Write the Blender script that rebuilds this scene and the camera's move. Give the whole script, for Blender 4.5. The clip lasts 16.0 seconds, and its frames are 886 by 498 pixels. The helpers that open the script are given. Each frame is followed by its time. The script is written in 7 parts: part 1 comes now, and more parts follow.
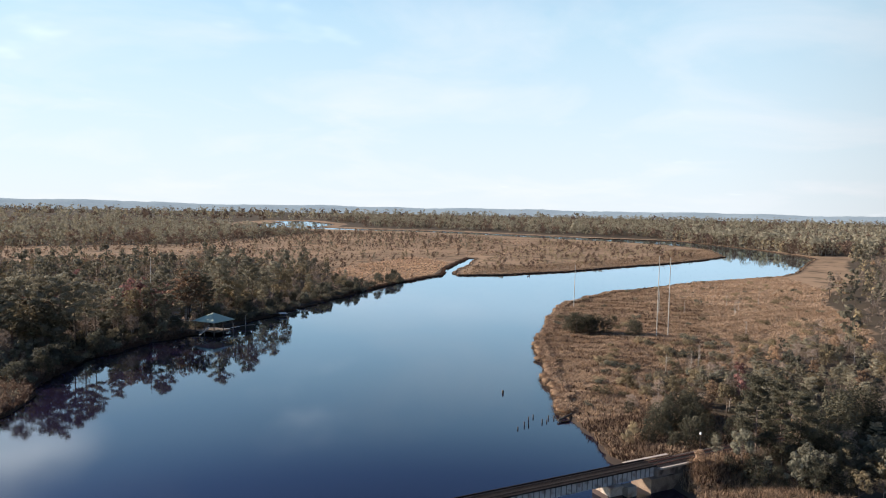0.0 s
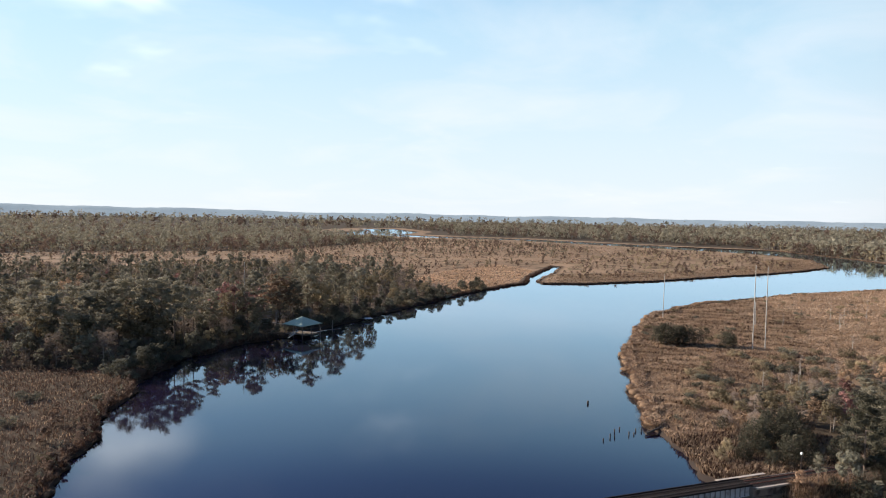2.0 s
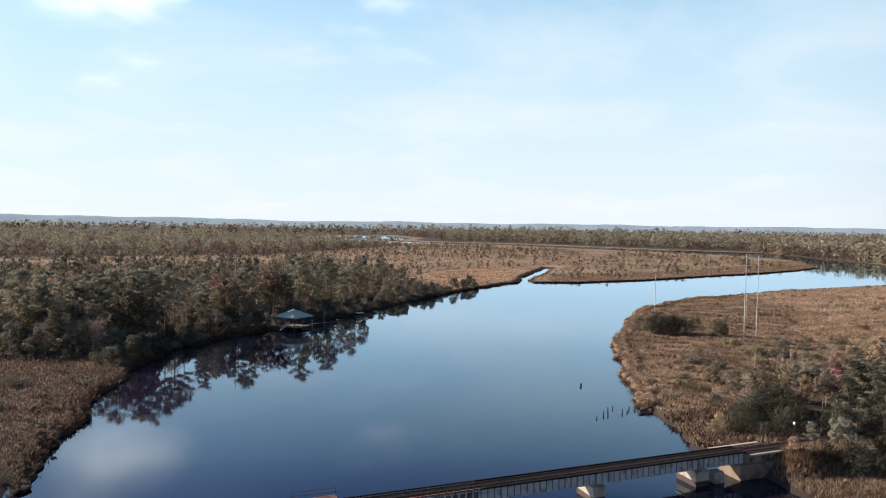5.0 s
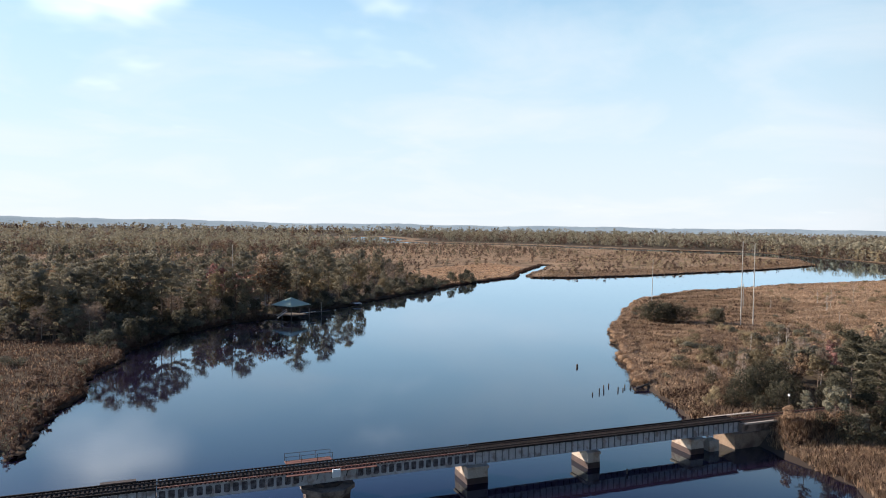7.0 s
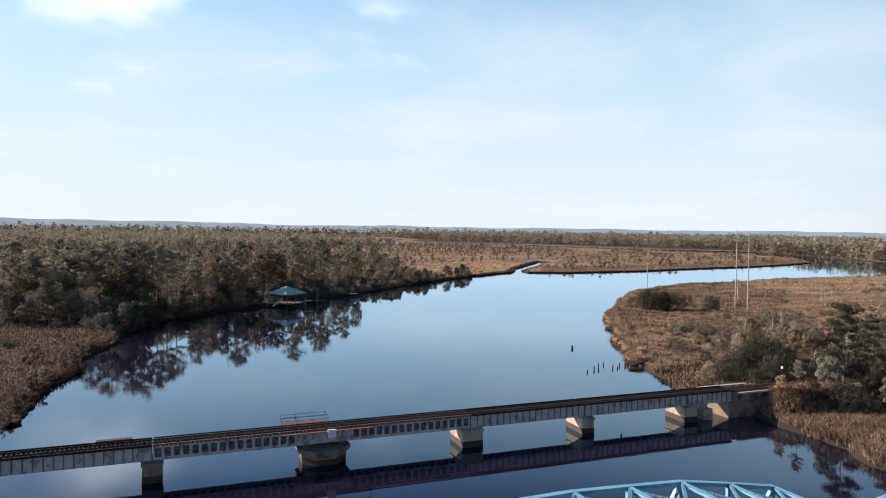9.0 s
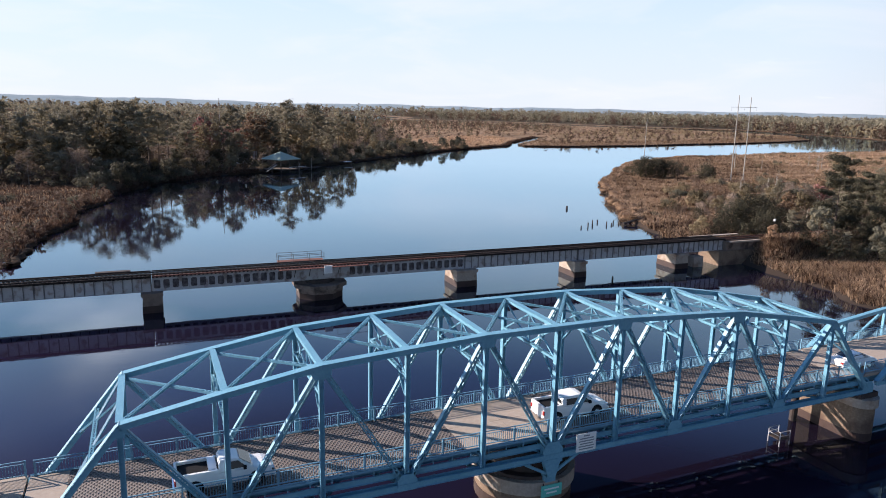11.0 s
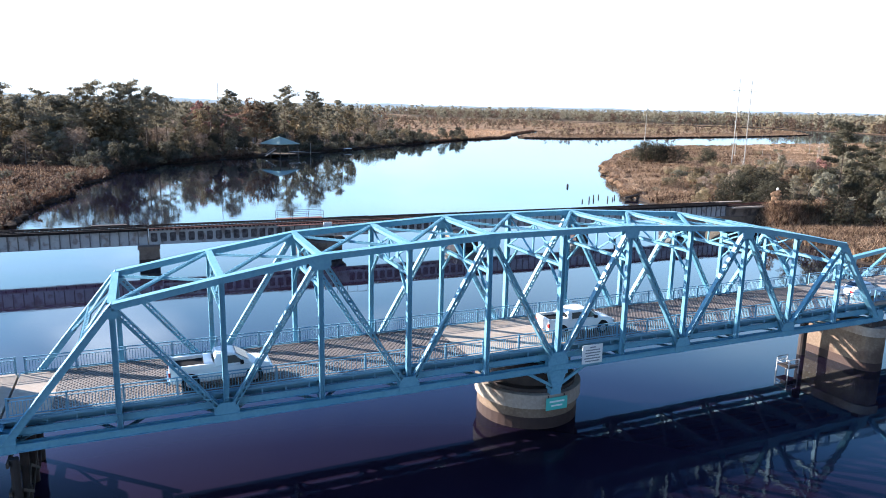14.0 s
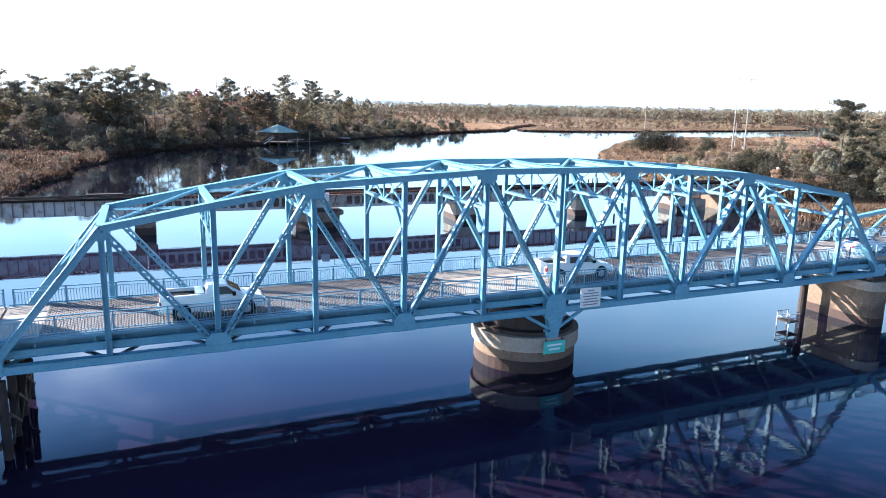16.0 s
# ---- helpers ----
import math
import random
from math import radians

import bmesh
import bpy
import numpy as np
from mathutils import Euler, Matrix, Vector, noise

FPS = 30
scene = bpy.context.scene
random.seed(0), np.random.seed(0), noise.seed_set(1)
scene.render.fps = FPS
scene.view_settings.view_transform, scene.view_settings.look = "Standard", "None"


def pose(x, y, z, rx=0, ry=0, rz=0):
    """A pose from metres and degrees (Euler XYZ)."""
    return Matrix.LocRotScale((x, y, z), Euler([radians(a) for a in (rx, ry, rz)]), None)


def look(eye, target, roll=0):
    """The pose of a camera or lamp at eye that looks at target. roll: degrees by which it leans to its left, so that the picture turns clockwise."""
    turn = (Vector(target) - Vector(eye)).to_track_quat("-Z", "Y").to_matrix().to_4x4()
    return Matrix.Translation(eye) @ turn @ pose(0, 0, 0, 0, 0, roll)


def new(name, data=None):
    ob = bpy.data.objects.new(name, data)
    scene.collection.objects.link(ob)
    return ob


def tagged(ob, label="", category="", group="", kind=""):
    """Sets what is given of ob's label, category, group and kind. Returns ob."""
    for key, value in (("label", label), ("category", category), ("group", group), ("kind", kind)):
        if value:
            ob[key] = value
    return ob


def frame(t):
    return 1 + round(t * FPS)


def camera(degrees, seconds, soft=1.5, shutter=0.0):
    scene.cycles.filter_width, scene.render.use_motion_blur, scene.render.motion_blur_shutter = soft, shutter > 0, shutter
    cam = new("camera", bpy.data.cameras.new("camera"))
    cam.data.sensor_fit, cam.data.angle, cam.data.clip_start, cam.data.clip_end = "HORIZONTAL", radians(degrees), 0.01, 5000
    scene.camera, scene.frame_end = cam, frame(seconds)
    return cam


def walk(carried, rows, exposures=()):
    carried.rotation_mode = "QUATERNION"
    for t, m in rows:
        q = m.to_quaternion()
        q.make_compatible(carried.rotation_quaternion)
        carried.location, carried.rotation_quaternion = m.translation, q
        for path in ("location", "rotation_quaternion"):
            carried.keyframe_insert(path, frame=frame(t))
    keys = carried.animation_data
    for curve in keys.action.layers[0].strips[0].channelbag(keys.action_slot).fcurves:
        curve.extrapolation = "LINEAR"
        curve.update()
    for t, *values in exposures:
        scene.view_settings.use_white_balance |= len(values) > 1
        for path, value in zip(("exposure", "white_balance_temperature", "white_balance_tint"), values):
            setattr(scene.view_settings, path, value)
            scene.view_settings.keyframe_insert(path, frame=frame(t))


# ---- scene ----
cam = camera(65.3, 16.0, soft=1.0)
PATH = [
    (0, (-26.187, -37.101, 56.022), (-25.225, -35.353, 55.896), 1.1),
    (0.5, (-26.319, -36.702, 55.862), (-25.351, -34.956, 55.742), 1.1),
    (1, (-26.723, -36.116, 55.734), (-25.838, -34.326, 55.619), 1.1),
    (1.5, (-26.007, -36.456, 55.698), (-25.267, -34.602, 55.585), 1.0),
    (2, (-25.876, -36.601, 55.448), (-25.132, -34.747, 55.341), 1.1),
    (2.5, (-25.853, -36.698, 54.774), (-25.105, -34.846, 54.673), 0.9),
    (3, (-25.854, -36.899, 53.658), (-25.103, -35.048, 53.56), 0.9),
    (3.5, (-26.046, -36.958, 52.401), (-25.291, -35.108, 52.307), 0.9),
    (4, (-26.278, -36.782, 51.163), (-25.518, -34.934, 51.073), 0.9),
    (6.5, (-25.494, -37.283, 42.644), (-24.723, -35.439, 42.573), 0.7),
    (7, (-25.508, -37.611, 41.375), (-24.738, -35.767, 41.304), 0.8),
    (7.5, (-25.6, -38.09, 39.842), (-24.827, -36.247, 39.775), 0.6),
    (8, (-25.688, -38.295, 38.407), (-24.912, -36.453, 38.34), 0.7),
    (9.9, (-25.6, -38.68, 31.95), (-24.818, -36.84, 31.89), 0.8),
    (10.3, (-25.568, -38.737, 30.551), (-24.776, -36.911, 30.359), 1.0),
    (10.5, (-25.451, -38.552, 30.076), (-24.667, -36.746, 29.725), 1.0),
    (11, (-25.435, -38.307, 28.716), (-24.652, -36.511, 28.315), 1.2),
    (11.5, (-25.435, -38.274, 27.674), (-24.652, -36.478, 27.275), 1.2),
    (12, (-25.424, -38.343, 26.891), (-24.641, -36.547, 26.492), 1.2),
    (12.5, (-25.442, -38.407, 25.937), (-24.657, -36.611, 25.538), 1.3),
    (13, (-25.475, -38.488, 24.816), (-24.69, -36.693, 24.415), 1.3),
    (13.5, (-25.52, -38.421, 23.398), (-24.734, -36.626, 22.997), 1.3),
    (14, (-25.555, -38.356, 22.055), (-24.77, -36.561, 21.655), 1.2),
    (14.5, (-25.474, -38.321, 21.1), (-24.687, -36.527, 20.698), 1.3),
    (15, (-25.344, -38.392, 20.051), (-24.557, -36.598, 19.65), 1.3),
    (15.5, (-25.286, -38.44, 18.754), (-24.499, -36.646, 18.351), 1.3),
    (16, (-25.33, -38.595, 18.122), (-24.544, -36.802, 17.716), 1.3),
]
walk(cam, [(t, look(eye, target, roll)) for t, eye, target, roll in PATH], exposures=[(0, 1.0, 6450, 13), (8, 1.0, 6450, 14), (10.3, 0.88, 6380, 19), (11.5, 1.10, 6310, 19), (13, 1.50, 6030, 15), (14.5, 1.88, 5830, 13), (16, 2.08, 5790, 13)])

# ---- light ----
SUN_EL = radians(22)
SUN_DIR = Vector((-0.74 * math.cos(SUN_EL), 0.673 * math.cos(SUN_EL), math.sin(SUN_EL)))
world = bpy.data.worlds.new("sky")
scene.world = world
world.use_nodes = True
wt = world.node_tree
sky = wt.nodes.new("ShaderNodeTexSky")
sky.sky_type = "NISHITA"
sky.sun_disc = False
sky.sun_elevation = SUN_EL
sky.sun_rotation = math.atan2(SUN_DIR.x, SUN_DIR.y)
sky.air_density, sky.dust_density, sky.ozone_density, sky.altitude = 1.0, 0.8, 2.5, 0
bg = wt.nodes["Background"]
bg.inputs["Strength"].default_value = 0.10


def world_clouds():
    """Thin high cloud, thicker towards one side, laid over the sky as bright wisps."""
    n, l = wt.nodes.new, wt.links.new
    tc = n("ShaderNodeTexCoord")
    sep = n("ShaderNodeSeparateXYZ")
    l(tc.outputs["Generated"], sep.inputs[0])
    flat = n("ShaderNodeMath")
    flat.operation = "ADD"
    flat.inputs[1].default_value = 0.18
    l(sep.outputs["Z"], flat.inputs[0])
    px = n("ShaderNodeMath")
    py = n("ShaderNodeMath")
    px.operation = py.operation = "DIVIDE"
    l(sep.outputs["X"], px.inputs[0]), l(flat.outputs[0], px.inputs[1])
    l(sep.outputs["Y"], py.inputs[0]), l(flat.outputs[0], py.inputs[1])
    comb = n("ShaderNodeCombineXYZ")
    l(px.outputs[0], comb.inputs[0]), l(py.outputs[0], comb.inputs[1])
    no = n("ShaderNodeTexNoise")
    no.inputs["Scale"].default_value = 1.15
    no.inputs["Detail"].default_value = 7
    no.inputs["Roughness"].default_value = 0.55
    no.inputs["Distortion"].default_value = 0.5
    l(comb.outputs[0], no.inputs["Vector"])
    ramp = n("ShaderNodeValToRGB")
    ramp.color_ramp.elements[0].position, ramp.color_ramp.elements[1].position = 0.47, 0.72
    ramp.color_ramp.elements[0].color = (0, 0, 0, 1)
    ramp.color_ramp.elements[1].color = (0.44, 0.44, 0.44, 1)
    l(no.outputs["Fac"], ramp.inputs[0])
    blue = n("ShaderNodeMixRGB")
    blue.blend_type = "MULTIPLY"
    blue.inputs[0].default_value = 1
    l(sky.outputs[0], blue.inputs[1])
    blue.inputs[2].default_value = (0.47, 0.75, 0.98, 1)
    # the pale band of haze that lies along the horizon
    up = n("ShaderNodeMath")
    up.operation = "ABSOLUTE"
    l(sep.outputs["Z"], up.inputs[0])
    hz = n("ShaderNodeValToRGB")
    el = hz.color_ramp.elements
    el[0].position, el[0].color = 0.0, (0.95, 0.95, 0.95, 1)
    el[1].position, el[1].color = 0.46, (0, 0, 0, 1)
    for p, c in ((0.10, 0.92), (0.25, 0.80), (0.31, 0.62), (0.37, 0.16)):
        e = el.new(p)
        e.color = (c, c, c, 1)
    l(up.outputs[0], hz.inputs[0])
    tint = n("ShaderNodeValToRGB")
    tint.color_ramp.elements[0].color = (0.86, 0.945, 0.985, 1)
    tint.color_ramp.elements[1].position, tint.color_ramp.elements[1].color = 0.34, (0.55, 0.845, 0.955, 1)
    l(up.outputs[0], tint.inputs[0])
    gain = n("ShaderNodeMixRGB")
    gain.blend_type = "MULTIPLY"
    gain.inputs[0].default_value = 1
    l(tint.outputs[0], gain.inputs[1])
    gain.inputs[2].default_value = (5.15, 5.15, 5.15, 1)
    mh = n("ShaderNodeMixRGB")
    l(hz.outputs[0], mh.inputs[0]), l(blue.outputs[0], mh.inputs[1]), l(gain.outputs[0], mh.inputs[2])
    mix = n("ShaderNodeMixRGB")
    thin = n("ShaderNodeMapRange")
    thin.inputs["From Min"].default_value, thin.inputs["From Max"].default_value = 0.35, 0.75
    thin.inputs["To Min"].default_value, thin.inputs["To Max"].default_value = 1.0, 0.25
    l(up.outputs[0], thin.inputs["Value"])
    veil = n("ShaderNodeMath")
    veil.operation = "MULTIPLY"
    l(ramp.outputs[0], veil.inputs[0]), l(thin.outputs[0], veil.inputs[1])
    # a brighter bank of cloud low in the north
    away = n("ShaderNodeVectorMath")
    away.operation = "DISTANCE"
    away.inputs[1].default_value = (-0.05, 0.952, 0.30)
    l(tc.outputs["Generated"], away.inputs[0])
    near = n("ShaderNodeMapRange")
    near.inputs["From Min"].default_value, near.inputs["From Max"].default_value = 0.15, 0.02
    near.inputs["To Max"].default_value = 0.54
    l(away.outputs["Value"], near.inputs["Value"])
    puff = n("ShaderNodeTexNoise")
    puff.inputs["Scale"].default_value, puff.inputs["Detail"].default_value = 2.4, 3
    l(comb.outputs[0], puff.inputs["Vector"])
    heap = n("ShaderNodeMath")
    heap.operation = "ADD"
    wisp = n("ShaderNodeVectorMath")
    wisp.operation = "DISTANCE"
    wisp.inputs[1].default_value = (0.285, 0.917, 0.28)
    l(tc.outputs["Generated"], wisp.inputs[0])
    faint = n("ShaderNodeMapRange")
    faint.inputs["From Min"].default_value, faint.inputs["From Max"].default_value = 0.13, 0.02
    faint.inputs["To Max"].default_value = 0.28
    l(wisp.outputs["Value"], faint.inputs["Value"])
    both = n("ShaderNodeMath")
    both.operation = "ADD"
    l(near.outputs[0], both.inputs[0]), l(faint.outputs[0], both.inputs[1])
    l(puff.outputs["Fac"], heap.inputs[0]), l(both.outputs[0], heap.inputs[1])
    bank = n("ShaderNodeMapRange")
    bank.inputs["From Min"].default_value, bank.inputs["From Max"].default_value = 0.66, 1.30
    bank.interpolation_type = "SMOOTHSTEP"
    l(heap.outputs[0], bank.inputs["Value"])
    l(veil.outputs[0], mix.inputs[0])
    l(mh.outputs[0], mix.inputs[1])
    mix.inputs[2].default_value = (5.1, 5.2, 5.3, 1)
    heaped = n("ShaderNodeMixRGB")
    l(bank.outputs[0], heaped.inputs[0]), l(mix.outputs[0], heaped.inputs[1])
    heaped.inputs[2].default_value = (10.0, 9.8, 9.8, 1)
    # the haze glows on the sun's side and thins to clear blue opposite the sun
    side = n("ShaderNodeVectorMath")
    side.operation = "DOT_PRODUCT"
    side.inputs[1].default_value = (-0.70, 0.714, 0)
    l(tc.outputs["Generated"], side.inputs[0])
    clear = n("ShaderNodeMapRange")
    clear.interpolation_type = "SMOOTHSTEP"
    clear.inputs["From Min"].default_value, clear.inputs["From Max"].default_value = -0.88, -0.02
    clear.inputs["To Min"].default_value, clear.inputs["To Max"].default_value = 0.26, 1.0
    l(side.outputs["Value"], clear.inputs["Value"])
    dim = n("ShaderNodeMixRGB")
    dim.blend_type = "MULTIPLY"
    dim.inputs[0].default_value = 1
    l(heaped.outputs[0], dim.inputs[1]), l(clear.outputs[0], dim.inputs[2])
    l(dim.outputs[0], bg.inputs["Color"])


world_clouds()
sun = new("sun", bpy.data.lights.new("sun", "SUN"))
sun.data.energy, sun.data.angle, sun.data.color = 5.0, radians(0.55), (1.0, 0.90, 0.76)
sun.matrix_world = look(SUN_DIR * 300, (0, 0, 0))

# ---- materials ----
MATS = {}


def material(name, base, rough=0.7, metal=0.0, var=None, scale=1.0, amount=0.5, bump=0.0, bump_scale=20.0,
             fine=None, island=0.0, stain=None, stain_scale=0.5, coords="Object", spec=0.5, stretch=None):
    """A procedural surface: broad patches of var over base, fine grain, relief, and a stain with its own shape."""
    if name in MATS:
        return MATS[name]
    m = bpy.data.materials.new(name)
    m.use_nodes = True
    t = m.node_tree
    n, l = t.nodes.new, t.links.new
    b = t.nodes["Principled BSDF"]
    b.inputs["Roughness"].default_value, b.inputs["Metallic"].default_value = rough, metal
    b.inputs["Specular IOR Level"].default_value = spec
    tc = n("ShaderNodeTexCoord")
    src = n("ShaderNodeNewGeometry").outputs["Position"] if coords == "World" else tc.outputs[coords]
    if stretch:
        mp = n("ShaderNodeMapping")
        mp.inputs["Scale"].default_value, mp.inputs["Rotation"].default_value = stretch, (0, 0, 0.35)
        l(src, mp.inputs["Vector"])
        src = mp.outputs[0]
    col = n("ShaderNodeRGB")
    col.outputs[0].default_value = (*base, 1)
    out = col.outputs[0]

    def layer(out, colour, sc, lo, hi, amt, detail=6):
        no = n("ShaderNodeTexNoise")
        no.inputs["Scale"].default_value, no.inputs["Detail"].default_value = sc, detail
        l(src, no.inputs["Vector"])
        mr = n("ShaderNodeMapRange")
        mr.inputs["From Min"].default_value, mr.inputs["From Max"].default_value = lo, hi
        mr.inputs["To Max"].default_value = amt
        l(no.outputs["Fac"], mr.inputs["Value"])
        mx = n("ShaderNodeMixRGB")
        l(mr.outputs[0], mx.inputs[0]), l(out, mx.inputs[1])
        mx.inputs[2].default_value = (*colour, 1)
        return mx.outputs[0]

    if var:
        out = layer(out, var, scale, 0.38, 0.66, amount)
    if fine:
        out = layer(out, fine, scale * 9, 0.42, 0.70, 0.7)
    if stain:
        out = layer(out, stain, stain_scale, 0.52, 0.64, 0.85, 9)
    if island:
        g = n("ShaderNodeNewGeometry")
        o = n("ShaderNodeObjectInfo")
        ad = n("ShaderNodeMath")
        ad.operation = "ADD"
        l(g.outputs["Random Per Island"], ad.inputs[0]), l(o.outputs["Random"], ad.inputs[1])
        mr = n("ShaderNodeMapRange")
        mr.inputs["From Max"].default_value = 2.0
        mr.inputs["To Min"].default_value, mr.inputs["To Max"].default_value = 1 - island, 1 + island
        l(ad.outputs[0], mr.inputs["Value"])
        hs = n("ShaderNodeHueSaturation")
        l(mr.outputs[0], hs.inputs["Value"]), l(out, hs.inputs["Color"])
        out = hs.outputs[0]
    l(out, b.inputs["Base Color"])
    if bump:
        no = n("ShaderNodeTexNoise")
        no.inputs["Scale"].default_value, no.inputs["Detail"].default_value = bump_scale, 6
        l(src, no.inputs["Vector"])
        bp = n("ShaderNodeBump")
        bp.inputs["Strength"].default_value, bp.inputs["Distance"].default_value = bump, 0.05
        l(no.outputs["Fac"], bp.inputs["Height"])
        l(bp.outputs[0], b.inputs["Normal"])
    MATS[name] = m
    return m


BLUE = material("blue_bridge_paint", (0.145, 0.345, 0.445), 0.45, var=(0.20, 0.415, 0.54), scale=0.6, fine=(0.10, 0.275, 0.40),
                bump=0.15, bump_scale=30, stain=(0.11, 0.30, 0.42), stain_scale=0.35)
RAILBLUE = material("railing_paint", (0.13, 0.29, 0.41), 0.55, var=(0.19, 0.36, 0.47), scale=0.8)
CONCRETE = material("weathered_concrete", (0.36, 0.295, 0.24), 0.9, var=(0.24, 0.185, 0.15), scale=0.5, fine=(0.45, 0.37, 0.30), bump=0.4,
                    bump_scale=9, stain=(0.22, 0.14, 0.095), stain_scale=0.45, spec=0.2)
PIERBROWN = material("stained_pier_concrete", (0.20, 0.14, 0.098), 0.9, var=(0.10, 0.068, 0.052), scale=0.6, fine=(0.27, 0.195, 0.14), bump=0.4, bump_scale=9,
                     stain=(0.10, 0.065, 0.05), stain_scale=0.4, spec=0.15)
WETPIER = material("tide_stained_concrete", (0.045, 0.027, 0.023), 0.7, var=(0.075, 0.042, 0.032), scale=0.8, bump=0.4, bump_scale=8, spec=0.3)
SLAB = material("road_concrete", (0.36, 0.29, 0.235), 0.9, var=(0.29, 0.235, 0.19), scale=0.35, fine=(0.40, 0.33, 0.27), bump=0.2, bump_scale=12)
GIRDER = material("grey_girder_paint", (0.44, 0.43, 0.44), 0.7, var=(0.33, 0.31, 0.31), scale=0.7, fine=(0.48, 0.47, 0.48), stain=(0.21, 0.16, 0.145),
                  stain_scale=0.8, bump=0.2, bump_scale=12)
DARKSTEEL = material("dark_old_steel", (0.045, 0.037, 0.035), 0.75, var=(0.09, 0.06, 0.05), scale=1.2, bump=0.2, spec=0.2)
RUST = material("rusted_steel", (0.15, 0.052, 0.036), 0.85, var=(0.21, 0.08, 0.05), scale=1.4, fine=(0.09, 0.035, 0.026), bump=0.3)
OLDCONCRETE = material("blackened_concrete", (0.20, 0.145, 0.115), 0.9, var=(0.09, 0.064, 0.052), scale=0.6, fine=(0.25, 0.19, 0.15), bump=0.4, bump_scale=9,
                       stain=(0.05, 0.036, 0.03), stain_scale=0.5)
TIE = material("creosoted_timber", (0.020, 0.016, 0.016), 0.9, var=(0.032, 0.025, 0.023), scale=2.0, bump=0.3, island=0.3, spec=0.08)
OLDPILE = material("waterlogged_timber", (0.055, 0.042, 0.034), 0.9, var=(0.085, 0.062, 0.05), scale=1.5, bump=0.3, island=0.25)
TIMBER = material("weathered_timber", (0.16, 0.125, 0.10), 0.9, var=(0.10, 0.075, 0.06), scale=1.5, bump=0.3, island=0.25)
POLEWOOD = material("pole_wood", (0.42, 0.40, 0.36), 0.85, var=(0.30, 0.27, 0.24), scale=0.4, bump=0.2)
WHITE = material("white_paint", (0.80, 0.80, 0.78), 0.35, var=(0.70, 0.70, 0.69), scale=0.7)


def grid_deck_material():
    """Open steel grid deck: a diamond mesh of bars over dark gaps, browned by wear."""
    m = material("steel_grid_deck", (0.16, 0.13, 0.118), 0.75, var=(0.21, 0.17, 0.15), scale=0.25, fine=(0.12, 0.095, 0.085))
    t = m.node_tree
    n, l = t.nodes.new, t.links.new
    b = t.nodes["Principled BSDF"]
    pos = n("ShaderNodeNewGeometry").outputs["Position"]
    waves = []
    for ang in (0.62, -0.62):
        mp = n("ShaderNodeMapping")
        mp.inputs["Rotation"].default_value = (0, 0, ang)
        l(pos, mp.inputs["Vector"])
        w = n("ShaderNodeTexWave")
        w.inputs["Scale"].default_value = 1.3
        w.inputs["Distortion"].default_value = 0
        l(mp.outputs[0], w.inputs["Vector"])
        waves.append(w.outputs["Fac"])
    mx = n("ShaderNodeMath")
    mx.operation = "MAXIMUM"
    l(waves[0], mx.inputs[0]), l(waves[1], mx.inputs[1])
    bp = n("ShaderNodeBump")
    bp.inputs["Strength"].default_value, bp.inputs["Distance"].default_value = 1.0, 0.06
    l(mx.outputs[0], bp.inputs["Height"])
    l(bp.outputs[0], b.inputs["Normal"])
    bars = n("ShaderNodeMapRange")
    bars.inputs["From Min"].default_value, bars.inputs["From Max"].default_value = 0.62, 0.90
    l(mx.outputs[0], bars.inputs["Value"])
    gaps = n("ShaderNodeMixRGB")
    src = b.inputs["Base Color"].links[0].from_socket
    gaps.inputs[1].default_value = (0.062, 0.050, 0.048, 1)
    l(bars.outputs[0], gaps.inputs[0]), l(src, gaps.inputs[2])
    l(gaps.outputs[0], b.inputs["Base Color"])
    return m


GRID = grid_deck_material()


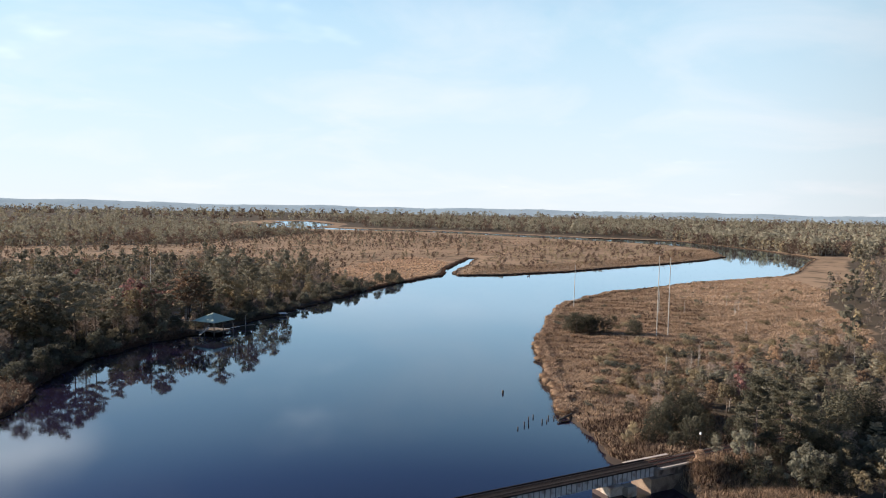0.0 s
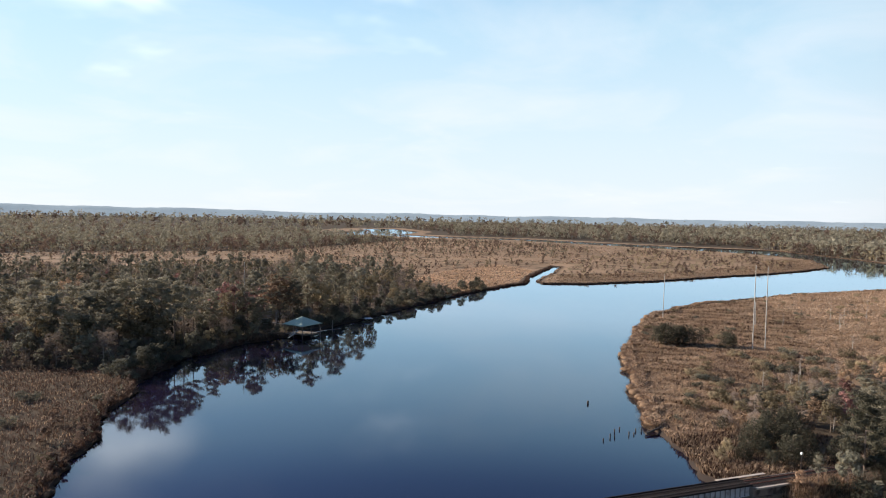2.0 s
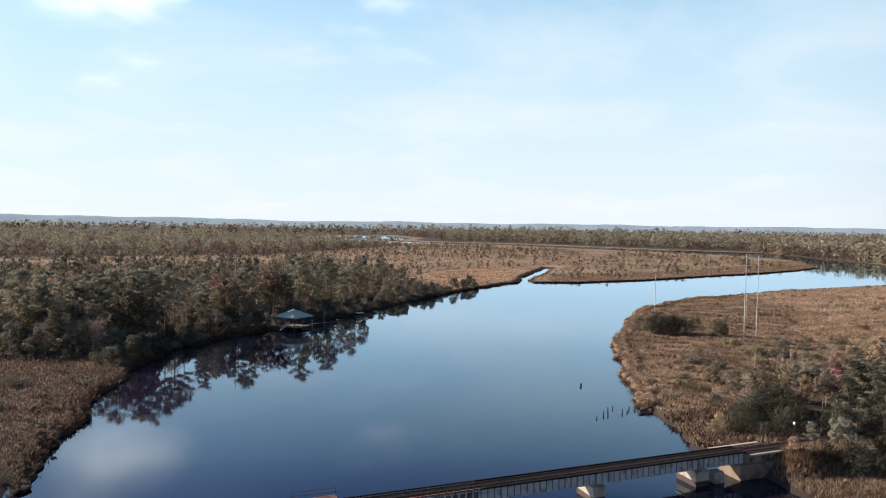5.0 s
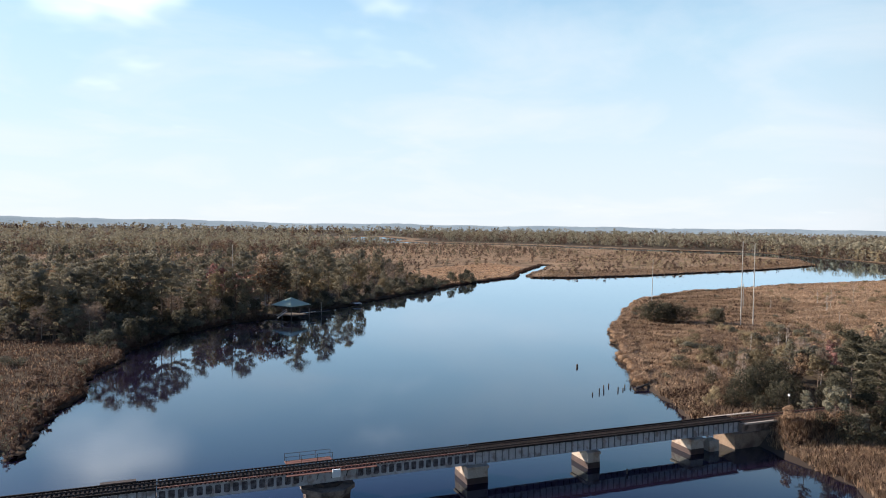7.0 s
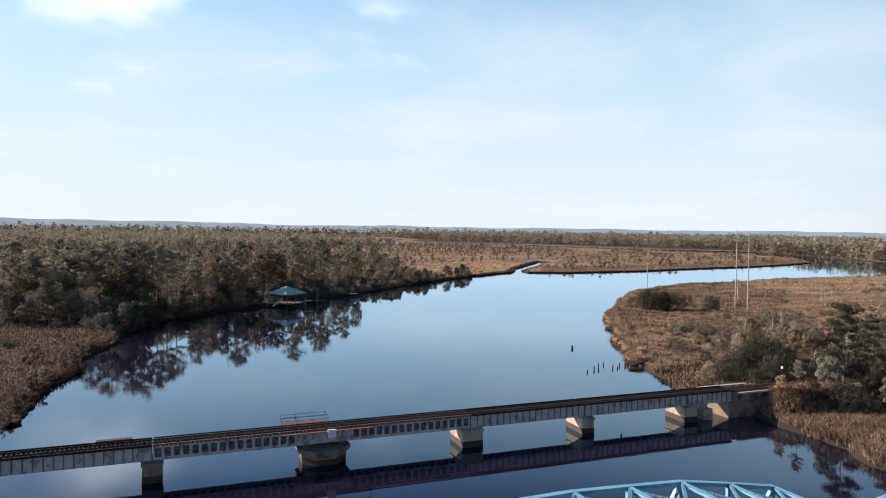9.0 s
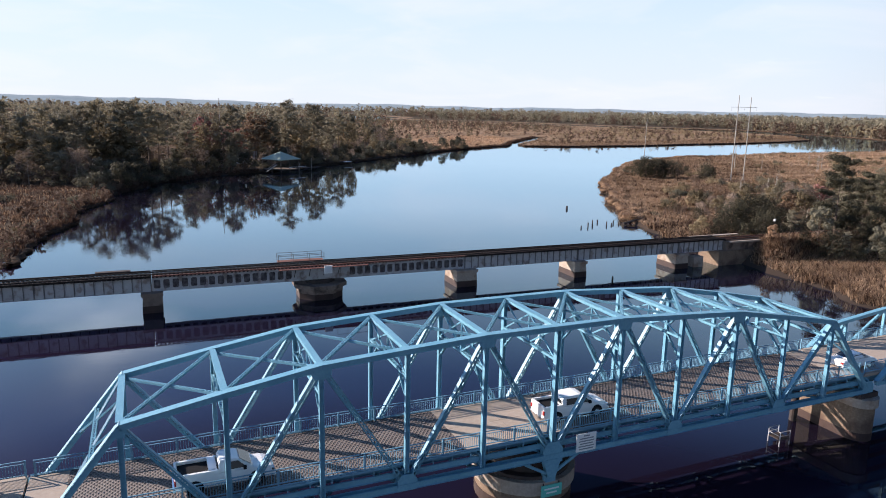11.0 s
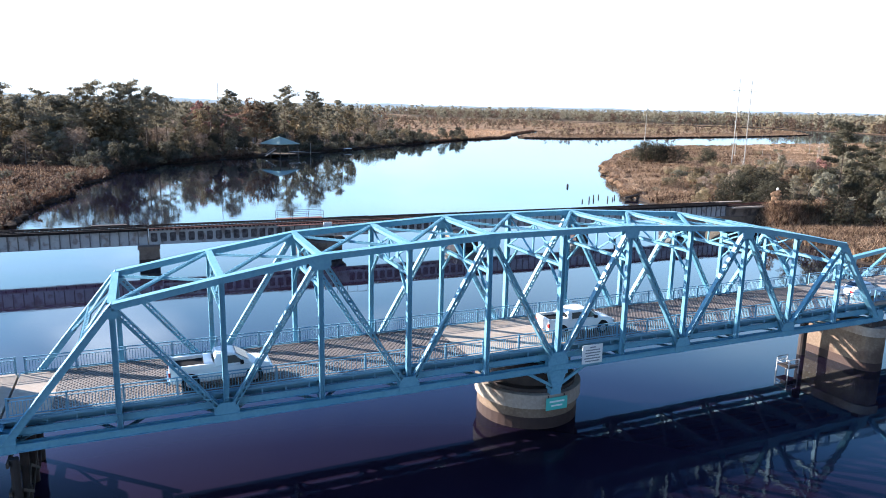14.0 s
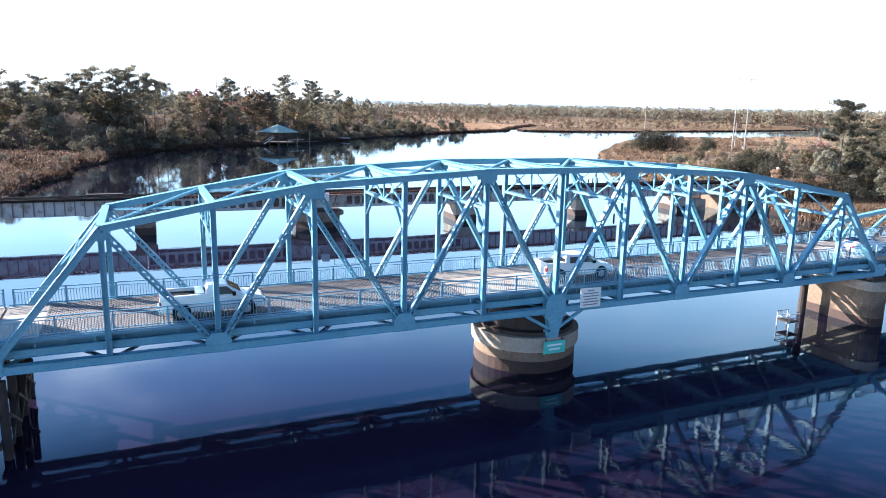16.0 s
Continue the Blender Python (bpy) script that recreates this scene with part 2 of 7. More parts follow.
def water_material():
    """Dark tannin water: a mirror whose strength follows Fresnel, over a nearly black body, with faint ripples in drifting patches."""
    m = bpy.data.materials.new("river_water")
    m.use_nodes = True
    t = m.node_tree
    n, l = t.nodes.new, t.links.new
    t.nodes.remove(t.nodes["Principled BSDF"])
    body = n("ShaderNodeBsdfDiffuse")
    body.inputs["Color"].default_value = (0.0024, 0.0015, 0.0042, 1)
    stirred = n("ShaderNodeBsdfGlossy")
    stirred.inputs["Roughness"].default_value = 0.65
    stirred.inputs["Color"].default_value = (0.016, 0.0105, 0.024, 1)
    depth = n("ShaderNodeAddShader")
    l(body.outputs[0], depth.inputs[0]), l(stirred.outputs[0], depth.inputs[1])
    gloss = n("ShaderNodeBsdfGlossy")
    gloss.inputs["Roughness"].default_value = 0.03
    gloss.inputs["Color"].default_value = (0.71, 0.88, 1, 1)
    fr = n("ShaderNodeFresnel")
    fr.inputs["IOR"].default_value = 1.33
    strength = n("ShaderNodeValToRGB")
    el = strength.color_ramp.elements
    el[0].position, el[0].color = 0.02, (0.012, 0.012, 0.012, 1)
    el[1].position, el[1].color = 0.80, (0.93, 0.93, 0.93, 1)
    for p, c in ((0.06, 0.012), (0.075, 0.030), (0.088, 0.075), (0.10, 0.112), (0.12, 0.145), (0.16, 0.23), (0.41, 0.68), (0.62, 0.90)):
        e = el.new(p)
        e.color = (c, c, c, 1)
    l(fr.outputs[0], strength.inputs[0])
    mix = n("ShaderNodeMixShader")
    l(strength.outputs[0], mix.inputs[0]), l(depth.outputs[0], mix.inputs[1]), l(gloss.outputs[0], mix.inputs[2])
    l(mix.outputs[0], t.nodes["Material Output"].inputs["Surface"])
    pos = n("ShaderNodeNewGeometry").outputs["Position"]
    mp = n("ShaderNodeMapping")
    mp.inputs["Scale"].default_value = (0.35, 1.0, 1.0)
    mp.inputs["Rotation"].default_value = (0, 0, 0.25)
    l(pos, mp.inputs["Vector"])
    a = n("ShaderNodeTexNoise")
    a.inputs["Scale"].default_value, a.inputs["Detail"].default_value = 1.2, 4
    l(mp.outputs[0], a.inputs["Vector"])
    c = n("ShaderNodeTexNoise")
    c.inputs["Scale"].default_value, c.inputs["Detail"].default_value = 0.025, 3
    l(mp.outputs[0], c.inputs["Vector"])
    mr = n("ShaderNodeMapRange")
    mr.inputs["From Min"].default_value, mr.inputs["From Max"].default_value = 0.42, 0.7
    mr.inputs["To Min"].default_value, mr.inputs["To Max"].default_value = 0.12, 1.0
    l(c.outputs["Fac"], mr.inputs["Value"])
    mu = n("ShaderNodeMath")
    mu.operation = "MULTIPLY"
    l(a.outputs["Fac"], mu.inputs[0]), l(mr.outputs[0], mu.inputs[1])
    bp = n("ShaderNodeBump")
    bp.inputs["Strength"].default_value, bp.inputs["Distance"].default_value = 0.10, 0.10
    l(mu.outputs[0], bp.inputs["Height"])
    l(bp.outputs[0], gloss.inputs["Normal"])
    return m


WATER = water_material()

# ---- mesh tools ----


def obj(name, bm, mat, parent=None, label=""):
    me = bpy.data.meshes.new(name)
    bm.to_mesh(me)
    bm.free()
    if mat:
        for x in mat if isinstance(mat, (list, tuple)) else [mat]:
            me.materials.append(x)
    ob = new(name, me)
    if parent:
        ob.parent = parent
    if label:
        ob["label"] = label
    return ob


def part(name, bm, mat, parent, label=""):
    """Links a bmesh as one mesh object under a thing or under a part."""
    return obj(name, bm, mat, parent, label)


def thing(name, label, category, group="", kind="", at=(0, 0, 0)):
    e = tagged(new(name), label, category, group, kind)
    e.location = at
    return e


def box(bm, lo, hi, mat=0):
    x0, y0, z0 = lo
    x1, y1, z1 = hi
    v = [bm.verts.new(c) for c in ((x0, y0, z0), (x1, y0, z0), (x1, y1, z0), (x0, y1, z0), (x0, y0, z1), (x1, y0, z1), (x1, y1, z1), (x0, y1, z1))]
    for f in ((0, 3, 2, 1), (4, 5, 6, 7), (0, 1, 5, 4), (1, 2, 6, 5), (2, 3, 7, 6), (3, 0, 4, 7)):
        bm.faces.new([v[i] for i in f]).material_index = mat


def bar(bm, p, q, w, d, up=(0, 0, 1), mat=0):
    """A straight bar of section w (sideways) by d (along up) from p to q."""
    p, q = Vector(p), Vector(q)
    ax = (q - p).normalized()
    up = Vector(up)
    if abs(ax.dot(up)) > 0.98:
        up = Vector((0, 1, 0))
    s = ax.cross(up).normalized()
    u = s.cross(ax).normalized()
    v = []
    for c in (p, q):
        for a, b in ((-1, -1), (1, -1), (1, 1), (-1, 1)):
            v.append(bm.verts.new(c + s * a * w / 2 + u * b * d / 2))
    for f in ((3, 2, 1, 0), (4, 5, 6, 7), (0, 1, 5, 4), (1, 2, 6, 5), (2, 3, 7, 6), (3, 0, 4, 7)):
        bm.faces.new([v[i] for i in f]).material_index = mat


def laced(bm, p, q, w, d, up=(0, 1, 0), pitch=0.36, flange=0.09):
    """Two channels joined by zigzag lacing on both faces: w sideways, d along up."""
    p, q = Vector(p), Vector(q)
    ax = (q - p).normalized()
    s = ax.cross(Vector(up)).normalized()
    u = s.cross(ax).normalized()
    for a in (-1, 1):
        o = s * a * (w / 2 - 0.012)
        bar(bm, p + o, q + o, 0.024, d, u)
        for b in (-1, 1):
            o2 = s * a * (w / 2 - flange / 2) + u * b * (d / 2 - 0.012)
            bar(bm, p + o2, q + o2, flange, 0.024, u)
    n = max(2, int((q - p).length / pitch))
    for b in (-1, 1):
        o = u * b * (d / 2 + 0.008)
        for i in range(n):
            c0, c1 = p.lerp(q, i / n), p.lerp(q, (i + 1) / n)
            g = 1 if i % 2 else -1
            bar(bm, c0 + o + s * g * (w / 2 - 0.03), c1 + o - s * g * (w / 2 - 0.03), 0.07, 0.014, u)


def prism(bm, pts, z0, z1, mat=0):
    """An upright prism over a plan outline."""
    lo = [bm.verts.new((x, y, z0)) for x, y in pts]
    hi = [bm.verts.new((x, y, z1)) for x, y in pts]
    n = len(pts)
    for f in [lo[::-1], hi] + [[lo[i], lo[(i + 1) % n], hi[(i + 1) % n], hi[i]] for i in range(n)]:
        bm.faces.new(f).material_index = mat


def taper(bm, x0, x1, y0, y1, z0, z1, b=0.15, mat=0):
    """A battered block: the top is smaller than the foot by b on each side."""
    v = [bm.verts.new(c) for c in ((x0, y0, z0), (x1, y0, z0), (x1, y1, z0), (x0, y1, z0),
                                   (x0 + b, y0 + b, z1), (x1 - b, y0 + b, z1), (x1 - b, y1 - b, z1), (x0 + b, y1 - b, z1))]
    for f in ((0, 3, 2, 1), (4, 5, 6, 7), (0, 1, 5, 4), (1, 2, 6, 5), (2, 3, 7, 6), (3, 0, 4, 7)):
        bm.faces.new([v[i] for i in f]).material_index = mat


def tube(bm, p, q, r0, r1, n=8, mat=0):
    p, q = Vector(p), Vector(q)
    ax = (q - p).normalized()
    s = ax.orthogonal().normalized()
    u = ax.cross(s)
    a = [bm.verts.new(p + (s * math.cos(2 * math.pi * i / n) + u * math.sin(2 * math.pi * i / n)) * r0) for i in range(n)]
    b = [bm.verts.new(q + (s * math.cos(2 * math.pi * i / n) + u * math.sin(2 * math.pi * i / n)) * r1) for i in range(n)]
    for i in range(n):
        bm.faces.new((a[i], a[(i + 1) % n], b[(i + 1) % n], b[i])).material_index = mat
    bm.faces.new(a[::-1]).material_index = mat
    bm.faces.new(b).material_index = mat


def slab(bm, pts, n, t=0.015):
    """A thin panel with depth: the outline pts pushed out by t along n."""
    n = Vector(n).normalized() * t
    lo = [bm.verts.new(Vector(p)) for p in pts]
    hi = [bm.verts.new(Vector(p) + n) for p in pts]
    k = len(pts)
    bm.faces.new(lo[::-1]), bm.faces.new(hi)
    for i in range(k):
        bm.faces.new((lo[i], lo[(i + 1) % k], hi[(i + 1) % k], hi[i]))
    bmesh.ops.recalc_face_normals(bm, faces=bm.faces)


# ---- ground and river ----
WEST = [(-80, -900), (-75, -60), (-68, 0), (-60, 40), (-55, 70), (-51, 99), (-46.5, 120), (-43, 140), (-41, 160), (-37, 180), (-30, 209), (-19, 230), (-2, 248),
        (18, 262), (40, 278), (66, 302), (92, 328), (120, 353), (160, 390), (193, 414), (225, 437), (237, 444), (252, 466), (268, 492), (300, 530), (350, 592)]
SPIT = [(358, 588), (310, 522), (278, 486), (258, 458), (251, 440), (286, 432), (361, 438), (439, 458), (532, 477), (600, 498), (670, 526), (692, 548), (770, 632), (797, 712),
        (791, 803), (750, 905), (690, 1070), (630, 1230), (470, 1360), (370, 1460), (350, 1600), (500, 1850), (520, 2000)]
EAST = [(620, 2000), (600, 1700), (490, 1500), (540, 1390), (700, 1250), (770, 1090), (830, 960), (925, 834), (882, 700), (846, 610), (783, 497), (755, 468), (631, 399), (559, 357),
        (516, 341), (400, 333), (290, 307), (227, 276), (195, 246), (166, 215), (137, 181), (129, 167), (119, 152), (107, 135), (99, 120), (91, 105), (88, 95), (84, 85), (80, 77),
        (83, 66), (81, 58), (79, 51), (79, 45), (79, 38), (75, 31), (77, 22), (83, 8), (88, -20), (92, -100), (105, -900)]
RIVER = np.array(WEST + SPIT + EAST, float)


def river_distance(x, y):
    """Metres to the waterline, plus on land and minus in the water."""
    p = np.stack([np.ravel(x), np.ravel(y)], 1)
    best = np.full(len(p), 1e18)
    inside = np.zeros(len(p), bool)
    for a, b in zip(RIVER, np.roll(RIVER, -1, 0)):
        d = b - a
        k = np.clip(((p - a) @ d) / (d @ d), 0, 1)
        best = np.minimum(best, ((p - a - k[:, None] * d) ** 2).sum(1))
        cross = (a[1] > p[:, 1]) != (b[1] > p[:, 1])
        with np.errstate(divide="ignore", invalid="ignore"):
            xi = (b[0] - a[0]) * (p[:, 1] - a[1]) / (b[1] - a[1]) + a[0]
        inside ^= cross & (p[:, 0] < xi)
    return (np.sqrt(best) * np.where(inside, -1, 1)).reshape(np.shape(x))


def ripple(x, y, s, seed):
    """Cheap smooth noise in -1..1 from crossed waves."""
    r = np.random.RandomState(seed)
    out = np.zeros(np.shape(x))
    for k in range(7):
        a, ph, f = r.uniform(0, 6.283), r.uniform(0, 6.283), r.uniform(0.6, 1.7) / s * 6.283
        out += np.sin((x * np.cos(a) + y * np.sin(a)) * f + ph + 1.3 * np.sin((x * np.sin(a) - y * np.cos(a)) * f * 0.7 + ph))
    return out / 4.0


def ground_height(x, y):
    sd = river_distance(x, y) + 1.3 * ripple(x, y, 9, 3) + 1.5 * ripple(x, y, 30, 4)
    h = np.clip(sd * 0.8, -2.0, 0.75)
    land = np.clip((sd - 2) / 8, 0, 1)
    h = h + land * (0.25 + 0.22 * ripple(x, y, 14, 5) + 0.25 * ripple(x, y, 60, 6))
    # the causeway that carries the railway inland
    rail = np.clip(1 - (np.abs(np.asarray(y) - 60.5 + 0.023 * np.asarray(x)) - 3.0) / 5.0, 0, 1) * np.clip((np.asarray(x) - 80) / 6, 0, 1)
    h = np.maximum(h, rail * 4.3 - 0.3 * (rail < 0.01) - 5 * (rail <= 0))
    # the road embankment
    road = np.clip(1 - (np.abs(np.asarray(y) - 3.84) - 5.5) / 7.0, 0, 1) * np.clip((np.abs(np.asarray(x)) - 100) / 12, 0, 1)
    return np.maximum(h, road * 5.6 - 5 * (road <= 0))


def axis(lo, hi, step, near, far):
    mid = list(np.arange(lo, hi + 0.1, step))
    out, v, s = [], hi, step
    while v < far:
        s *= 1.13
        v += s
        out.append(v)
    left, v, s = [], lo, step
    while v > near:
        s *= 1.13
        v -= s
        left.append(v)
    return np.array(left[::-1] + mid + out)


WOODS = [
    [(-33, 214), (-21, 232), (-3, 250), (18, 266), (40, 282), (66, 306), (92, 332), (120, 357), (150, 392), (150, 470), (60, 560), (-120, 560), (-330, 520), (-420, 330), (-260, 240), (-150, 238), (-80, 238), (-50, 222)],
    [(90, 62), (98, 74), (103, 90), (118, 99), (132, 104), (150, 108), (188, 121), (230, 131), (300, 141), (360, 200), (400, 235), (470, 262), (560, 300), (660, 372), (760, 430), (860, 470), (1300, 560), (1300, -100), (300, -150), (160, -60), (108, 20), (102, 50)],
    [(-4500, 850), (-700, 830), (100, 880), (420, 1230), (330, 1480), (300, 1750), (520, 2060), (680, 2060), (650, 1720), (540, 1510), (600, 1420), (740, 1270), (800, 1110), (860, 980), (950, 840), (870, 720), (860, 620), (800, 500), (860, 480), (1300, 470),
     (4900, 700), (4900, 4900), (-4900, 4900)]]


REEDBEDS = [
    [(-260, 60), (-60, 60), (-47, 100), (-40, 150), (-34, 205), (-50, 222), (-90, 238), (-160, 238), (-260, 235)],
    [(84, 86), (93, 104), (101, 118), (110, 134), (122, 151), (133, 166), (142, 180), (170, 214), (200, 246), (232, 276), (292, 307), (330, 310), (365, 205), (300, 143), (235, 132), (188, 121), (150, 108), (118, 100), (100, 90)],
    [(68, 34), (70, 48), (75, 59), (100, 59), (104, 40), (112, 20), (100, 5), (80, 5)]]


def in_poly(poly, x, y):
    poly = np.array(poly, float)
    c = np.zeros(len(x), bool)
    for a, b in zip(poly, np.roll(poly, -1, 0)):
        hit = (a[1] > y) != (b[1] > y)
        with np.errstate(divide="ignore", invalid="ignore"):
            c ^= hit & (x < (b[0] - a[0]) * (y - a[1]) / (b[1] - a[1]) + a[0])
    return c


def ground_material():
    """Dry marsh grass, fallen leaves where the woods stand, a floor darkened for peat and shade in the reed beds, and
    wet mud along the waterline.
    """
    m = material("marsh_ground", (0.29, 0.192, 0.122), 0.95, var=(0.17, 0.112, 0.072), scale=0.012, amount=0.9, fine=(0.28, 0.19, 0.115), bump=0.6, bump_scale=0.9,
                 stain=(0.10, 0.072, 0.044), stain_scale=0.05, coords="World", spec=0.06)
    t = m.node_tree
    n, l = t.nodes.new, t.links.new
    b = t.nodes["Principled BSDF"]
    out = b.inputs["Base Color"].links[0].from_socket
    for name, colour in (("litter_shade", (0.060, 0.047, 0.033)), ("mud", (0.045, 0.034, 0.028))):
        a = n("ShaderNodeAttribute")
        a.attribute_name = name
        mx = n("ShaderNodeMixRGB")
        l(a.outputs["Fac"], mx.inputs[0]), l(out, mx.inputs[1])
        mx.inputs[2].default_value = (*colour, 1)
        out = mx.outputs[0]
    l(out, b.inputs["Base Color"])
    return m


def build_ground():
    xs, ys = axis(-300, 960, 4, -5200, 5200), np.concatenate([axis(-60, 640, 3.5, -5200, 640), np.arange(650, 2050, 12), axis(2060, 2070, 12, 2050, 5200)])
    ys = np.unique(ys)
    X, Y = np.meshgrid(xs, ys)
    Z = ground_height(X, Y)
    nx, ny = len(xs), len(ys)
    verts = np.stack([X.ravel(), Y.ravel(), Z.ravel()], 1)
    i = (np.arange(ny - 1)[:, None] * nx + np.arange(nx - 1)[None]).ravel()
    faces = np.stack([i, i + 1, i + nx + 1, i + nx], 1)
    me = bpy.data.meshes.new("ground")
    me.from_pydata(verts.tolist(), [], faces.tolist())
    me.polygons.foreach_set("use_smooth", np.ones(len(faces), bool))
    x, y = X.ravel(), Y.ravel()
    wood = np.zeros(len(x), bool)
    for poly in WOODS:
        wood |= in_poly(poly, x + 3 * ripple(x, y, 20, 11), y + 3 * ripple(x, y, 20, 12))
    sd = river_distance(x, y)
    reed = np.zeros(len(x), bool)
    for poly in REEDBEDS:
        reed |= in_poly(poly, x, y)
    # reed beds take the same dark tone, for peat and painted shade under grass
    wood = np.maximum(wood * 0.92, reed * np.where(x < 0, 0.85, np.where(y < 62, 0.75, 0.08)))
    for name, val in (("litter_shade", wood), ("mud", np.clip(1.25 - sd / 5.0, 0, 1))):
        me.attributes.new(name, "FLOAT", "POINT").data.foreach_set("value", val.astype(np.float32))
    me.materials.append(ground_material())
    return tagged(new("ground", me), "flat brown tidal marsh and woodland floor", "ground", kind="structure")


EDGE = []


def build_bank(name, line, tall=1.0):
    """The undercut, matted edge of reed peat along a shore, coloured near black for the reeds' shaded front and
    reflection.
    """
    p = np.array(line, float)
    seg = np.hypot(*np.diff(p, axis=0).T)
    u = np.concatenate([[0], np.cumsum(seg)])
    s = np.arange(0, u[-1], 1.6)
    x, y = np.interp(s, u, p[:, 0]), np.interp(s, u, p[:, 1])
    tx, ty = np.gradient(x), np.gradient(y)
    k = np.hypot(tx, ty) + 1e-9
    nx, ny = -ty / k, tx / k
    flip = np.where(river_distance(x + nx * 2, y + ny * 2) > 0, 1, -1)
    nx, ny = nx * flip, ny * flip
    off = -(1.3 * ripple(x, y, 9, 3) + 1.5 * ripple(x, y, 30, 4))
    r = np.random.RandomState(len(line))
    rows = []
    for o, z, j in ((-0.25, -0.5, 0.1), (-0.5, 0.2, 0.25), (-0.4, 0.6, 0.3), (0.1, 0.9, 0.3), (0.7, 0.8, 0.3), (1.4, 0.3, 0.2)):
        rows.append(np.stack([x + nx * (off + o + r.uniform(-j, j, len(x))), y + ny * (off + o + r.uniform(-j, j, len(x))), z * tall + tall * r.uniform(-0.16, 0.16, len(x))], 1))
    EDGE.append((x + nx * (off + 0.4), y + ny * (off + 0.4)))
    n = len(x)
    i = (np.arange(5)[:, None] * n + np.arange(n - 1)[None]).ravel()
    me = bpy.data.meshes.new("bank")
    me.from_pydata(np.concatenate(rows).tolist(), [], np.stack([i, i + 1, i + n + 1, i + n], 1).tolist())
    me.materials.append(material("shaded_reed_peat", (0.050, 0.033, 0.022), 0.95, var=(0.03, 0.021, 0.016), scale=0.3, fine=(0.065, 0.042, 0.03), bump=0.8, bump_scale=5, spec=0.05))
    tagged(new(name, me), "matted brown reed-peat bank at the water's edge, darkened for shade", "river bank", kind="structure")


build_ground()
build_bank("bank", [(-49.5, 99), *WEST[6:]], 0.8)
build_bank("bank", SPIT[:18])
build_bank("bank", EAST[6:26])
bm = bmesh.new()
bm.faces.new([bm.verts.new(c) for c in ((-5200, -5200, 0), (5200, -5200, 0), (5200, 5200, 0), (-5200, 5200, 0))])
tagged(obj("water", bm, WATER), "dark calm river water reflecting the sky", "river", kind="structure")

# ---- swing bridge ----
P, ZB, YF, DECK = 5.49, 4.64, 7.68, 6.0
TOP = {1: 11.6, 2: 12.6, 3: 13.5, 4: 13.82, 5: 14.12, 6: 14.12, 7: 14.12, 8: 13.82, 9: 13.5, 10: 12.6, 11: 11.6}
bridge = thing("swing_bridge", "light-blue painted steel through-truss swing bridge over the river", "bridge")


def bx(k):
    return (k - 6) * P


def gusset(y, x, z, w, h, side):
    for o in (-0.21, 0.21):
        bm = bmesh.new()
        pts = [(-w / 2, -h / 2), (w / 2, -h / 2), (w / 2, h * 0.15), (w * 0.28, h / 2), (-w * 0.28, h / 2), (-w / 2, h * 0.15)]
        if side < 0:
            pts = [(a, -b) for a, b in pts][::-1]
        lo = [bm.verts.new((x + a, y + o - 0.012, z + b)) for a, b in pts]
        hi = [bm.verts.new((x + a, y + o + 0.012, z + b)) for a, b in pts]
        n = len(pts)
        bm.faces.new(lo), bm.faces.new(hi[::-1])
        for i in range(n):
            bm.faces.new((lo[(i + 1) % n], lo[i], hi[i], hi[(i + 1) % n]))
        part("gusset_plate", bm, BLUE, bridge)


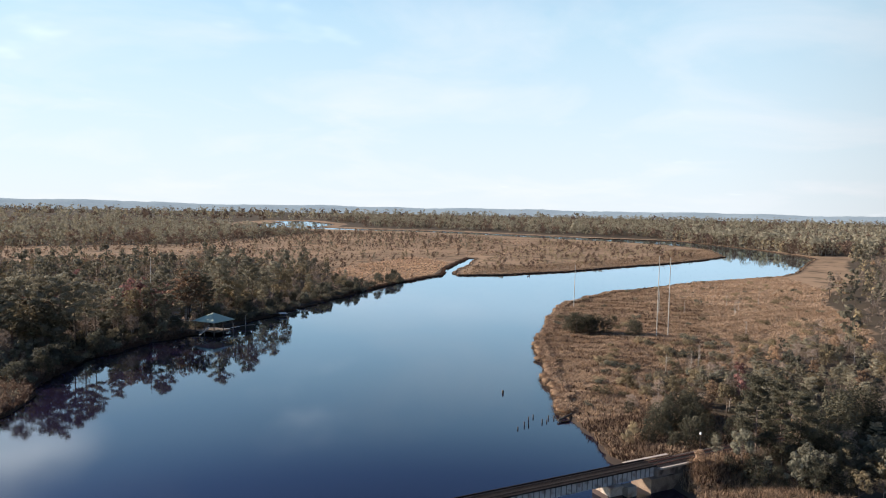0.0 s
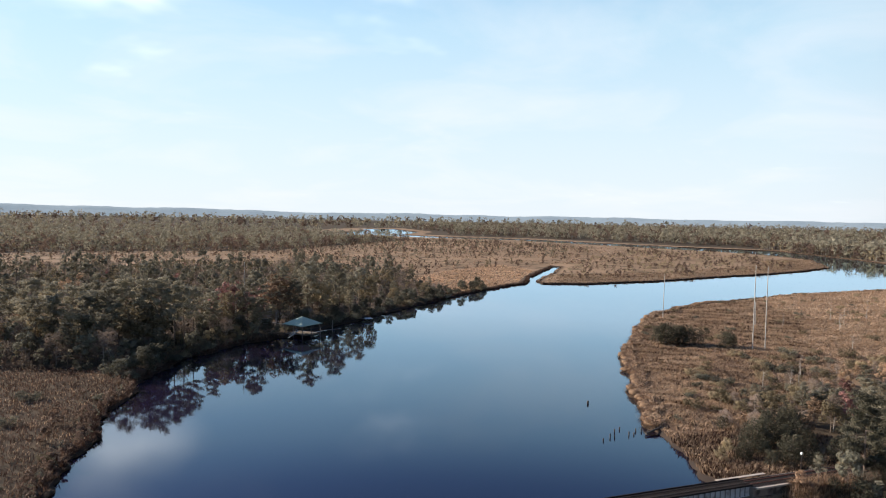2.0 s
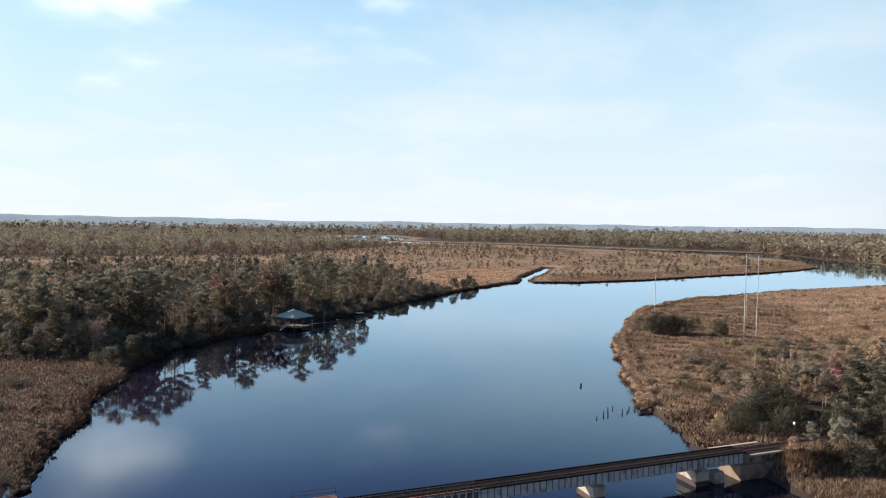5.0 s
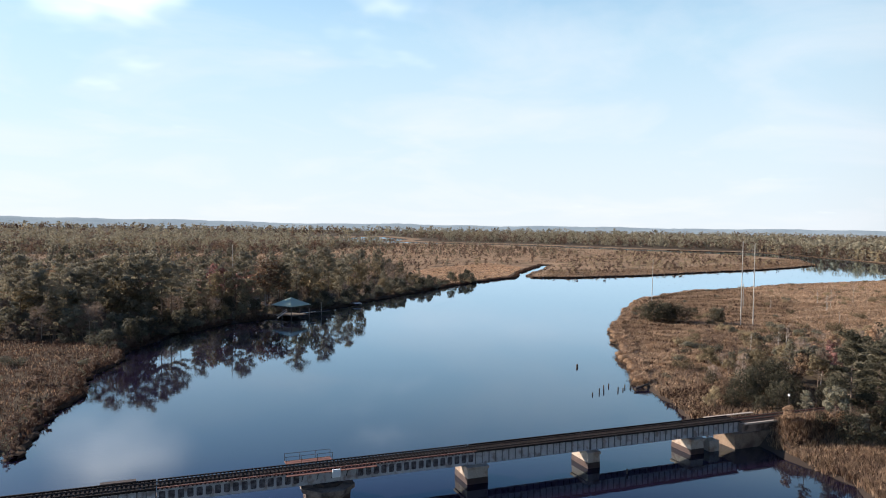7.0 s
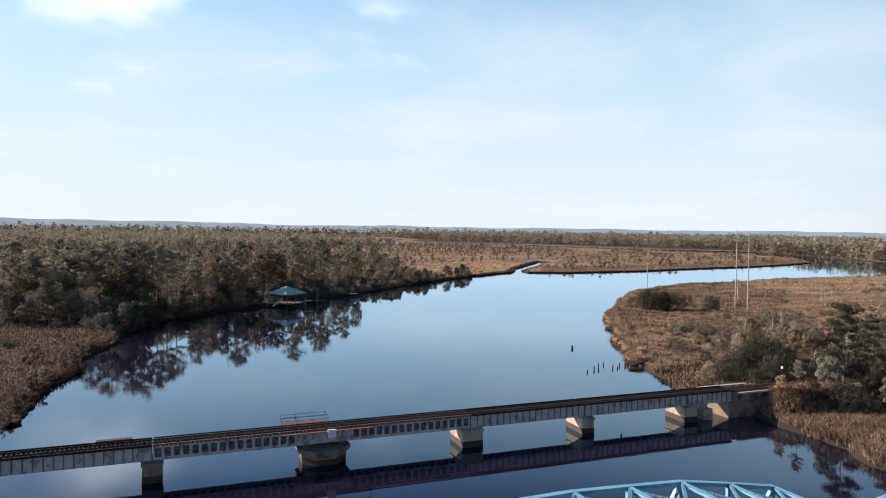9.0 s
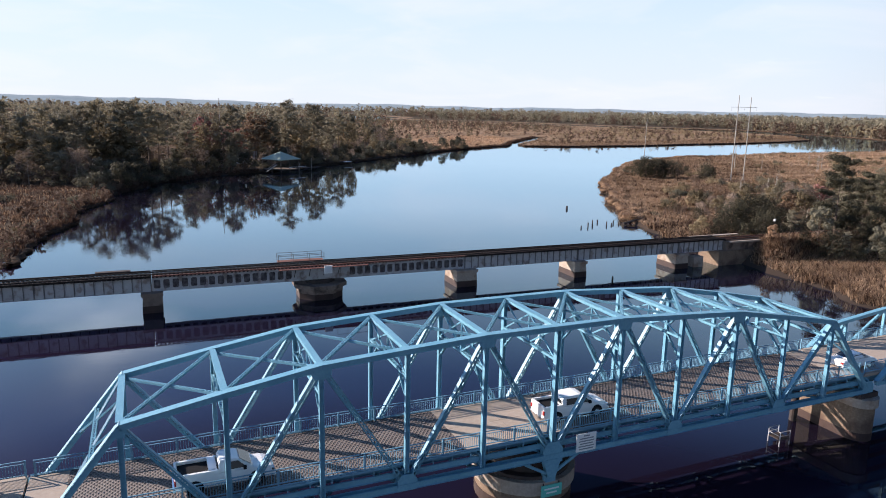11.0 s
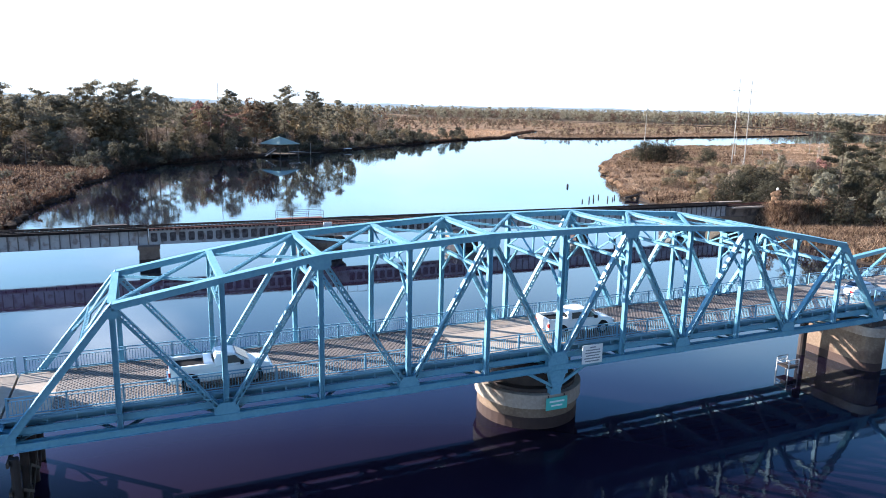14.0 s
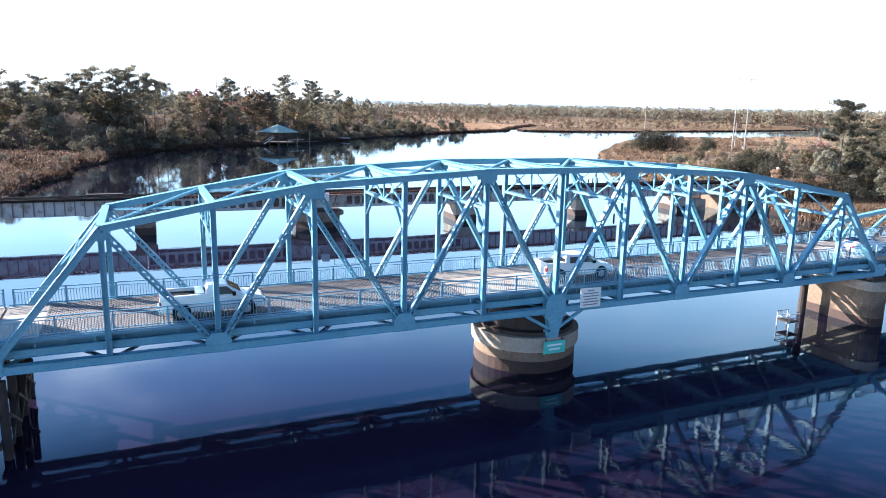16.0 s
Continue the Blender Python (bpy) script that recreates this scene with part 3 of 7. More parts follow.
def build_truss(y):
    for k in range(12):
        bm = bmesh.new()
        for o in (-0.16, 0.16):
            bar(bm, (bx(k), y + o, ZB), (bx(k + 1), y + o, ZB), 0.03, 0.42)
            bar(bm, (bx(k), y + o * 1.3, ZB + 0.2), (bx(k + 1), y + o * 1.3, ZB + 0.2), 0.10, 0.025)
            bar(bm, (bx(k), y + o * 1.3, ZB - 0.2), (bx(k + 1), y + o * 1.3, ZB - 0.2), 0.10, 0.025)
        n = 13
        for i in range(n):
            g = 0.14 if i % 2 else -0.14
            a, b = bx(k) + P * i / n, bx(k) + P * (i + 1) / n
            bar(bm, (a, y + g, ZB - 0.225), (b, y - g, ZB - 0.225), 0.07, 0.014)
        part("bottom_chord", bm, BLUE, bridge)
    for k in range(1, 11):
        bm = bmesh.new()
        a, b = Vector((bx(k), y, TOP[k])), Vector((bx(k + 1), y, TOP[k + 1]))
        bar(bm, a, b, 0.46, 0.36)
        up = Vector((0, 0, 0.192))
        bar(bm, a + up, b + up, 0.56, 0.025)
        part("top_chord", bm, BLUE, bridge)
    for e, k in ((0, 1), (12, 11)):
        bm = bmesh.new()
        bar(bm, (bx(e), y, ZB), (bx(k), y, TOP[k]), 0.46, 0.36)
        bar(bm, (bx(e), y, ZB + 0.24), (bx(k), y, TOP[k] + 0.24), 0.56, 0.025)
        part("end_post", bm, BLUE, bridge)
    for k in range(1, 12):
        bm = bmesh.new()
        w = 0.30 if k != 6 else 0.40
        h, f, t = w / 2, 0.145, 0.015
        prism(bm, [(bx(k) + a, y + b) for a, b in ((-f, -h), (-f + 2 * t, -h), (-f + 2 * t, -t), (f - 2 * t, -t), (f - 2 * t, -h), (f, -h), (f, h), (f - 2 * t, h), (f - 2 * t, t), (-f + 2 * t, t), (-f + 2 * t, h), (-f, h))], ZB, TOP[k])
        part("vertical", bm, BLUE, bridge)
    for a in range(2, 11, 2):
        for b in (a - 1, a + 1):
            bm = bmesh.new()
            laced(bm, (bx(a), y, ZB), (bx(b), y, TOP[b]), 0.34, 0.36, (0, 1, 0), 0.34)
            part("diagonal", bm, BLUE, bridge)
    for k in range(0, 13, 2):
        gusset(y, bx(k), ZB + 0.32, 1.35 if k != 6 else 1.6, 1.15 if k != 6 else 1.6, 1)
    for k in range(1, 12, 2):
        gusset(y, bx(k), TOP[k] - 0.36, 1.2 if 1 < k < 11 else 0.6, 0.7 if 1 < k < 11 else 0.5, -1)


build_truss(0.0)
build_truss(YF)


def build_bracing():
    for k in range(1, 12):
        bm = bmesh.new()
        z = TOP[k] + 0.02
        laced(bm, (bx(k), 0.2, z), (bx(k), YF - 0.2, z), 0.34, 0.26, (0, 0, 1), 0.3)
        bar(bm, (bx(k), 0.2, z + 0.16), (bx(k), YF - 0.2, z + 0.16), 0.40, 0.02)
        part("top_strut", bm, BLUE, bridge)
    for k in range(1, 11):
        for s in (0, 1):
            bm = bmesh.new()
            y0, y1 = (0.2, YF - 0.2) if s else (YF - 0.2, 0.2)
            dz = 0.07 if s else -0.09
            laced(bm, (bx(k), y0, TOP[k] + dz), (bx(k + 1), y1, TOP[k + 1] + dz), 0.26, 0.12, (0, 0, 1), 0.28, 0.06)
            part("lateral_brace", bm, BLUE, bridge)
    for k in range(2, 11):
        bm = bmesh.new()
        z1, z0 = TOP[k] - 0.1, TOP[k] - (2.3 if k in (5, 6, 7) else 1.7)
        laced(bm, (bx(k), 0.2, z0), (bx(k), YF - 0.2, z0), 0.26, 0.22, (0, 0, 1), 0.3, 0.06)
        n = 2
        for i in range(n):
            ya, yb = 0.2 + (YF - 0.4) * i / n, 0.2 + (YF - 0.4) * (i + 1) / n
            for a, b in ((z0, z1), (z1, z0)):
                bar(bm, (bx(k), ya, a), (bx(k), yb, b), 0.10, 0.10)
            c = (ya + yb) / 2
            bar(bm, (bx(k) - 0.09, c - 0.22, (z0 + z1) / 2), (bx(k) - 0.09, c + 0.22, (z0 + z1) / 2), 0.015, 0.44)
        bar(bm, (bx(k), YF / 2, z0), (bx(k), YF / 2, z1), 0.10, 0.10)
        for s, yy in ((1, 0.2), (-1, YF - 0.2)):
            laced(bm, (bx(k), yy, z0 - 1.5), (bx(k), yy + s * 1.5, z0), 0.16, 0.14, (1, 0, 0), 0.25, 0.05)
        part("sway_frame", bm, BLUE, bridge)
    for e, k in ((0, 1), (12, 11)):
        bm = bmesh.new()
        a, b = Vector((bx(e), 0, ZB)), Vector((bx(k), 0, TOP[k]))
        for f in (1.0, 0.72):
            c = a.lerp(b, f)
            laced(bm, c + Vector((0, 0.2, 0)), c + Vector((0, YF - 0.2, 0)), 0.30, 0.26, (0, 0, 1), 0.3)
        c0, c1 = a.lerp(b, 0.72), a.lerp(b, 1.0)
        for i in range(4):
            ya, yb = 0.2 + (YF - 0.4) * i / 4, 0.2 + (YF - 0.4) * (i + 1) / 4
            p, q = (c0, c1) if i % 2 else (c1, c0)
            bar(bm, (p.x, ya, p.z), (q.x, yb, q.z), 0.14, 0.12)
        c2 = a.lerp(b, 0.52)
        for yy, s in ((0.2, 1), (YF - 0.2, -1)):
            bar(bm, (c2.x, yy, c2.z), (c0.x, yy + s * 1.5, c0.z), 0.16, 0.14)
        part("portal_frame", bm, BLUE, bridge)


def build_floor():
    for k in range(13):
        bm = bmesh.new()
        bar(bm, (bx(k), -0.1, 5.2), (bx(k), YF + 0.1, 5.2), 0.02, 0.9)
        for z in (4.76, 5.64):
            bar(bm, (bx(k), -0.1, z), (bx(k), YF + 0.1, z), 0.26, 0.03)
        part("floor_beam", bm, BLUE, bridge)
    for i in range(6):
        y = 1.0 + (YF - 2.0) * i / 5
        bm = bmesh.new()
        bar(bm, (bx(0), y, 5.58), (bx(12), y, 5.58), 0.02, 0.5)
        for z in (5.34, 5.82):
            bar(bm, (bx(0), y, z), (bx(12), y, z), 0.18, 0.025)
        part("stringer", bm, RAILBLUE, bridge)
    for k in range(12):
        for s in (0, 1):
            bm = bmesh.new()
            laced(bm, (bx(k), 0.1 if s else YF - 0.1, 4.62 - 0.05 * s), (bx(k + 1), YF - 0.1 if s else 0.1, 4.62 - 0.05 * s), 0.24, 0.10, (0, 0, 1), 0.35, 0.05)
            part("bottom_lateral", bm, BLUE, bridge)
    for y in (0.42, YF - 0.42):
        bm = bmesh.new()
        box(bm, (bx(0), y - 0.05, 5.86), (bx(12), y + 0.14, 6.0))
        part("kerb", bm, RAILBLUE, bridge)
        s = -1 if y < 1 else 1
        bm = bmesh.new()
        bar(bm, (bx(0), y + s * 0.05, 5.30), (bx(12), y + s * 0.05, 5.30), 0.03, 0.40)
        for z in (5.10, 5.50):
            bar(bm, (bx(0), y + s * 0.09, z), (bx(12), y + s * 0.09, z), 0.14, 0.03)
        part("edge_beam", bm, BLUE, bridge)
        bm = bmesh.new()
        tube(bm, (bx(0), y - s * 0.02, 6.06), (bx(12), y - s * 0.02, 6.06), 0.045, 0.045, 8)
        part("conduit", bm, RAILBLUE, bridge)
        for i in range(48):
            x = bx(0) + (i + 0.5) * P / 4
            bm = bmesh.new()
            bar(bm, (x, y - s * 0.02, 5.5), (x, y - s * 0.02, 5.9), 0.07, 0.07, (0, 1, 0))
            part("bracket", bm, RAILBLUE, bridge)
    runs = ((bx(0), bx(0) + 2.2, SLAB, "road_slab"), (bx(0) + 2.2, -6.4, GRID, "grid_deck"), (-6.4, 2.2, SLAB, "road_slab"), (2.2, bx(12) - 2.2, GRID, "grid_deck"),
            (bx(12) - 2.2, bx(12), SLAB, "road_slab"))
    for x0, x1, mat, name in runs:
        n = max(1, round((x1 - x0) / P))
        for i in range(n):
            a, b = x0 + (x1 - x0) * i / n, x0 + (x1 - x0) * (i + 1) / n
            for y0, y1 in ((0.56, YF / 2 - 0.01), (YF / 2 + 0.01, YF - 0.56)):
                bm = bmesh.new()
                box(bm, (a + 0.012, y0, 5.85), (b - 0.012, y1, DECK))
                part(name, bm, mat, bridge)


def railing(parent, x0, x1, y, z=DECK, step=0.16, post=2.745, mat=RAILBLUE):
    """A picket railing: top, middle and bottom rails, posts and close pickets."""
    r = new("railing")
    r.parent = parent
    for zz, h in ((1.06, 0.06), (0.88, 0.035), (0.14, 0.05)):
        bm = bmesh.new()
        bar(bm, (x0, y, z + zz), (x1, y, z + zz), 0.06, h)
        part("rail", bm, mat, r)
    n = max(1, round((x1 - x0) / post))
    for i in range(n + 1):
        x = x0 + (x1 - x0) * i / n
        bm = bmesh.new()
        box(bm, (x - 0.045, y - 0.045, z - 0.12), (x + 0.045, y + 0.045, z + 1.1))
        part("post", bm, mat, r)
    m = int((x1 - x0) / step)
    bm = bmesh.new()
    bar(bm, (0, 0, 0.14), (0, 0, 0.86), 0.028, 0.028, (0, 1, 0))
    one = part("picket", bm, mat, r)
    one.location = (x0 + 0.5 * (x1 - x0) / m, y, z)
    for i in range(1, min(m, 300)):
        o = new("picket", one.data)
        o.parent, o.location = r, (x0 + (i + 0.5) * (x1 - x0) / m, y, z)
    if m > 300:
        bm = bmesh.new()
        for i in range(300, m):
            x = x0 + (i + 0.5) * (x1 - x0) / m
            bar(bm, (x, y, z + 0.14), (x, y, z + 0.86), 0.035, 0.035, (0, 1, 0))
        part("pickets", bm, mat, r)["kind"] = "stuff"
    return r


build_bracing()
build_floor()
railing(bridge, bx(0) + 0.3, bx(12) - 0.3, 0.62)
railing(bridge, bx(0) + 0.3, bx(12) - 0.3, YF - 0.62)


def build_pivot():
    pier = thing("pivot_pier", "round concrete pivot pier under the swing bridge, tide-stained below", "bridge pier")
    cx, cy, n = 0.0, YF / 2, 40
    for name, rad, z0, z1, mat in (("lower_drum", 3.72, -1.9, 0.85, WETPIER), ("upper_drum", 3.70, 0.85, 1.6, PIERBROWN), ("cap", 3.92, 1.6, 2.62, CONCRETE)):
        ring = [(cx + rad * math.cos(2 * math.pi * i / n), cy + rad * math.sin(2 * math.pi * i / n)) for i in range(n)]
        bm = bmesh.new()
        prism(bm, ring, z0, z1)
        part(name, bm, mat, pier)
    turn = tagged(new("turntable"), "dark steel drum and rack that turns the bridge", "machinery")
    for r, z0, z1 in ((2.9, 2.62, 3.8), (3.5, 2.62, 2.9), (3.1, 3.8, 4.6)):
        bm = bmesh.new()
        prism(bm, [(cx + r * math.cos(2 * math.pi * i / n), cy + r * math.sin(2 * math.pi * i / n)) for i in range(n)], z0, z1)
        part("drum", bm, DARKSTEEL, turn)
    # tapered plates that carry the trusses down to the drum
    for y in (0.0, YF):
        bm = bmesh.new()
        for o in (-0.2, 0.2):
            pts = [(-0.8, 4.7), (-0.32, 3.05), (0.32, 3.05), (0.8, 4.7)]
            lo = [bm.verts.new((a, y + o - 0.015, b)) for a, b in pts]
            hi = [bm.verts.new((a, y + o + 0.015, b)) for a, b in pts]
            bm.faces.new(lo), bm.faces.new(hi[::-1])
            for i in range(4):
                bm.faces.new((lo[(i + 1) % 4], lo[i], hi[i], hi[(i + 1) % 4]))
        box(bm, (-0.4, y + 0.25 - 0.35, 2.63) if y == 0 else (-0.4, y - 0.6, 2.63), (0.4, y + 0.6, 3.1) if y == 0 else (0.4, y + 0.1, 3.1))
        part("bearing_shoe", bm, BLUE, bridge)
        bm = bmesh.new()
        bar(bm, (0.35, y, 3.3), (2.6, y, 4.6), 0.14, 0.2)
        bar(bm, (-0.35, y, 3.3), (-2.6, y, 4.6), 0.14, 0.2)
        part("strut", bm, BLUE, bridge)
    sign = thing("pier_sign", "small sea-green channel sign on the pivot pier", "sign")
    bm = bmesh.new()
    box(bm, (-0.8, -0.22, 1.55), (0.9, -0.15, 2.45))
    part("board", bm, material("sign_green", (0.10, 0.50, 0.42), 0.4, var=(0.13, 0.56, 0.47), scale=1), sign)
    bm = bmesh.new()
    for r, w in ((0, 1.2), (1, 0.9)):
        box(bm, (0.05 - w / 2, -0.23, 2.10 - 0.3 * r), (0.05 + w / 2, -0.221, 2.22 - 0.3 * r))
    part("lettering", bm, WHITE, sign)
    for x in (-0.5, 0.8):
        bm = bmesh.new()
        bar(bm, (x - 0.1, -0.11, 1.5), (x - 0.1, -0.11, 2.6), 0.06, 0.07, (0, 1, 0))
        part("bracket", bm, DARKSTEEL, sign)


def build_notice():
    s = thing("notice_board", "white notice board with illegible dark lettering bolted to the truss", "sign")
    bm = bmesh.new()
    box(bm, (1.85, -0.36, 4.65), (3.52, -0.31, 6.02))
    part("board", bm, WHITE, s)
    bm = bmesh.new()
    for i, w in enumerate((0.5, 1.2, 1.3, 1.1, 1.35, 1.2)):
        box(bm, (2.69 - w / 2, -0.37, 5.80 - i * 0.2), (2.69 + w / 2, -0.361, 5.88 - i * 0.2))
    part("lettering", bm, material("sign_ink", (0.2, 0.22, 0.25), 0.6), s)
    for x in (2.1, 3.3):
        bm = bmesh.new()
        bar(bm, (x, -0.27, 4.5), (x, -0.27, 6.0), 0.06, 0.06, (0, 1, 0))
        part("bracket", bm, BLUE, s)


def rest_pier(x, y0, y1, hw):
    pier = thing("rest_pier", "concrete rest pier with a rounded nose and a dark tide band", "bridge pier", "rest piers")
    n = 14

    def outline(g):
        near = [(x + (1.3 + g) * math.cos(math.pi + math.pi * i / n), y0 + (1.3 + g) * math.sin(math.pi + math.pi * i / n)) for i in range(n + 1)]
        far = [(x + (1.3 + g) * math.cos(math.pi * i / n), y1 + (1.3 + g) * math.sin(math.pi * i / n)) for i in range(n + 1)]
        return near + far
    for name, g, z0, z1, mat in (("footing", 0.02, -1.9, 0.75, WETPIER), ("stem", 0.0, 0.75, 3.2, PIERBROWN), ("cap", 0.2, 3.2, 4.0, CONCRETE)):
        bm = bmesh.new()
        prism(bm, outline(g), z0, z1)
        part(name, bm, mat, pier)
    for y in (0, YF):
        bm = bmesh.new()
        box(bm, (x - 1.1, y - 0.35, 4.0), (x + 1.1, y + 0.35, 4.45))
        part("bearing", bm, DARKSTEEL, pier)


def bent(x, y0, y1, top):
    """A dark braced pile bent."""
    b = thing("pile_bent", "dark braced timber and steel pile bent under the bridge end", "bridge support", "pile bents")
    ys = [y0 + (y1 - y0) * i / 3 for i in range(4)]
    for y in ys:
        bm = bmesh.new()
        tube(bm, (x, y, -1.9), (x, y, top), 0.24, 0.22, 10)
        part("pile", bm, DARKSTEEL, b)
    for z in (0.8, 2.4, top - 0.2):
        bm = bmesh.new()
        bar(bm, (x - 0.26, y0 - 0.4, z), (x - 0.26, y1 + 0.4, z), 0.12, 0.26)
        part("waler", bm, OLDPILE, b)
    for i in range(3):
        bm = bmesh.new()
        bar(bm, (x + 0.26, ys[i], 0.8), (x + 0.26, ys[i + 1], 2.4), 0.08, 0.16)
        bar(bm, (x + 0.26, ys[i], 2.4), (x + 0.26, ys[i + 1], 0.8), 0.08, 0.16)
        part("brace", bm, OLDPILE, b)


def cage():
    """A small railed landing stage beside the pier."""
    c = thing("landing_stage", "small grey-railed steel landing stage beside the pier", "platform")
    x0, x1, y0, y1 = 24.6, 25.8, 1.4, 2.6
    bm = bmesh.new()
    box(bm, (x0, y0, 0.55), (x1, y1, 0.65))
    part("deck", bm, DARKSTEEL, c)
    for x in (x0, x1):
        for y in (y0, y1):
            bm = bmesh.new()
            bar(bm, (x, y, -1.9), (x, y, 1.35), 0.07, 0.07, (0, 1, 0))
            part("post", bm, GIRDER, c)
    for z in (0.95, 1.33):
        for p, q in (((x0, y0, z), (x1, y0, z)), ((x0, y1, z), (x1, y1, z)), ((x0, y0, z), (x0, y1, z))):
            bm = bmesh.new()
            bar(bm, p, q, 0.05, 0.05)
            part("rail", bm, GIRDER, c)
    bm = bmesh.new()
    tube(bm, (30.4, 4.9, -1.9), (30.4, 4.9, 4.3), 0.36, 0.34, 12)
    tagged(obj("steel_pile", bm, DARKSTEEL), "thick dark steel pile standing beside the rest pier", "pile")


def fender(x, y0, y1, name="timber_fender"):
    f = thing(name, "dark weathered timber pile fender standing in the river", "fender", "fenders")
    for i in range(5):
        y = y0 + (y1 - y0) * i / 4
        bm = bmesh.new()
        tube(bm, (x, y, -1.9), (x + 0.1 * math.sin(i * 3), y, 2.6 + 0.5 * math.sin(i * 2.2)), 0.19, 0.16, 9)
        part("pile", bm, OLDPILE, f)
    for z in (0.7, 1.7):
        bm = bmesh.new()
        bar(bm, (x - 0.25, y0 - 0.3, z), (x - 0.25, y1 + 0.3, z), 0.15, 0.3)
        part("waler", bm, TIMBER, f)


build_pivot()
build_notice()
rest_pier(33.1, 0.5, 5.4, 2.0)
rest_pier(-36.2, 0.6, 8.0, 1.3)
bent(-32.4, -0.3, 7.9, 4.2)
cage()
fender(-34.2, -2.6, -0.6)


def approach(sx):
    """The fixed span beyond a rest pier."""
    x0, x1 = sx * 33.05, sx * 64.0
    lo, hi = min(x0, x1), max(x0, x1)
    a = thing("approach_span", "concrete-decked approach span with blue railings", "bridge", "approach spans")
    for i in range(6):
        p, q = lo + (hi - lo) * i / 6, lo + (hi - lo) * (i + 1) / 6
        bm = bmesh.new()
        box(bm, (p + 0.01, 0.35, 5.72), (q - 0.01, YF - 0.35, DECK))
        part("road_slab", bm, SLAB, a)
    for i in range(4):
        bm = bmesh.new()
        y = 1.0 + (YF - 2.0) * i / 3
        bar(bm, (lo, y, 5.3), (hi, y, 5.3), 0.03, 0.84)
        bar(bm, (lo, y, 4.9), (hi, y, 4.9), 0.26, 0.03)
        part("girder", bm, BLUE, a)
    railing(a, lo + 0.1, hi - 0.1, 0.5)
    railing(a, lo + 0.1, hi - 0.1, YF - 0.5)
    if sx > 0:
        n = 5
        L = (x1 - x0 - 2.0) / n
        xs = [x0 + 1.2 + L * i for i in range(n + 1)]
        zt = [8.1, 8.1, 8.75, 8.75, 8.1, 8.1]
        for y in (0.0, YF):
            bm = bmesh.new()
            bar(bm, (xs[0], y, 5.1), (xs[-1], y, 5.1), 0.34, 0.36)
            part("bottom_chord", bm, BLUE, a)
            top = [(xs[0] + L * 0.55, 7.75)] + [(xs[i], zt[i]) for i in (1, 2, 3, 4)] + [(xs[-1] - L * 0.55, 7.75)]
            pts = [(xs[0], 5.2)] + top + [(xs[-1], 5.2)]
            for (ax, az), (cx, cz) in zip(pts, pts[1:]):
                bm = bmesh.new()
                bar(bm, (ax, y, az), (cx, y, cz), 0.42, 0.34)
                bar(bm, (ax, y, az + 0.18), (cx, y, cz + 0.18), 0.5, 0.025)
                part("top_chord", bm, BLUE, a)
            for i in range(len(top)):
                bm = bmesh.new()
                bar(bm, (top[i][0], y, 5.1), (top[i][0], y, top[i][1]), 0.22, 0.26, (0, 1, 0))
                part("vertical", bm, BLUE, a)
            for i in range(len(top) - 1):
                bm = bmesh.new()
                p, q = ((top[i][0], y, 5.1), (top[i + 1][0], y, top[i + 1][1])) if i < 2 else ((top[i + 1][0], y, 5.1), (top[i][0], y, top[i][1]))
                laced(bm, p, q, 0.26, 0.24, (0, 1, 0), 0.32, 0.06)
                part("diagonal", bm, BLUE, a)
    # next pier and the causeway slab beyond
    bm = bmesh.new()
    taper(bm, sx * 64.0 - 1.2, sx * 64.0 + 1.2, -1.0, YF + 1.0, -1.9, 4.8, 0.25)
    tagged(obj("approach_pier", bm, CONCRETE), "plain battered concrete pier under the approach", "bridge pier", "approach piers")
    bm = bmesh.new()
    box(bm, (min(sx * 64.0, sx * 116), 0.35, 5.4), (max(sx * 64.0, sx * 116), YF - 0.35, DECK))
    box(bm, (min(sx * 88.0, sx * 90), 0.6, -1.9), (max(sx * 88.0, sx * 90), YF - 0.6, 5.4))
    tagged(obj("road", bm, SLAB), "pale concrete road slab on the causeway", "road", kind="structure")


approach(1)
approach(-1)

# ---- railway bridge ----
RA = radians(-1.3)
rail_frame = Matrix.Translation((0, 62.6, 0)) @ Matrix.Rotation(RA, 4, "Z")
RTOP, RBOT = 4.75, 2.75


def rail_thing(name, label, category, group=""):
    e = thing(name, label, category, group)
    e.matrix_basis = rail_frame
    return e


WORN = material("worn_girder_paint", (0.055, 0.042, 0.045), 0.8, var=(0.19, 0.175, 0.18), scale=1.7, amount=0.9, fine=(0.05, 0.036, 0.036), spec=0.2)


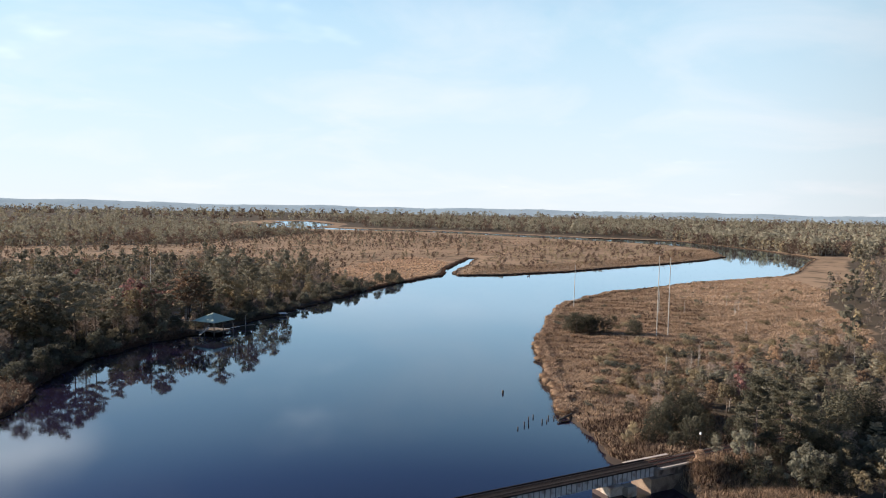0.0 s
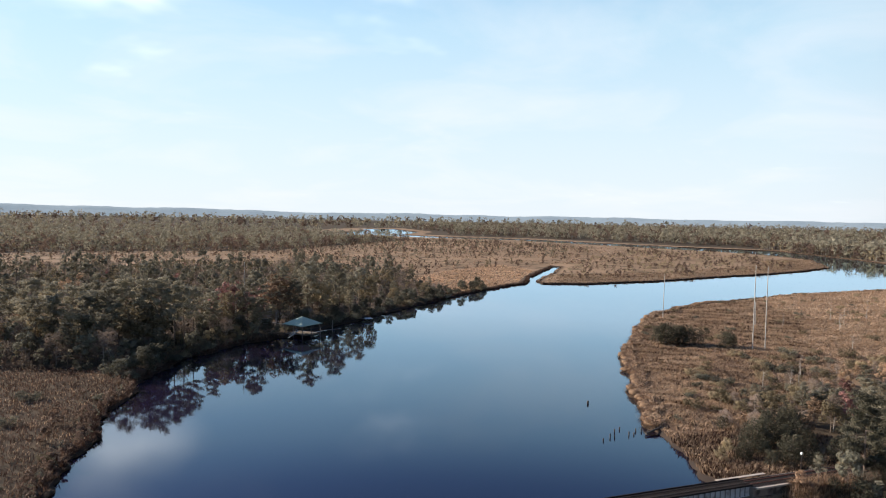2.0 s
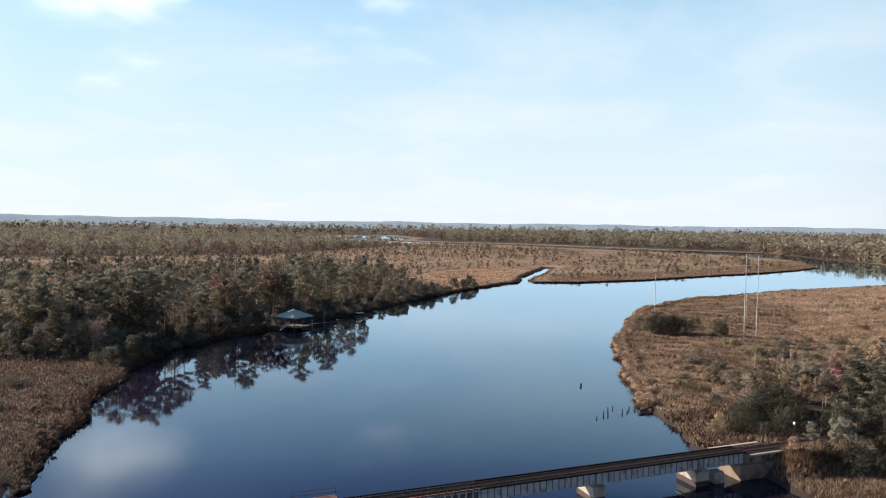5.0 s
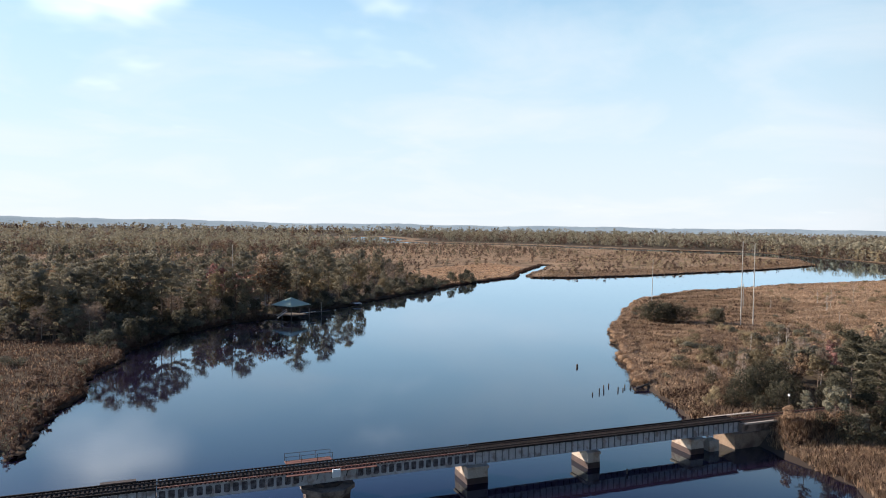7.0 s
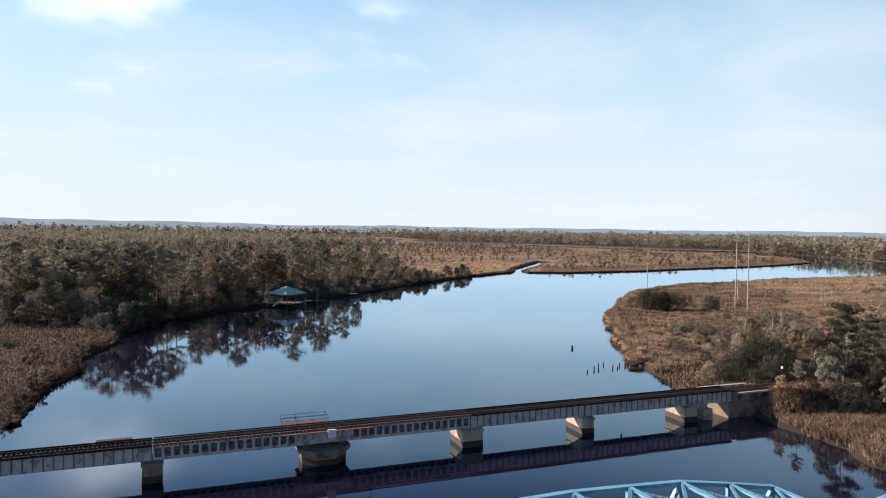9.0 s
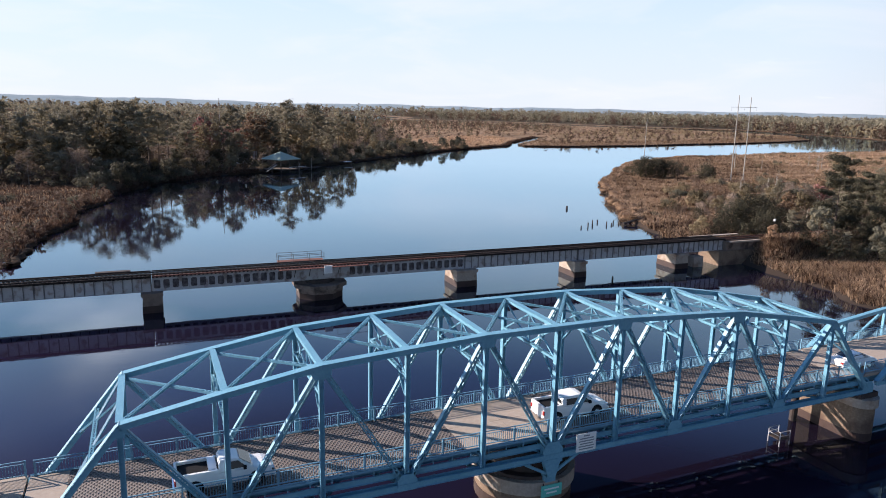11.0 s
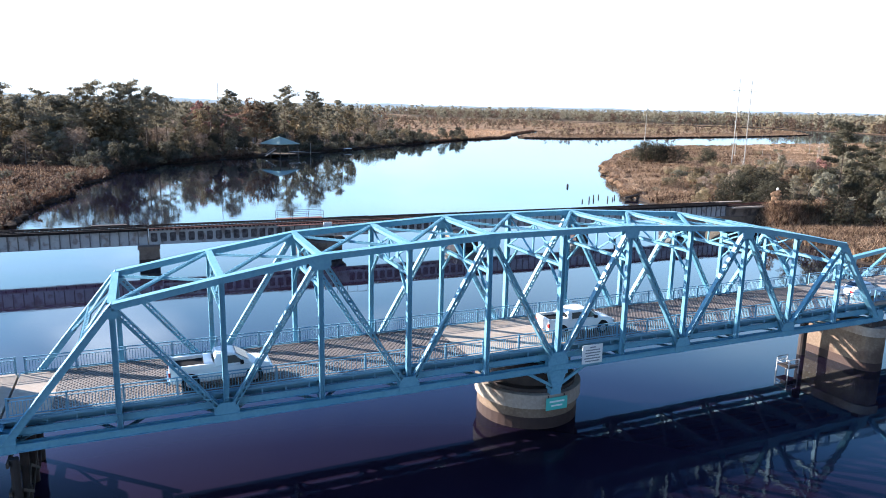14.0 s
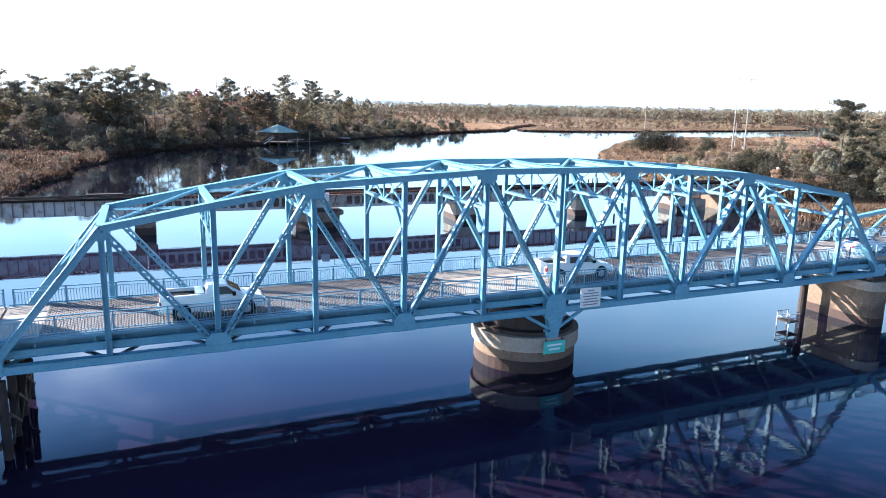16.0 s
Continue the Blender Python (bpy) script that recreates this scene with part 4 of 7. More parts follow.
def plate_girder(parent, x0, x1, y, mat, depth, windows):
    """A riveted plate girder: web, flanges and stiffeners about 1.15 m apart."""
    bm = bmesh.new()
    z1, z0 = RTOP, RTOP - depth
    box(bm, (x0, y - 0.015, z0), (x1, y + 0.015, z1))
    part("web", bm, mat, parent)
    for z in (z0, z1):
        bm = bmesh.new()
        bar(bm, (x0, y, z), (x1, y, z), 0.42, 0.06)
        part("flange", bm, mat if z == z0 else DARKSTEEL, parent)
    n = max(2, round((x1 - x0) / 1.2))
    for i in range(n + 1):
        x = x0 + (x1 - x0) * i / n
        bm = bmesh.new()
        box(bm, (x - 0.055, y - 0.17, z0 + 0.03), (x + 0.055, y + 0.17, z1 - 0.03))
        # fixed spans: stiffeners darker than the web, shade painted into their grey
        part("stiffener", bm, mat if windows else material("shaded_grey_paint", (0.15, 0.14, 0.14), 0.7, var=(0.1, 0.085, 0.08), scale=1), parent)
    if windows:
        for i in range(n):
            a, b = x0 + (x1 - x0) * (i + 0.17) / n, x0 + (x1 - x0) * (i + 0.85) / n
            if not 0.40 < (i + 0.5) / n < 0.60:
                bm = bmesh.new()
                c = 0.13
                pts = [(a + c, z0 + 0.34), (b - c, z0 + 0.34), (b, z0 + 0.34 + c), (b, z1 - 0.36 - c), (b - c, z1 - 0.36), (a + c, z1 - 0.36), (a, z1 - 0.36 - c), (a, z0 + 0.34 + c)]
                slab(bm, [(px, y - 0.017, pz) for px, pz in pts], (0, -1, 0), 0.012)
                part("worn_panel", bm, WORN, parent)


def rail_span(x0, x1, swing=False):
    s = rail_thing("railway_span", "rust-streaked grey plate-girder railway " + ("swing span with red-brown deck edge" if swing else "span"), "railway bridge", "railway spans")
    mat = GIRDER
    for y in (0.0, 2.4):
        plate_girder(s, x0 + 0.1, x1 - 0.1, y, mat, 1.95, swing)
    n = int((x1 - x0) / 0.55)
    bm = bmesh.new()
    box(bm, (-0.12, -0.55, 0.03), (0.12, 2.95, 0.23))
    one = part("sleeper", bm, TIE, s)
    for i in range(n):
        o = one if i == 0 else new("sleeper", one.data)
        o.parent, o.location = s, (x0 + 0.2 + (x1 - x0 - 0.4) * i / (n - 1), 0.06 * math.sin(i * 12.7), RTOP)
    for y in (0.45, 1.95):
        bm = bmesh.new()
        bar(bm, (x0, y, RTOP + 0.31), (x1, y, RTOP + 0.31), 0.07, 0.16)
        part("rail", bm, DARKSTEEL, s)
    for y in (-0.5, 2.9):
        bm = bmesh.new()
        tall = 0.14 if swing else 0.30
        bar(bm, (x0 + 0.1, y, RTOP + 0.36 - tall / 2), (x1 - 0.1, y, RTOP + 0.36 - tall / 2), 0.2, tall)
        part("guard_timber", bm, RUST if swing and y < 0 else TIE, s)
    if swing:
        bm = bmesh.new()
        bar(bm, (x0 + 0.1, -0.28, RTOP + 0.045), (x1 - 0.1, -0.28, RTOP + 0.045), 0.12, 0.05)
        part("edge_angle", bm, material("pale_red_lead", (0.55, 0.30, 0.25), 0.7, var=(0.42, 0.2, 0.16), scale=1), s)


def rail_pier(x, w, d, pivot=False, stone=CONCRETE):
    p = rail_thing("railway_pier", "pale concrete railway pier, brown with tide stain below" if not pivot else "broad dark concrete pivot pier of the railway swing span", "bridge pier", "railway piers")
    if pivot:
        def octo(r, k=0.42):
            return [(x + r * a, 1.2 + r * b) for a, b in ((-1, -k), (-k, -1), (k, -1), (1, -k), (1, k), (k, 1), (-k, 1), (-1, k))]
        for name, r, z0, z1, mat in (("lower_stem", 3.3, -1.9, 0.9, WETPIER), ("stem", 3.35, 0.9, 1.7, OLDCONCRETE), ("cap", 3.9, 1.7, 2.3, OLDCONCRETE), ("turntable", 2.2, 2.3, 2.8, DARKSTEEL)):
            bm = bmesh.new()
            prism(bm, octo(r), z0, z1, 0)
            part(name, bm, mat, p)
        return
    y0, y1 = -1.3, 3.9

    def outline(g):
        return [(x - w / 2 - g, y0 - g), (x + w / 2 + g, y0 - g), (x + w / 2 + g, y1 + g), (x - w / 2 - g, y1 + g)]
    bm = bmesh.new()
    taper(bm, x - w / 2 - 0.1, x + w / 2 + 0.1, y0 - 0.1, y1 + 0.1, -1.9, 1.0, 0.1)
    part("lower_stem", bm, WETPIER, p)
    bm = bmesh.new()
    taper(bm, x - w / 2, x + w / 2, y0, y1, 1.0, 2.35, 0.08)
    part("stem", bm, stone, p)
    bm = bmesh.new()
    prism(bm, outline(0.12), 2.35, 2.78)
    part("cap", bm, stone, p)


XS = [-92, -70, -48, -25.3, 22.2, 44.0, 66.2, 77.0]
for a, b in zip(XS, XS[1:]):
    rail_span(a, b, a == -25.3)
for x, w in ((-70, 2.4), (-48, 2.4), (-25.3, 2.6), (22.2, 3.6), (44.0, 2.4), (66.2, 3.0)):
    rail_pier(x, w, 5, False, OLDCONCRETE if x < 0 else CONCRETE)
rail_pier(-1.6, 7, 7, True)

# ---- plants ----
BARK = material("bark", (0.17, 0.125, 0.095), 0.95, var=(0.10, 0.075, 0.06), scale=1.2, bump=0.4, bump_scale=6)
PALEBARK = material("pale_bark", (0.40, 0.36, 0.31), 0.95, var=(0.27, 0.23, 0.2), scale=1.0, bump=0.3, bump_scale=6)


def leaf_material(name, base, var, island=0.22, scale=0.3, stretch=None):
    m = material(name, base, 0.75, var=var, scale=scale, amount=0.8, island=island, spec=0.1, stretch=stretch)
    t = m.node_tree
    b = t.nodes["Principled BSDF"]
    tr = t.nodes.new("ShaderNodeBsdfTranslucent")
    mx = t.nodes.new("ShaderNodeMixShader")
    mx.inputs[0].default_value = 0.32
    src = b.inputs["Base Color"].links[0].from_socket
    # whole plants differ from one another in tone
    own = t.nodes.new("ShaderNodeObjectInfo")
    tone = t.nodes.new("ShaderNodeMapRange")
    tone.inputs["To Min"].default_value, tone.inputs["To Max"].default_value = 0.62, 1.30
    t.links.new(own.outputs["Random"], tone.inputs["Value"])
    shade = t.nodes.new("ShaderNodeHueSaturation")
    t.links.new(tone.outputs[0], shade.inputs["Value"]), t.links.new(src, shade.inputs["Color"])
    src = shade.outputs[0]
    t.links.new(src, b.inputs["Base Color"])
    t.links.new(src, tr.inputs["Color"])
    t.links.new(b.outputs[0], mx.inputs[1]), t.links.new(tr.outputs[0], mx.inputs[2])
    t.links.new(mx.outputs[0], t.nodes["Material Output"].inputs["Surface"])
    return m


PINE = leaf_material("pine_needles", (0.205, 0.185, 0.132), (0.345, 0.298, 0.212))
EVERGREEN = leaf_material("evergreen_leaves", (0.112, 0.106, 0.078), (0.205, 0.182, 0.128))
CEDAR = leaf_material("cedar_leaves", (0.062, 0.058, 0.040), (0.115, 0.100, 0.064))
OLIVE = leaf_material("olive_leaves", (0.21, 0.165, 0.10), (0.29, 0.225, 0.135))
TWIG = leaf_material("bare_twigs", (0.245, 0.185, 0.145), (0.34, 0.265, 0.21))
BRUSH = leaf_material("brown_brush", (0.130, 0.086, 0.064), (0.20, 0.138, 0.100))
RED = leaf_material("red_leaves", (0.20, 0.095, 0.085), (0.26, 0.145, 0.12))
RUSTLEAF = leaf_material("rusty_leaves", (0.28, 0.18, 0.115), (0.35, 0.235, 0.15))
REED = leaf_material("dry_reeds", (0.47, 0.325, 0.215), (0.28, 0.180, 0.115), 0.2, 0.07, (0.3, 1.5, 1))
REEDDARK = leaf_material("russet_reeds", (0.122, 0.071, 0.049), (0.066, 0.040, 0.031), 0.35, 0.06)


def mesh_np(name, verts, faces, mat):
    """A mesh from arrays of corners and faces worked out by the code."""
    me = bpy.data.meshes.new(name)
    v = np.asarray(verts, np.float32)
    f = np.asarray(faces, np.int32)
    k = f.shape[1]
    me.vertices.add(len(v)), me.loops.add(f.size), me.polygons.add(len(f))
    me.vertices.foreach_set("co", v.ravel())
    me.loops.foreach_set("vertex_index", f.ravel())
    me.polygons.foreach_set("loop_start", np.arange(0, f.size, k, dtype=np.int32))
    me.update(calc_edges=True)
    me.materials.append(mat)
    return me


def sprays(r, centres, out, size, slim=0.55, droop=0.0):
    """Four-cornered leaf sprays of uneven shape, lying roughly square to the outward directions: returns corners and faces."""
    n = len(centres)
    d = r.normal(size=(n, 3))
    d[:, 2] -= droop * 1.5
    if out is not None:
        o = out / (np.linalg.norm(out, axis=1)[:, None] + 1e-6) + r.normal(size=(n, 3)) * 0.3
        o /= np.linalg.norm(o, axis=1)[:, None]
        d -= o * (d * o).sum(1)[:, None]
    else:
        o = r.normal(size=(n, 3))
    d /= np.linalg.norm(d, axis=1)[:, None] + 1e-9
    s = np.cross(d, o)
    s /= np.linalg.norm(s, axis=1)[:, None] + 1e-9
    L = (size * r.uniform(0.6, 1.3, n))[:, None]
    W = L * slim * r.uniform(0.6, 1.2, n)[:, None]
    c = centres
    v = np.stack([c - d * L * 0.5, c + s * W * 0.5 + d * L * r.uniform(-0.2, 0.15, (n, 1)), c + d * L * 0.5, c - s * W * 0.5 + d * L * r.uniform(-0.15, 0.2, (n, 1))], 1)
    return v.reshape(-1, 3), np.arange(n * 4).reshape(-1, 4)


def clump_points(r, n, centre, rad):
    p = r.normal(size=(n, 3))
    p /= np.linalg.norm(p, axis=1)[:, None]
    return np.concatenate([np.asarray(centre) + p * np.asarray(rad) * (r.uniform(0.55, 1, (n, 1)) ** 0.5), p + np.array([0, 0, 0.25])], 1)


def stem_mesh(name, r, h, rad, limbs, mat, bend=0.4):
    """A tapered, slightly bent trunk with limbs (start height, direction, length)."""
    bm = bmesh.new()
    a, ph = r.uniform(0, bend), r.uniform(0, 6.28)
    pts = [Vector((a * math.sin(2.2 * t + ph) * t, a * math.cos(1.7 * t + ph) * t, h * t)) for t in np.linspace(0, 1, 7)]
    pts[0].z = -0.5
    for i in range(6):
        tube(bm, pts[i], pts[i + 1], rad * (1 - i / 6.6), rad * (1 - (i + 1) / 6.6), 6)
    for t, d, L in limbs:
        k = min(5, int(t * 6))
        p = pts[k].lerp(pts[k + 1], t * 6 - k)
        q = p + Vector(d) * L
        m = p.lerp(q, 0.55) + Vector((0, 0, -0.06 * L))
        w = rad * (1.05 - t) * 0.5 + 0.02
        tube(bm, p, m, w, w * 0.7, 4)
        tube(bm, m, q, w * 0.7, w * 0.25, 4)
    me = bpy.data.meshes.new(name)
    bm.to_mesh(me)
    bm.free()
    me.materials.append(mat)
    return me


def pine_meshes(seed, h, leaves, low=None, wide=1.0):
    """Loblolly-like pine: a long bare trunk and an open, layered crown of flat needle pads with gaps between them."""
    r = np.random.RandomState(seed)
    limbs, cents, rads = [], [], []
    base = low if low else r.uniform(0.36, 0.54)
    n = 20
    for i in range(n):
        t = base + (0.97 - base) * (i + r.uniform(0, 0.8)) / n
        a = i * 2.4 + r.uniform(-0.7, 0.7)
        u = (t - base) / (1 - base)
        L = wide * h * (0.22 + 0.08 * r.uniform(-1, 1)) * (1.0 - 0.62 * u ** 1.6) * (0.55 + 0.45 * min(1, u * 3.5))
        d = np.array([math.cos(a), math.sin(a), 0.10 + 0.40 * u + r.uniform(-0.12, 0.12)])
        d /= np.linalg.norm(d)
        limbs.append((t, tuple(d), L))
        for f, s in ((1.0, 0.85), (0.72, 0.9), (0.45, 0.65)):
            off = np.array([r.uniform(-1, 1), r.uniform(-1, 1), 0.3]) * h * 0.018
            cents.append(np.array([0, 0, h * t]) + d * L * f + off)
            rads.append(h * 0.060 * s * r.uniform(0.6, 1.35) * (1.0 if wide == 1 else 1.4))
    for _ in range(4):
        cents.append(np.array([r.uniform(-0.6, 0.6), r.uniform(-0.6, 0.6), h * r.uniform(0.92, 1.0)]))
        rads.append(h * 0.042)
    per = leaves // len(cents)
    pts = np.concatenate([clump_points(r, per, c, np.array([1.2, 1.2, 0.66]) * q * r.uniform(0.35, 1.2, (per, 1))) for c, q in zip(cents, rads)])
    v, f = sprays(r, pts[:, :3], pts[:, 3:], (0.50 if wide == 1 else 0.46) * h / 20, 0.6)
    return stem_mesh("trunk", r, h * 0.98, 0.010 * h + 0.05, limbs, BARK), mesh_np("crown", v, f, PINE if wide == 1 else CEDAR), h


def broad_meshes(seed, h, leaves, mat, bare=False, width=0.3, bark=BARK):
    """A spreading broadleaf: forked limbs, crown of many clumps, or bare twigs."""
    r = np.random.RandomState(seed)
    limbs, cents, rads = [], [], []
    n = 14
    for i in range(n):
        t = 0.25 + 0.7 * (i + r.uniform(0, 0.8)) / n
        a = i * 2.4 + r.uniform(-0.6, 0.6)
        L = h * width * (1.1 - 0.6 * t) * r.uniform(0.8, 1.3)
        d = np.array([math.cos(a), math.sin(a), r.uniform(0.35, 1.0)])
        d /= np.linalg.norm(d)
        limbs.append((t, tuple(d), L))
        cents.append(np.array([0, 0, h * t]) + d * L * 0.9)
        rads.append(h * width * 0.36 * r.uniform(0.7, 1.25))
    cents.append(np.array([0, 0, h * 0.92])), rads.append(h * width * 0.35)
    per = leaves // len(cents)
    pts = np.concatenate([clump_points(r, per, c, (q, q, q * 0.8)) for c, q in zip(cents, rads)])
    pts = pts[pts[:, 2] > 0.4]
    if bare:
        v, f = sprays(r, pts[:, :3], None, 1.5 * h / 12, 0.075, -0.45)
    else:
        v, f = sprays(r, pts[:, :3], pts[:, 3:], 0.046 * h + 0.13, 0.75)
    return stem_mesh("trunk", r, h * 0.9, 0.014 * h + 0.03, limbs, bark, 0.8), mesh_np("crown", v, f, mat), h


def shrub_meshes(seed, h, leaves, mat, bare=False):
    r = np.random.RandomState(seed)
    cents = [np.array([r.uniform(-0.7, 0.7) * h, r.uniform(-0.7, 0.7) * h, h * r.uniform(0.3, 0.72)]) for _ in range(8)]
    limbs = [(0.1, tuple(c / np.linalg.norm(c)), float(np.linalg.norm(c))) for c in cents]
    pts = np.concatenate([clump_points(r, leaves // 8, c, (h * 0.42, h * 0.42, h * 0.32)) for c in cents])
    pts = pts[pts[:, 2] > 0.05]
    v, f = sprays(r, pts[:, :3], None if bare else pts[:, 3:], (0.16 * h + 0.12) * (1.0 if bare else 0.62), 0.06 if bare else 0.7, -0.3 if bare else 0)
    return stem_mesh("trunk", r, h * 0.5, 0.06, limbs, BARK), mesh_np("crown", v, f, mat), h


def cedar_meshes(seed, h, leaves):
    """A dense rounded evergreen leafed to the ground."""
    r = np.random.RandomState(seed)
    cents, rads, limbs = [], [], []
    for i in range(16):
        u = (i + r.uniform(0, 0.8)) / 16
        a, rr = i * 2.4, h * 0.30 * math.sqrt(max(0.05, 1 - (u * 1.25 - 0.3) ** 2)) * r.uniform(0.5, 1.1)
        c = np.array([rr * math.cos(a), rr * math.sin(a), h * (0.14 + 0.72 * u)])
        cents.append(c), rads.append(h * 0.17 * r.uniform(0.75, 1.2))
        limbs.append((max(0.05, c[2] / h - 0.1), (math.cos(a) * 0.9, math.sin(a) * 0.9, 0.4), rr))
    pts = np.concatenate([clump_points(r, leaves // 16, c, (q, q, q * 0.85)) for c, q in zip(cents, rads)])
    pts = pts[pts[:, 2] > 0.1]
    v, f = sprays(r, pts[:, :3], pts[:, 3:], 0.036 * h, 0.75)
    return stem_mesh("trunk", r, h * 0.85, 0.02 * h, limbs, BARK), mesh_np("crown", v, f, CEDAR), h


KINDS = {
    "cedar": ([cedar_meshes(90 + i, 8, 2600) for i in range(4)], "dense dark rounded evergreen leafed to the ground", "tree"),
    "pine": ([pine_meshes(10 + i, 20, 4200) for i in range(7)], "tall pine with a bare trunk and dark open crown", "pine tree"),
    "bigpine": ([pine_meshes(80 + i, 16, 13000, 0.12, 1.04) for i in range(2)], "broad dark pine branched low down beside the railway", "pine tree"),
    "evergreen": ([broad_meshes(20 + i, 11, 1900, EVERGREEN, width=0.40) for i in range(4)], "dense dark evergreen tree at the water's edge", "tree"),
    "bare": ([broad_meshes(30 + i, 13, 1300, TWIG, True, 0.34, PALEBARK) for i in range(4)], "leafless grey-brown winter tree", "tree"),
    "olive": ([broad_meshes(40 + i, 12, 1500, OLIVE, width=0.42) for i in range(3)], "olive-brown leafed tree in winter light", "tree"),
    "red": ([broad_meshes(50, 11, 1000, RED, width=0.3, bark=PALEBARK)], "slim tree with dull red autumn leaves", "tree"),
    "rusty": ([broad_meshes(55 + i, 12, 1100, RUSTLEAF, width=0.32) for i in range(2)], "broadleaf tree holding rusty autumn leaves", "tree"),
    "shrub": ([shrub_meshes(60 + i, 3.0, 850, EVERGREEN) for i in range(3)], "low dark-green evergreen shrub on the marsh", "shrub"),
    "bush": ([shrub_meshes(70 + i, 2.6, 480, BRUSH, True) for i in range(3)], "low leafless brown bush on the marsh", "shrub"),
    "oliveshrub": ([shrub_meshes(75 + i, 2.6, 700, OLIVE) for i in range(2)], "low olive-green shrub on the marsh", "shrub"),
}
NAMES = {"bigpine": "pine_tree", "cedar": "cedar_tree", "pine": "pine_tree", "evergreen": "evergreen_tree", "bare": "bare_tree", "olive": "olive_tree", "red": "red_leaved_tree", "rusty": "rusty_leaved_tree",
         "shrub": "evergreen_shrub", "bush": "bare_bush", "oliveshrub": "olive_shrub"}


def plant(kind, x, y, h, r):
    """One tree or shrub as a thing of its own, with its trunk and crown."""
    if abs(x - 29.5) < 11 and abs(y - 264) < 8.5:
        return
    variants, label, cat = KINDS[kind]
    tm, cm, h0 = variants[r.randint(len(variants))]
    z = float(ground_height(np.array([x]), np.array([y]))[0])
    e = thing(NAMES[kind], label, cat, "woodland trees" if "shrub" not in kind and kind != "bush" else "marsh shrubs")
    s = h / h0
    e.matrix_basis = Matrix.Translation((x, y, z - 0.1)) @ Matrix.Rotation(r.uniform(0, 6.28), 4, "Z") @ Matrix.Diagonal((s * r.uniform(0.88, 1.15), s * r.uniform(0.88, 1.15), s, 1))
    for name, me in (("trunk", tm), ("crown", cm)):
        o = new(name, me)
        o.parent = e


def scatter(r, poly, n, gap=0.0, bank=1.5):
    """n random places inside a plan outline, on land, thinned to a least gap."""
    p = np.array(poly, float)
    lo, hi = p.min(0), p.max(0)
    m = n * 12
    x, y = r.uniform(lo[0], hi[0], m), r.uniform(lo[1], hi[1], m)
    k = in_poly(poly, x, y)
    x, y = x[k], y[k]
    k = river_distance(x, y) > bank
    x, y = x[k], y[k]
    if gap:
        cells, keep = {}, []
        for i in range(len(x)):
            c = (int(x[i] // gap), int(y[i] // gap))
            if all((x[i] - x[j]) ** 2 + (y[i] - y[j]) ** 2 > gap * gap for dx in (-1, 0, 1) for dy in (-1, 0, 1) for j in cells.get((c[0] + dx, c[1] + dy), ())):
                cells.setdefault(c, []).append(i)
                keep.append(i)
                if len(keep) >= n:
                    break
        x, y = x[keep], y[keep]
    return x[:n], y[:n]


def choose(r, table):
    k = r.uniform(0, sum(w for _, w in table))
    for name, w in table:
        k -= w
        if k <= 0:
            return name
    return table[-1][0]


